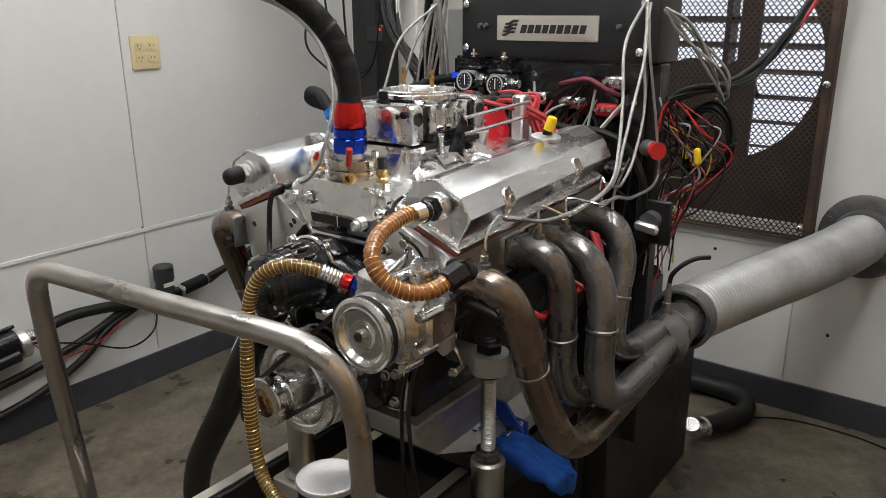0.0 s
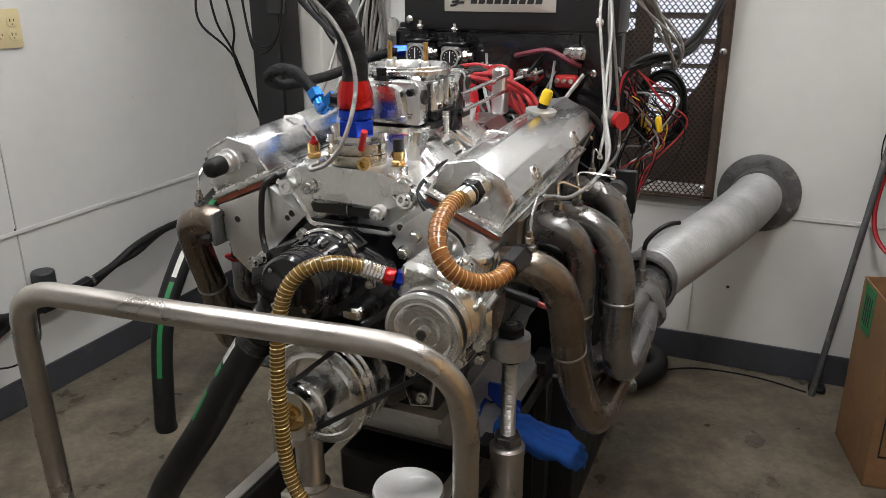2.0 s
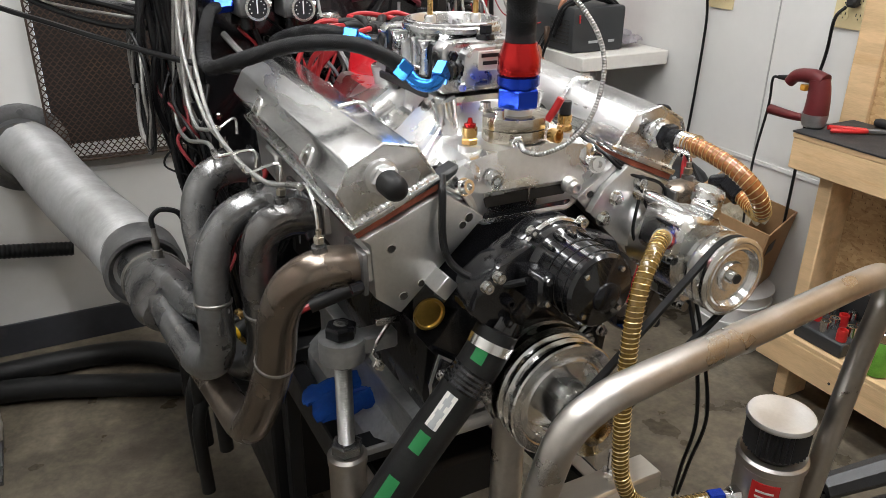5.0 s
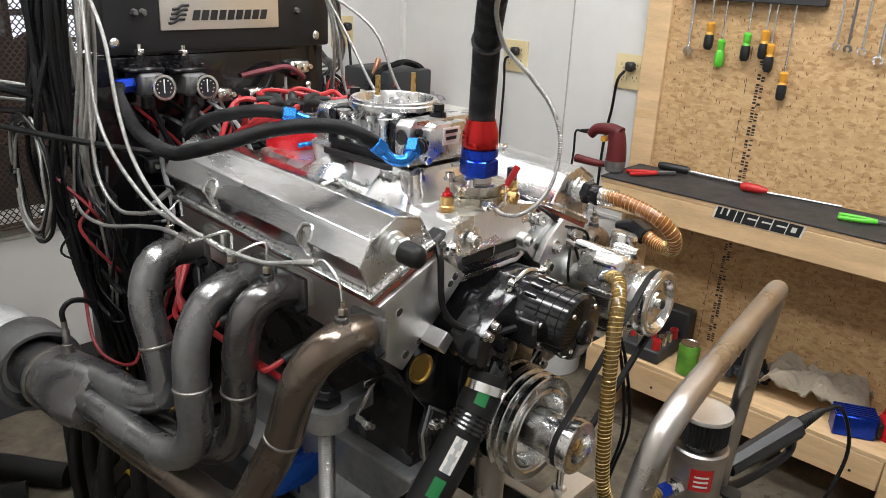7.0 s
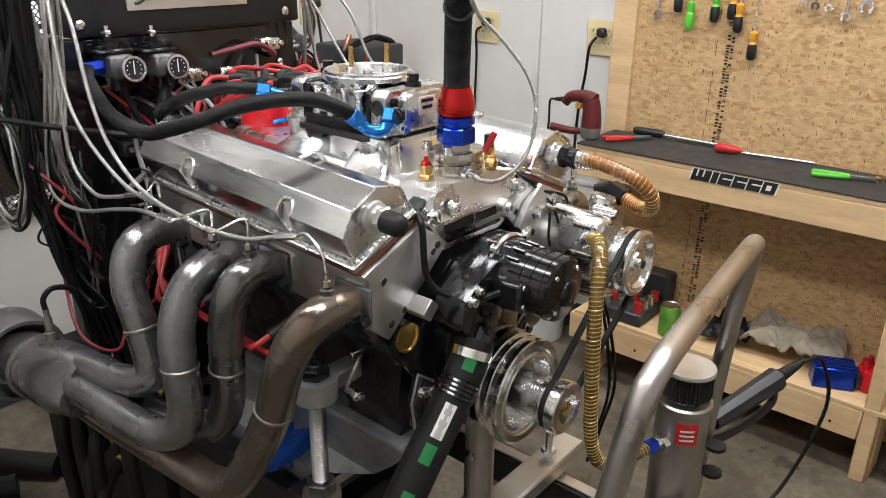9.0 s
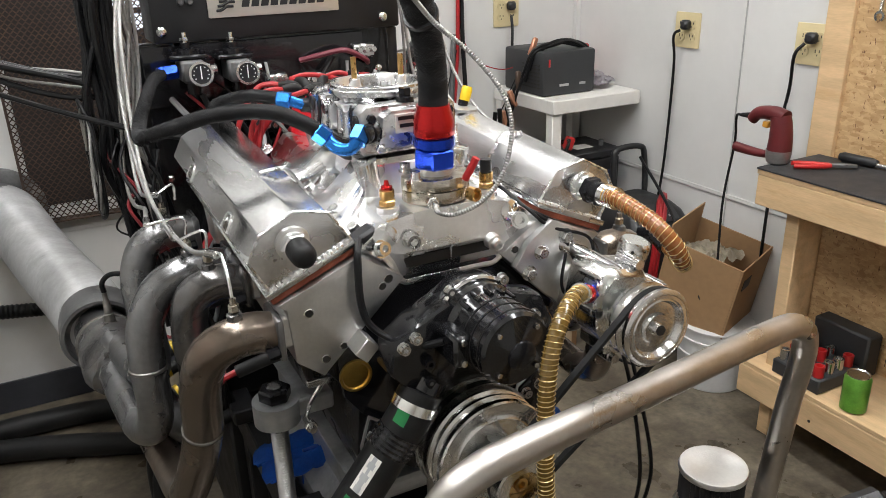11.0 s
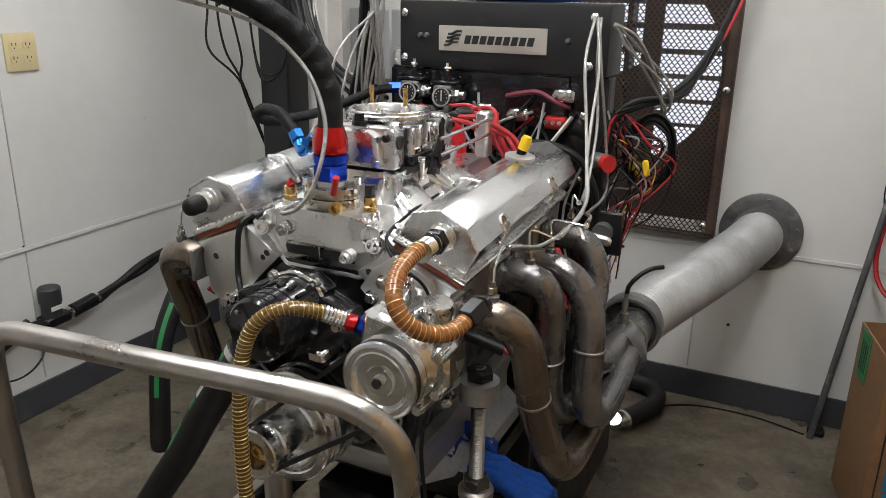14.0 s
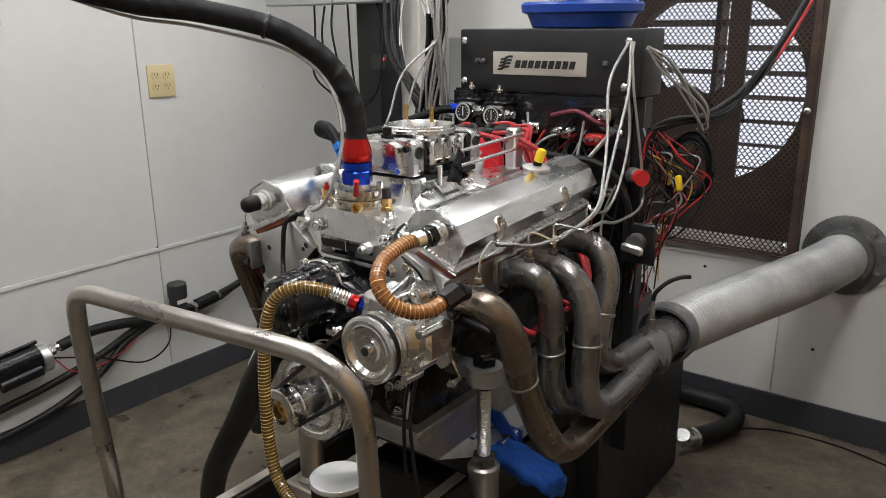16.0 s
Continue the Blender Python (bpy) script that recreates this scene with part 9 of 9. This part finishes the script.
# hand tools lying on the mat
MT = BZ + 0.0058
t = thing("ratchet", "long chrome ratchet with a black grip on the mat", "ratchet", (1.33, 0.3, MT))
b = B()
rod(b, (1.34, 0.385, MT + 0.009), (1.335, 0.215, MT + 0.009), 0.0065, 12)
part("shank", b, CHROME, t)
b = B()
lathe(b, (1.332, 0.478, MT + 0.012), (0.008, -0.09, 0), [(0, 0.009), (0.01, 0.012), (0.085, 0.0115), (0.095, 0.008)], 14)
part("grip", b, PLASTK, t)
b = B()
lathe(b, (1.335, 0.2, MT), (0, 0, 1), [(0, 0.016), (0.018, 0.016), (0.02, 0.012)], 18)
part("head", b, CHROME, t)
t = thing("long_screwdriver", "long screwdriver with red handle on the mat", "screwdriver", (1.3, 0.1, MT))
b = B()
rod(b, (1.298, 0.135, MT + 0.008), (1.33, -0.045, MT + 0.006), 0.0042, 10)
part("shaft", b, CHROME, t)
b = B()
lathe(b, (1.289, 0.207, MT + 0.0135), (0.1, -1, 0), [(0, 0.009), (0.01, 0.0135), (0.045, 0.0125), (0.06, 0.009), (0.072, 0.006)], 14)
part("handle", b, PLASTR, t)


def pliers(c, ang, mh, label):
    t = thing("pliers", label, "pliers", c, "pliers on the bench")
    M = Matrix.Translation(c) @ Matrix.Rotation(ang, 4, "Z")
    for s in (-1, 1):
        b = B()
        tube(b, [(0.005, s * 0.004, 0.008), (0.035, s * 0.012, 0.008), (0.075, s * 0.016, 0.008), (0.09, s * 0.013, 0.008)], 0.0058, seg=10, n=5)
        part("handle", b, mh, t, m=M)
        b = B()
        box(b, (-0.055, min(0, s * 0.006), 0.003), (0.006, max(0, s * 0.006), 0.013), 0.002)
        part("jaw", b, FLANGE, t, m=M)
    return t


pliers((1.255, 0.44, MT), radians(140), PLASTR, "pliers with red handles on the mat")
pliers((1.25, -0.155, MT), radians(105), PLASTN, "needle nose pliers with green handles on the mat")
for k in range(3):
    b = B()
    lathe(b, (1.27 + 0.02 * k, -0.21 - 0.015 * k, MT), (0, 0, 1), [(0, 0.008), (0.012, 0.0085), (0.014, 0.006)], 12)
    solo("brass_nut", b, BRASS, "small brass fitting on the bench mat", "fitting", "loose fittings")
# things on the lower shelf
SH = 0.2225
t = thing("blue_module", "blue finned aluminium module on the shelf", "electronic module", (1.19, -0.215, SH))
b = B()
RB = Matrix.Translation((1.19, -0.215, SH + 0.028)) @ Matrix.Rotation(radians(25), 4, "Z")
box(b, (-0.03, -0.055, -0.028), (0.03, 0.045, 0.03), 0.003)
part("case", b, BLUEA, t, m=RB)
for k in range(6):
    b = B()
    box(b, (-0.027 + 0.01 * k, -0.054, 0.0302), (-0.022 + 0.01 * k, 0.044, 0.036))
    part("fin", b, BLUEA, t, m=RB)
b = B()
box(b, (-0.025, -0.07, -0.02), (0.025, -0.0555, 0.02), 0.003)
part("end_plug", b, PLASTK, t, m=RB)
t = thing("distributor_cap_spare", "dark red distributor cap on the shelf", "distributor cap", (1.25, -0.31, SH))
b = B()
lathe(b, (1.25, -0.31, SH), (0, 0, 1), [(0, 0.05), (0.03, 0.05), (0.05, 0.044), (0.055, 0.034)], 28)
part("cap_body", b, DISTR, t)
for k in range(8):
    a = 2 * math.pi * k / 8
    b = B()
    lathe(b, (1.25 + 0.032 * math.cos(a), -0.31 + 0.032 * math.sin(a), SH + 0.05), (0, 0, 1), [(0, 0.008), (0.02, 0.0065), (0.024, 0.004)], 10)
    part("tower", b, DISTR, t)
cloth("canvas_bag", "crumpled beige canvas cloth on the shelf", (1.28, -0.1, SH), (0.15, 0.26), 31, CANVAS, 0.15, 0.075)
cloth("dark_glove", "crumpled dark work glove on the shelf", (1.25, 0.09, SH), (0.11, 0.13), 33, MATB, 0.4, 0.05)
t = thing("drink_can", "green drink can standing on the shelf", "drink can", (1.165, 0.222, SH))
b = B()
lathe(b, (1.165, 0.222, SH), (0, 0, 1), [(0, 0.024), (0.004, 0.03), (0.085, 0.03), (0.093, 0.026)], 24)
part("can_body", b, mat("green_can", (0.12, 0.3, 0.04), 0.35, 0.3, vary=0.3, scale=40), t)
b = B()
lathe(b, (1.165, 0.222, SH + 0.0932), (0, 0, 1), [(0, 0.026), (0.003, 0.0265), (0.003, 0.024), (0.0005, 0.022)], 24)
part("can_lid", b, ALU, t)
t = thing("socket_tray", "grey tray with sockets and red inlay on the shelf", "socket tray", (1.18, 0.3, SH))
b = B()
box(b, (1.14, 0.3, SH), (1.29, 0.44, SH + 0.04), 0.004)
part("tray", b, PLASTG, t)
for k in range(4):
    for j in range(3):
        b = B()
        lathe(b, (1.16 + 0.036 * k, 0.32 + 0.05 * j, SH + 0.0402), (0, 0, 1), [(0, 0.013), (0.03, 0.013), (0.03, 0.009), (0.02, 0.008)], 14)
        part("socket", b, CHROME if (k + j) % 3 else PLASTR, t)
b = B()
box(b, (1.295, 0.29, SH), (1.35, 0.45, SH + 0.12), 0.006)
solo("tool_case", b, PLASTG, "dark grey tool case standing on the shelf", "case")

# black hand tool hung on the guard rail
t = thing("timing_light", "black hand-held timing light hung on the guard rail", "timing light", (0.32, -0.22, 0.55))
b = B()
d0, d1 = V(0.315, -0.216, 0.556), V(0.452, -0.268, 0.595)
tube(b, [d0, (d0 + d1) / 2, d1], (0.017, 0.021), seg=8, n=5)
part("barrel", b, PLASTK, t)
b = B()
tube(b, [d1 - V(0.01, 0, 0.012), d1 - V(0.0, 0.0, 0.045), d1 - V(0.03, -0.01, 0.062), d0 + V(0.04, -0.015, -0.042), d0 + V(0.0, 0.0, -0.035), d0 + V(0.0, 0, -0.005)], 0.0075, seg=10, n=6)
part("handle_loop", b, PLASTK, t)
b = B()
tube(b, [d1, d1 + V(0.03, -0.012, 0.01), d1 + V(0.06, -0.02, 0.014)], (0.012, 0.006), seg=12, n=6, step=0.003, wave=0.08)
part("strain_relief", b, RUBBER, t)
cable([d1 + V(0.06, -0.02, 0.014), (0.56, -0.31, 0.6), (0.58, -0.33, 0.5), (0.52, -0.3, 0.35), (0.42, -0.26, 0.28), (0.3, -0.235, 0.25)], 0.0035, CABLE, "black cord of the timing light", "tool cords")
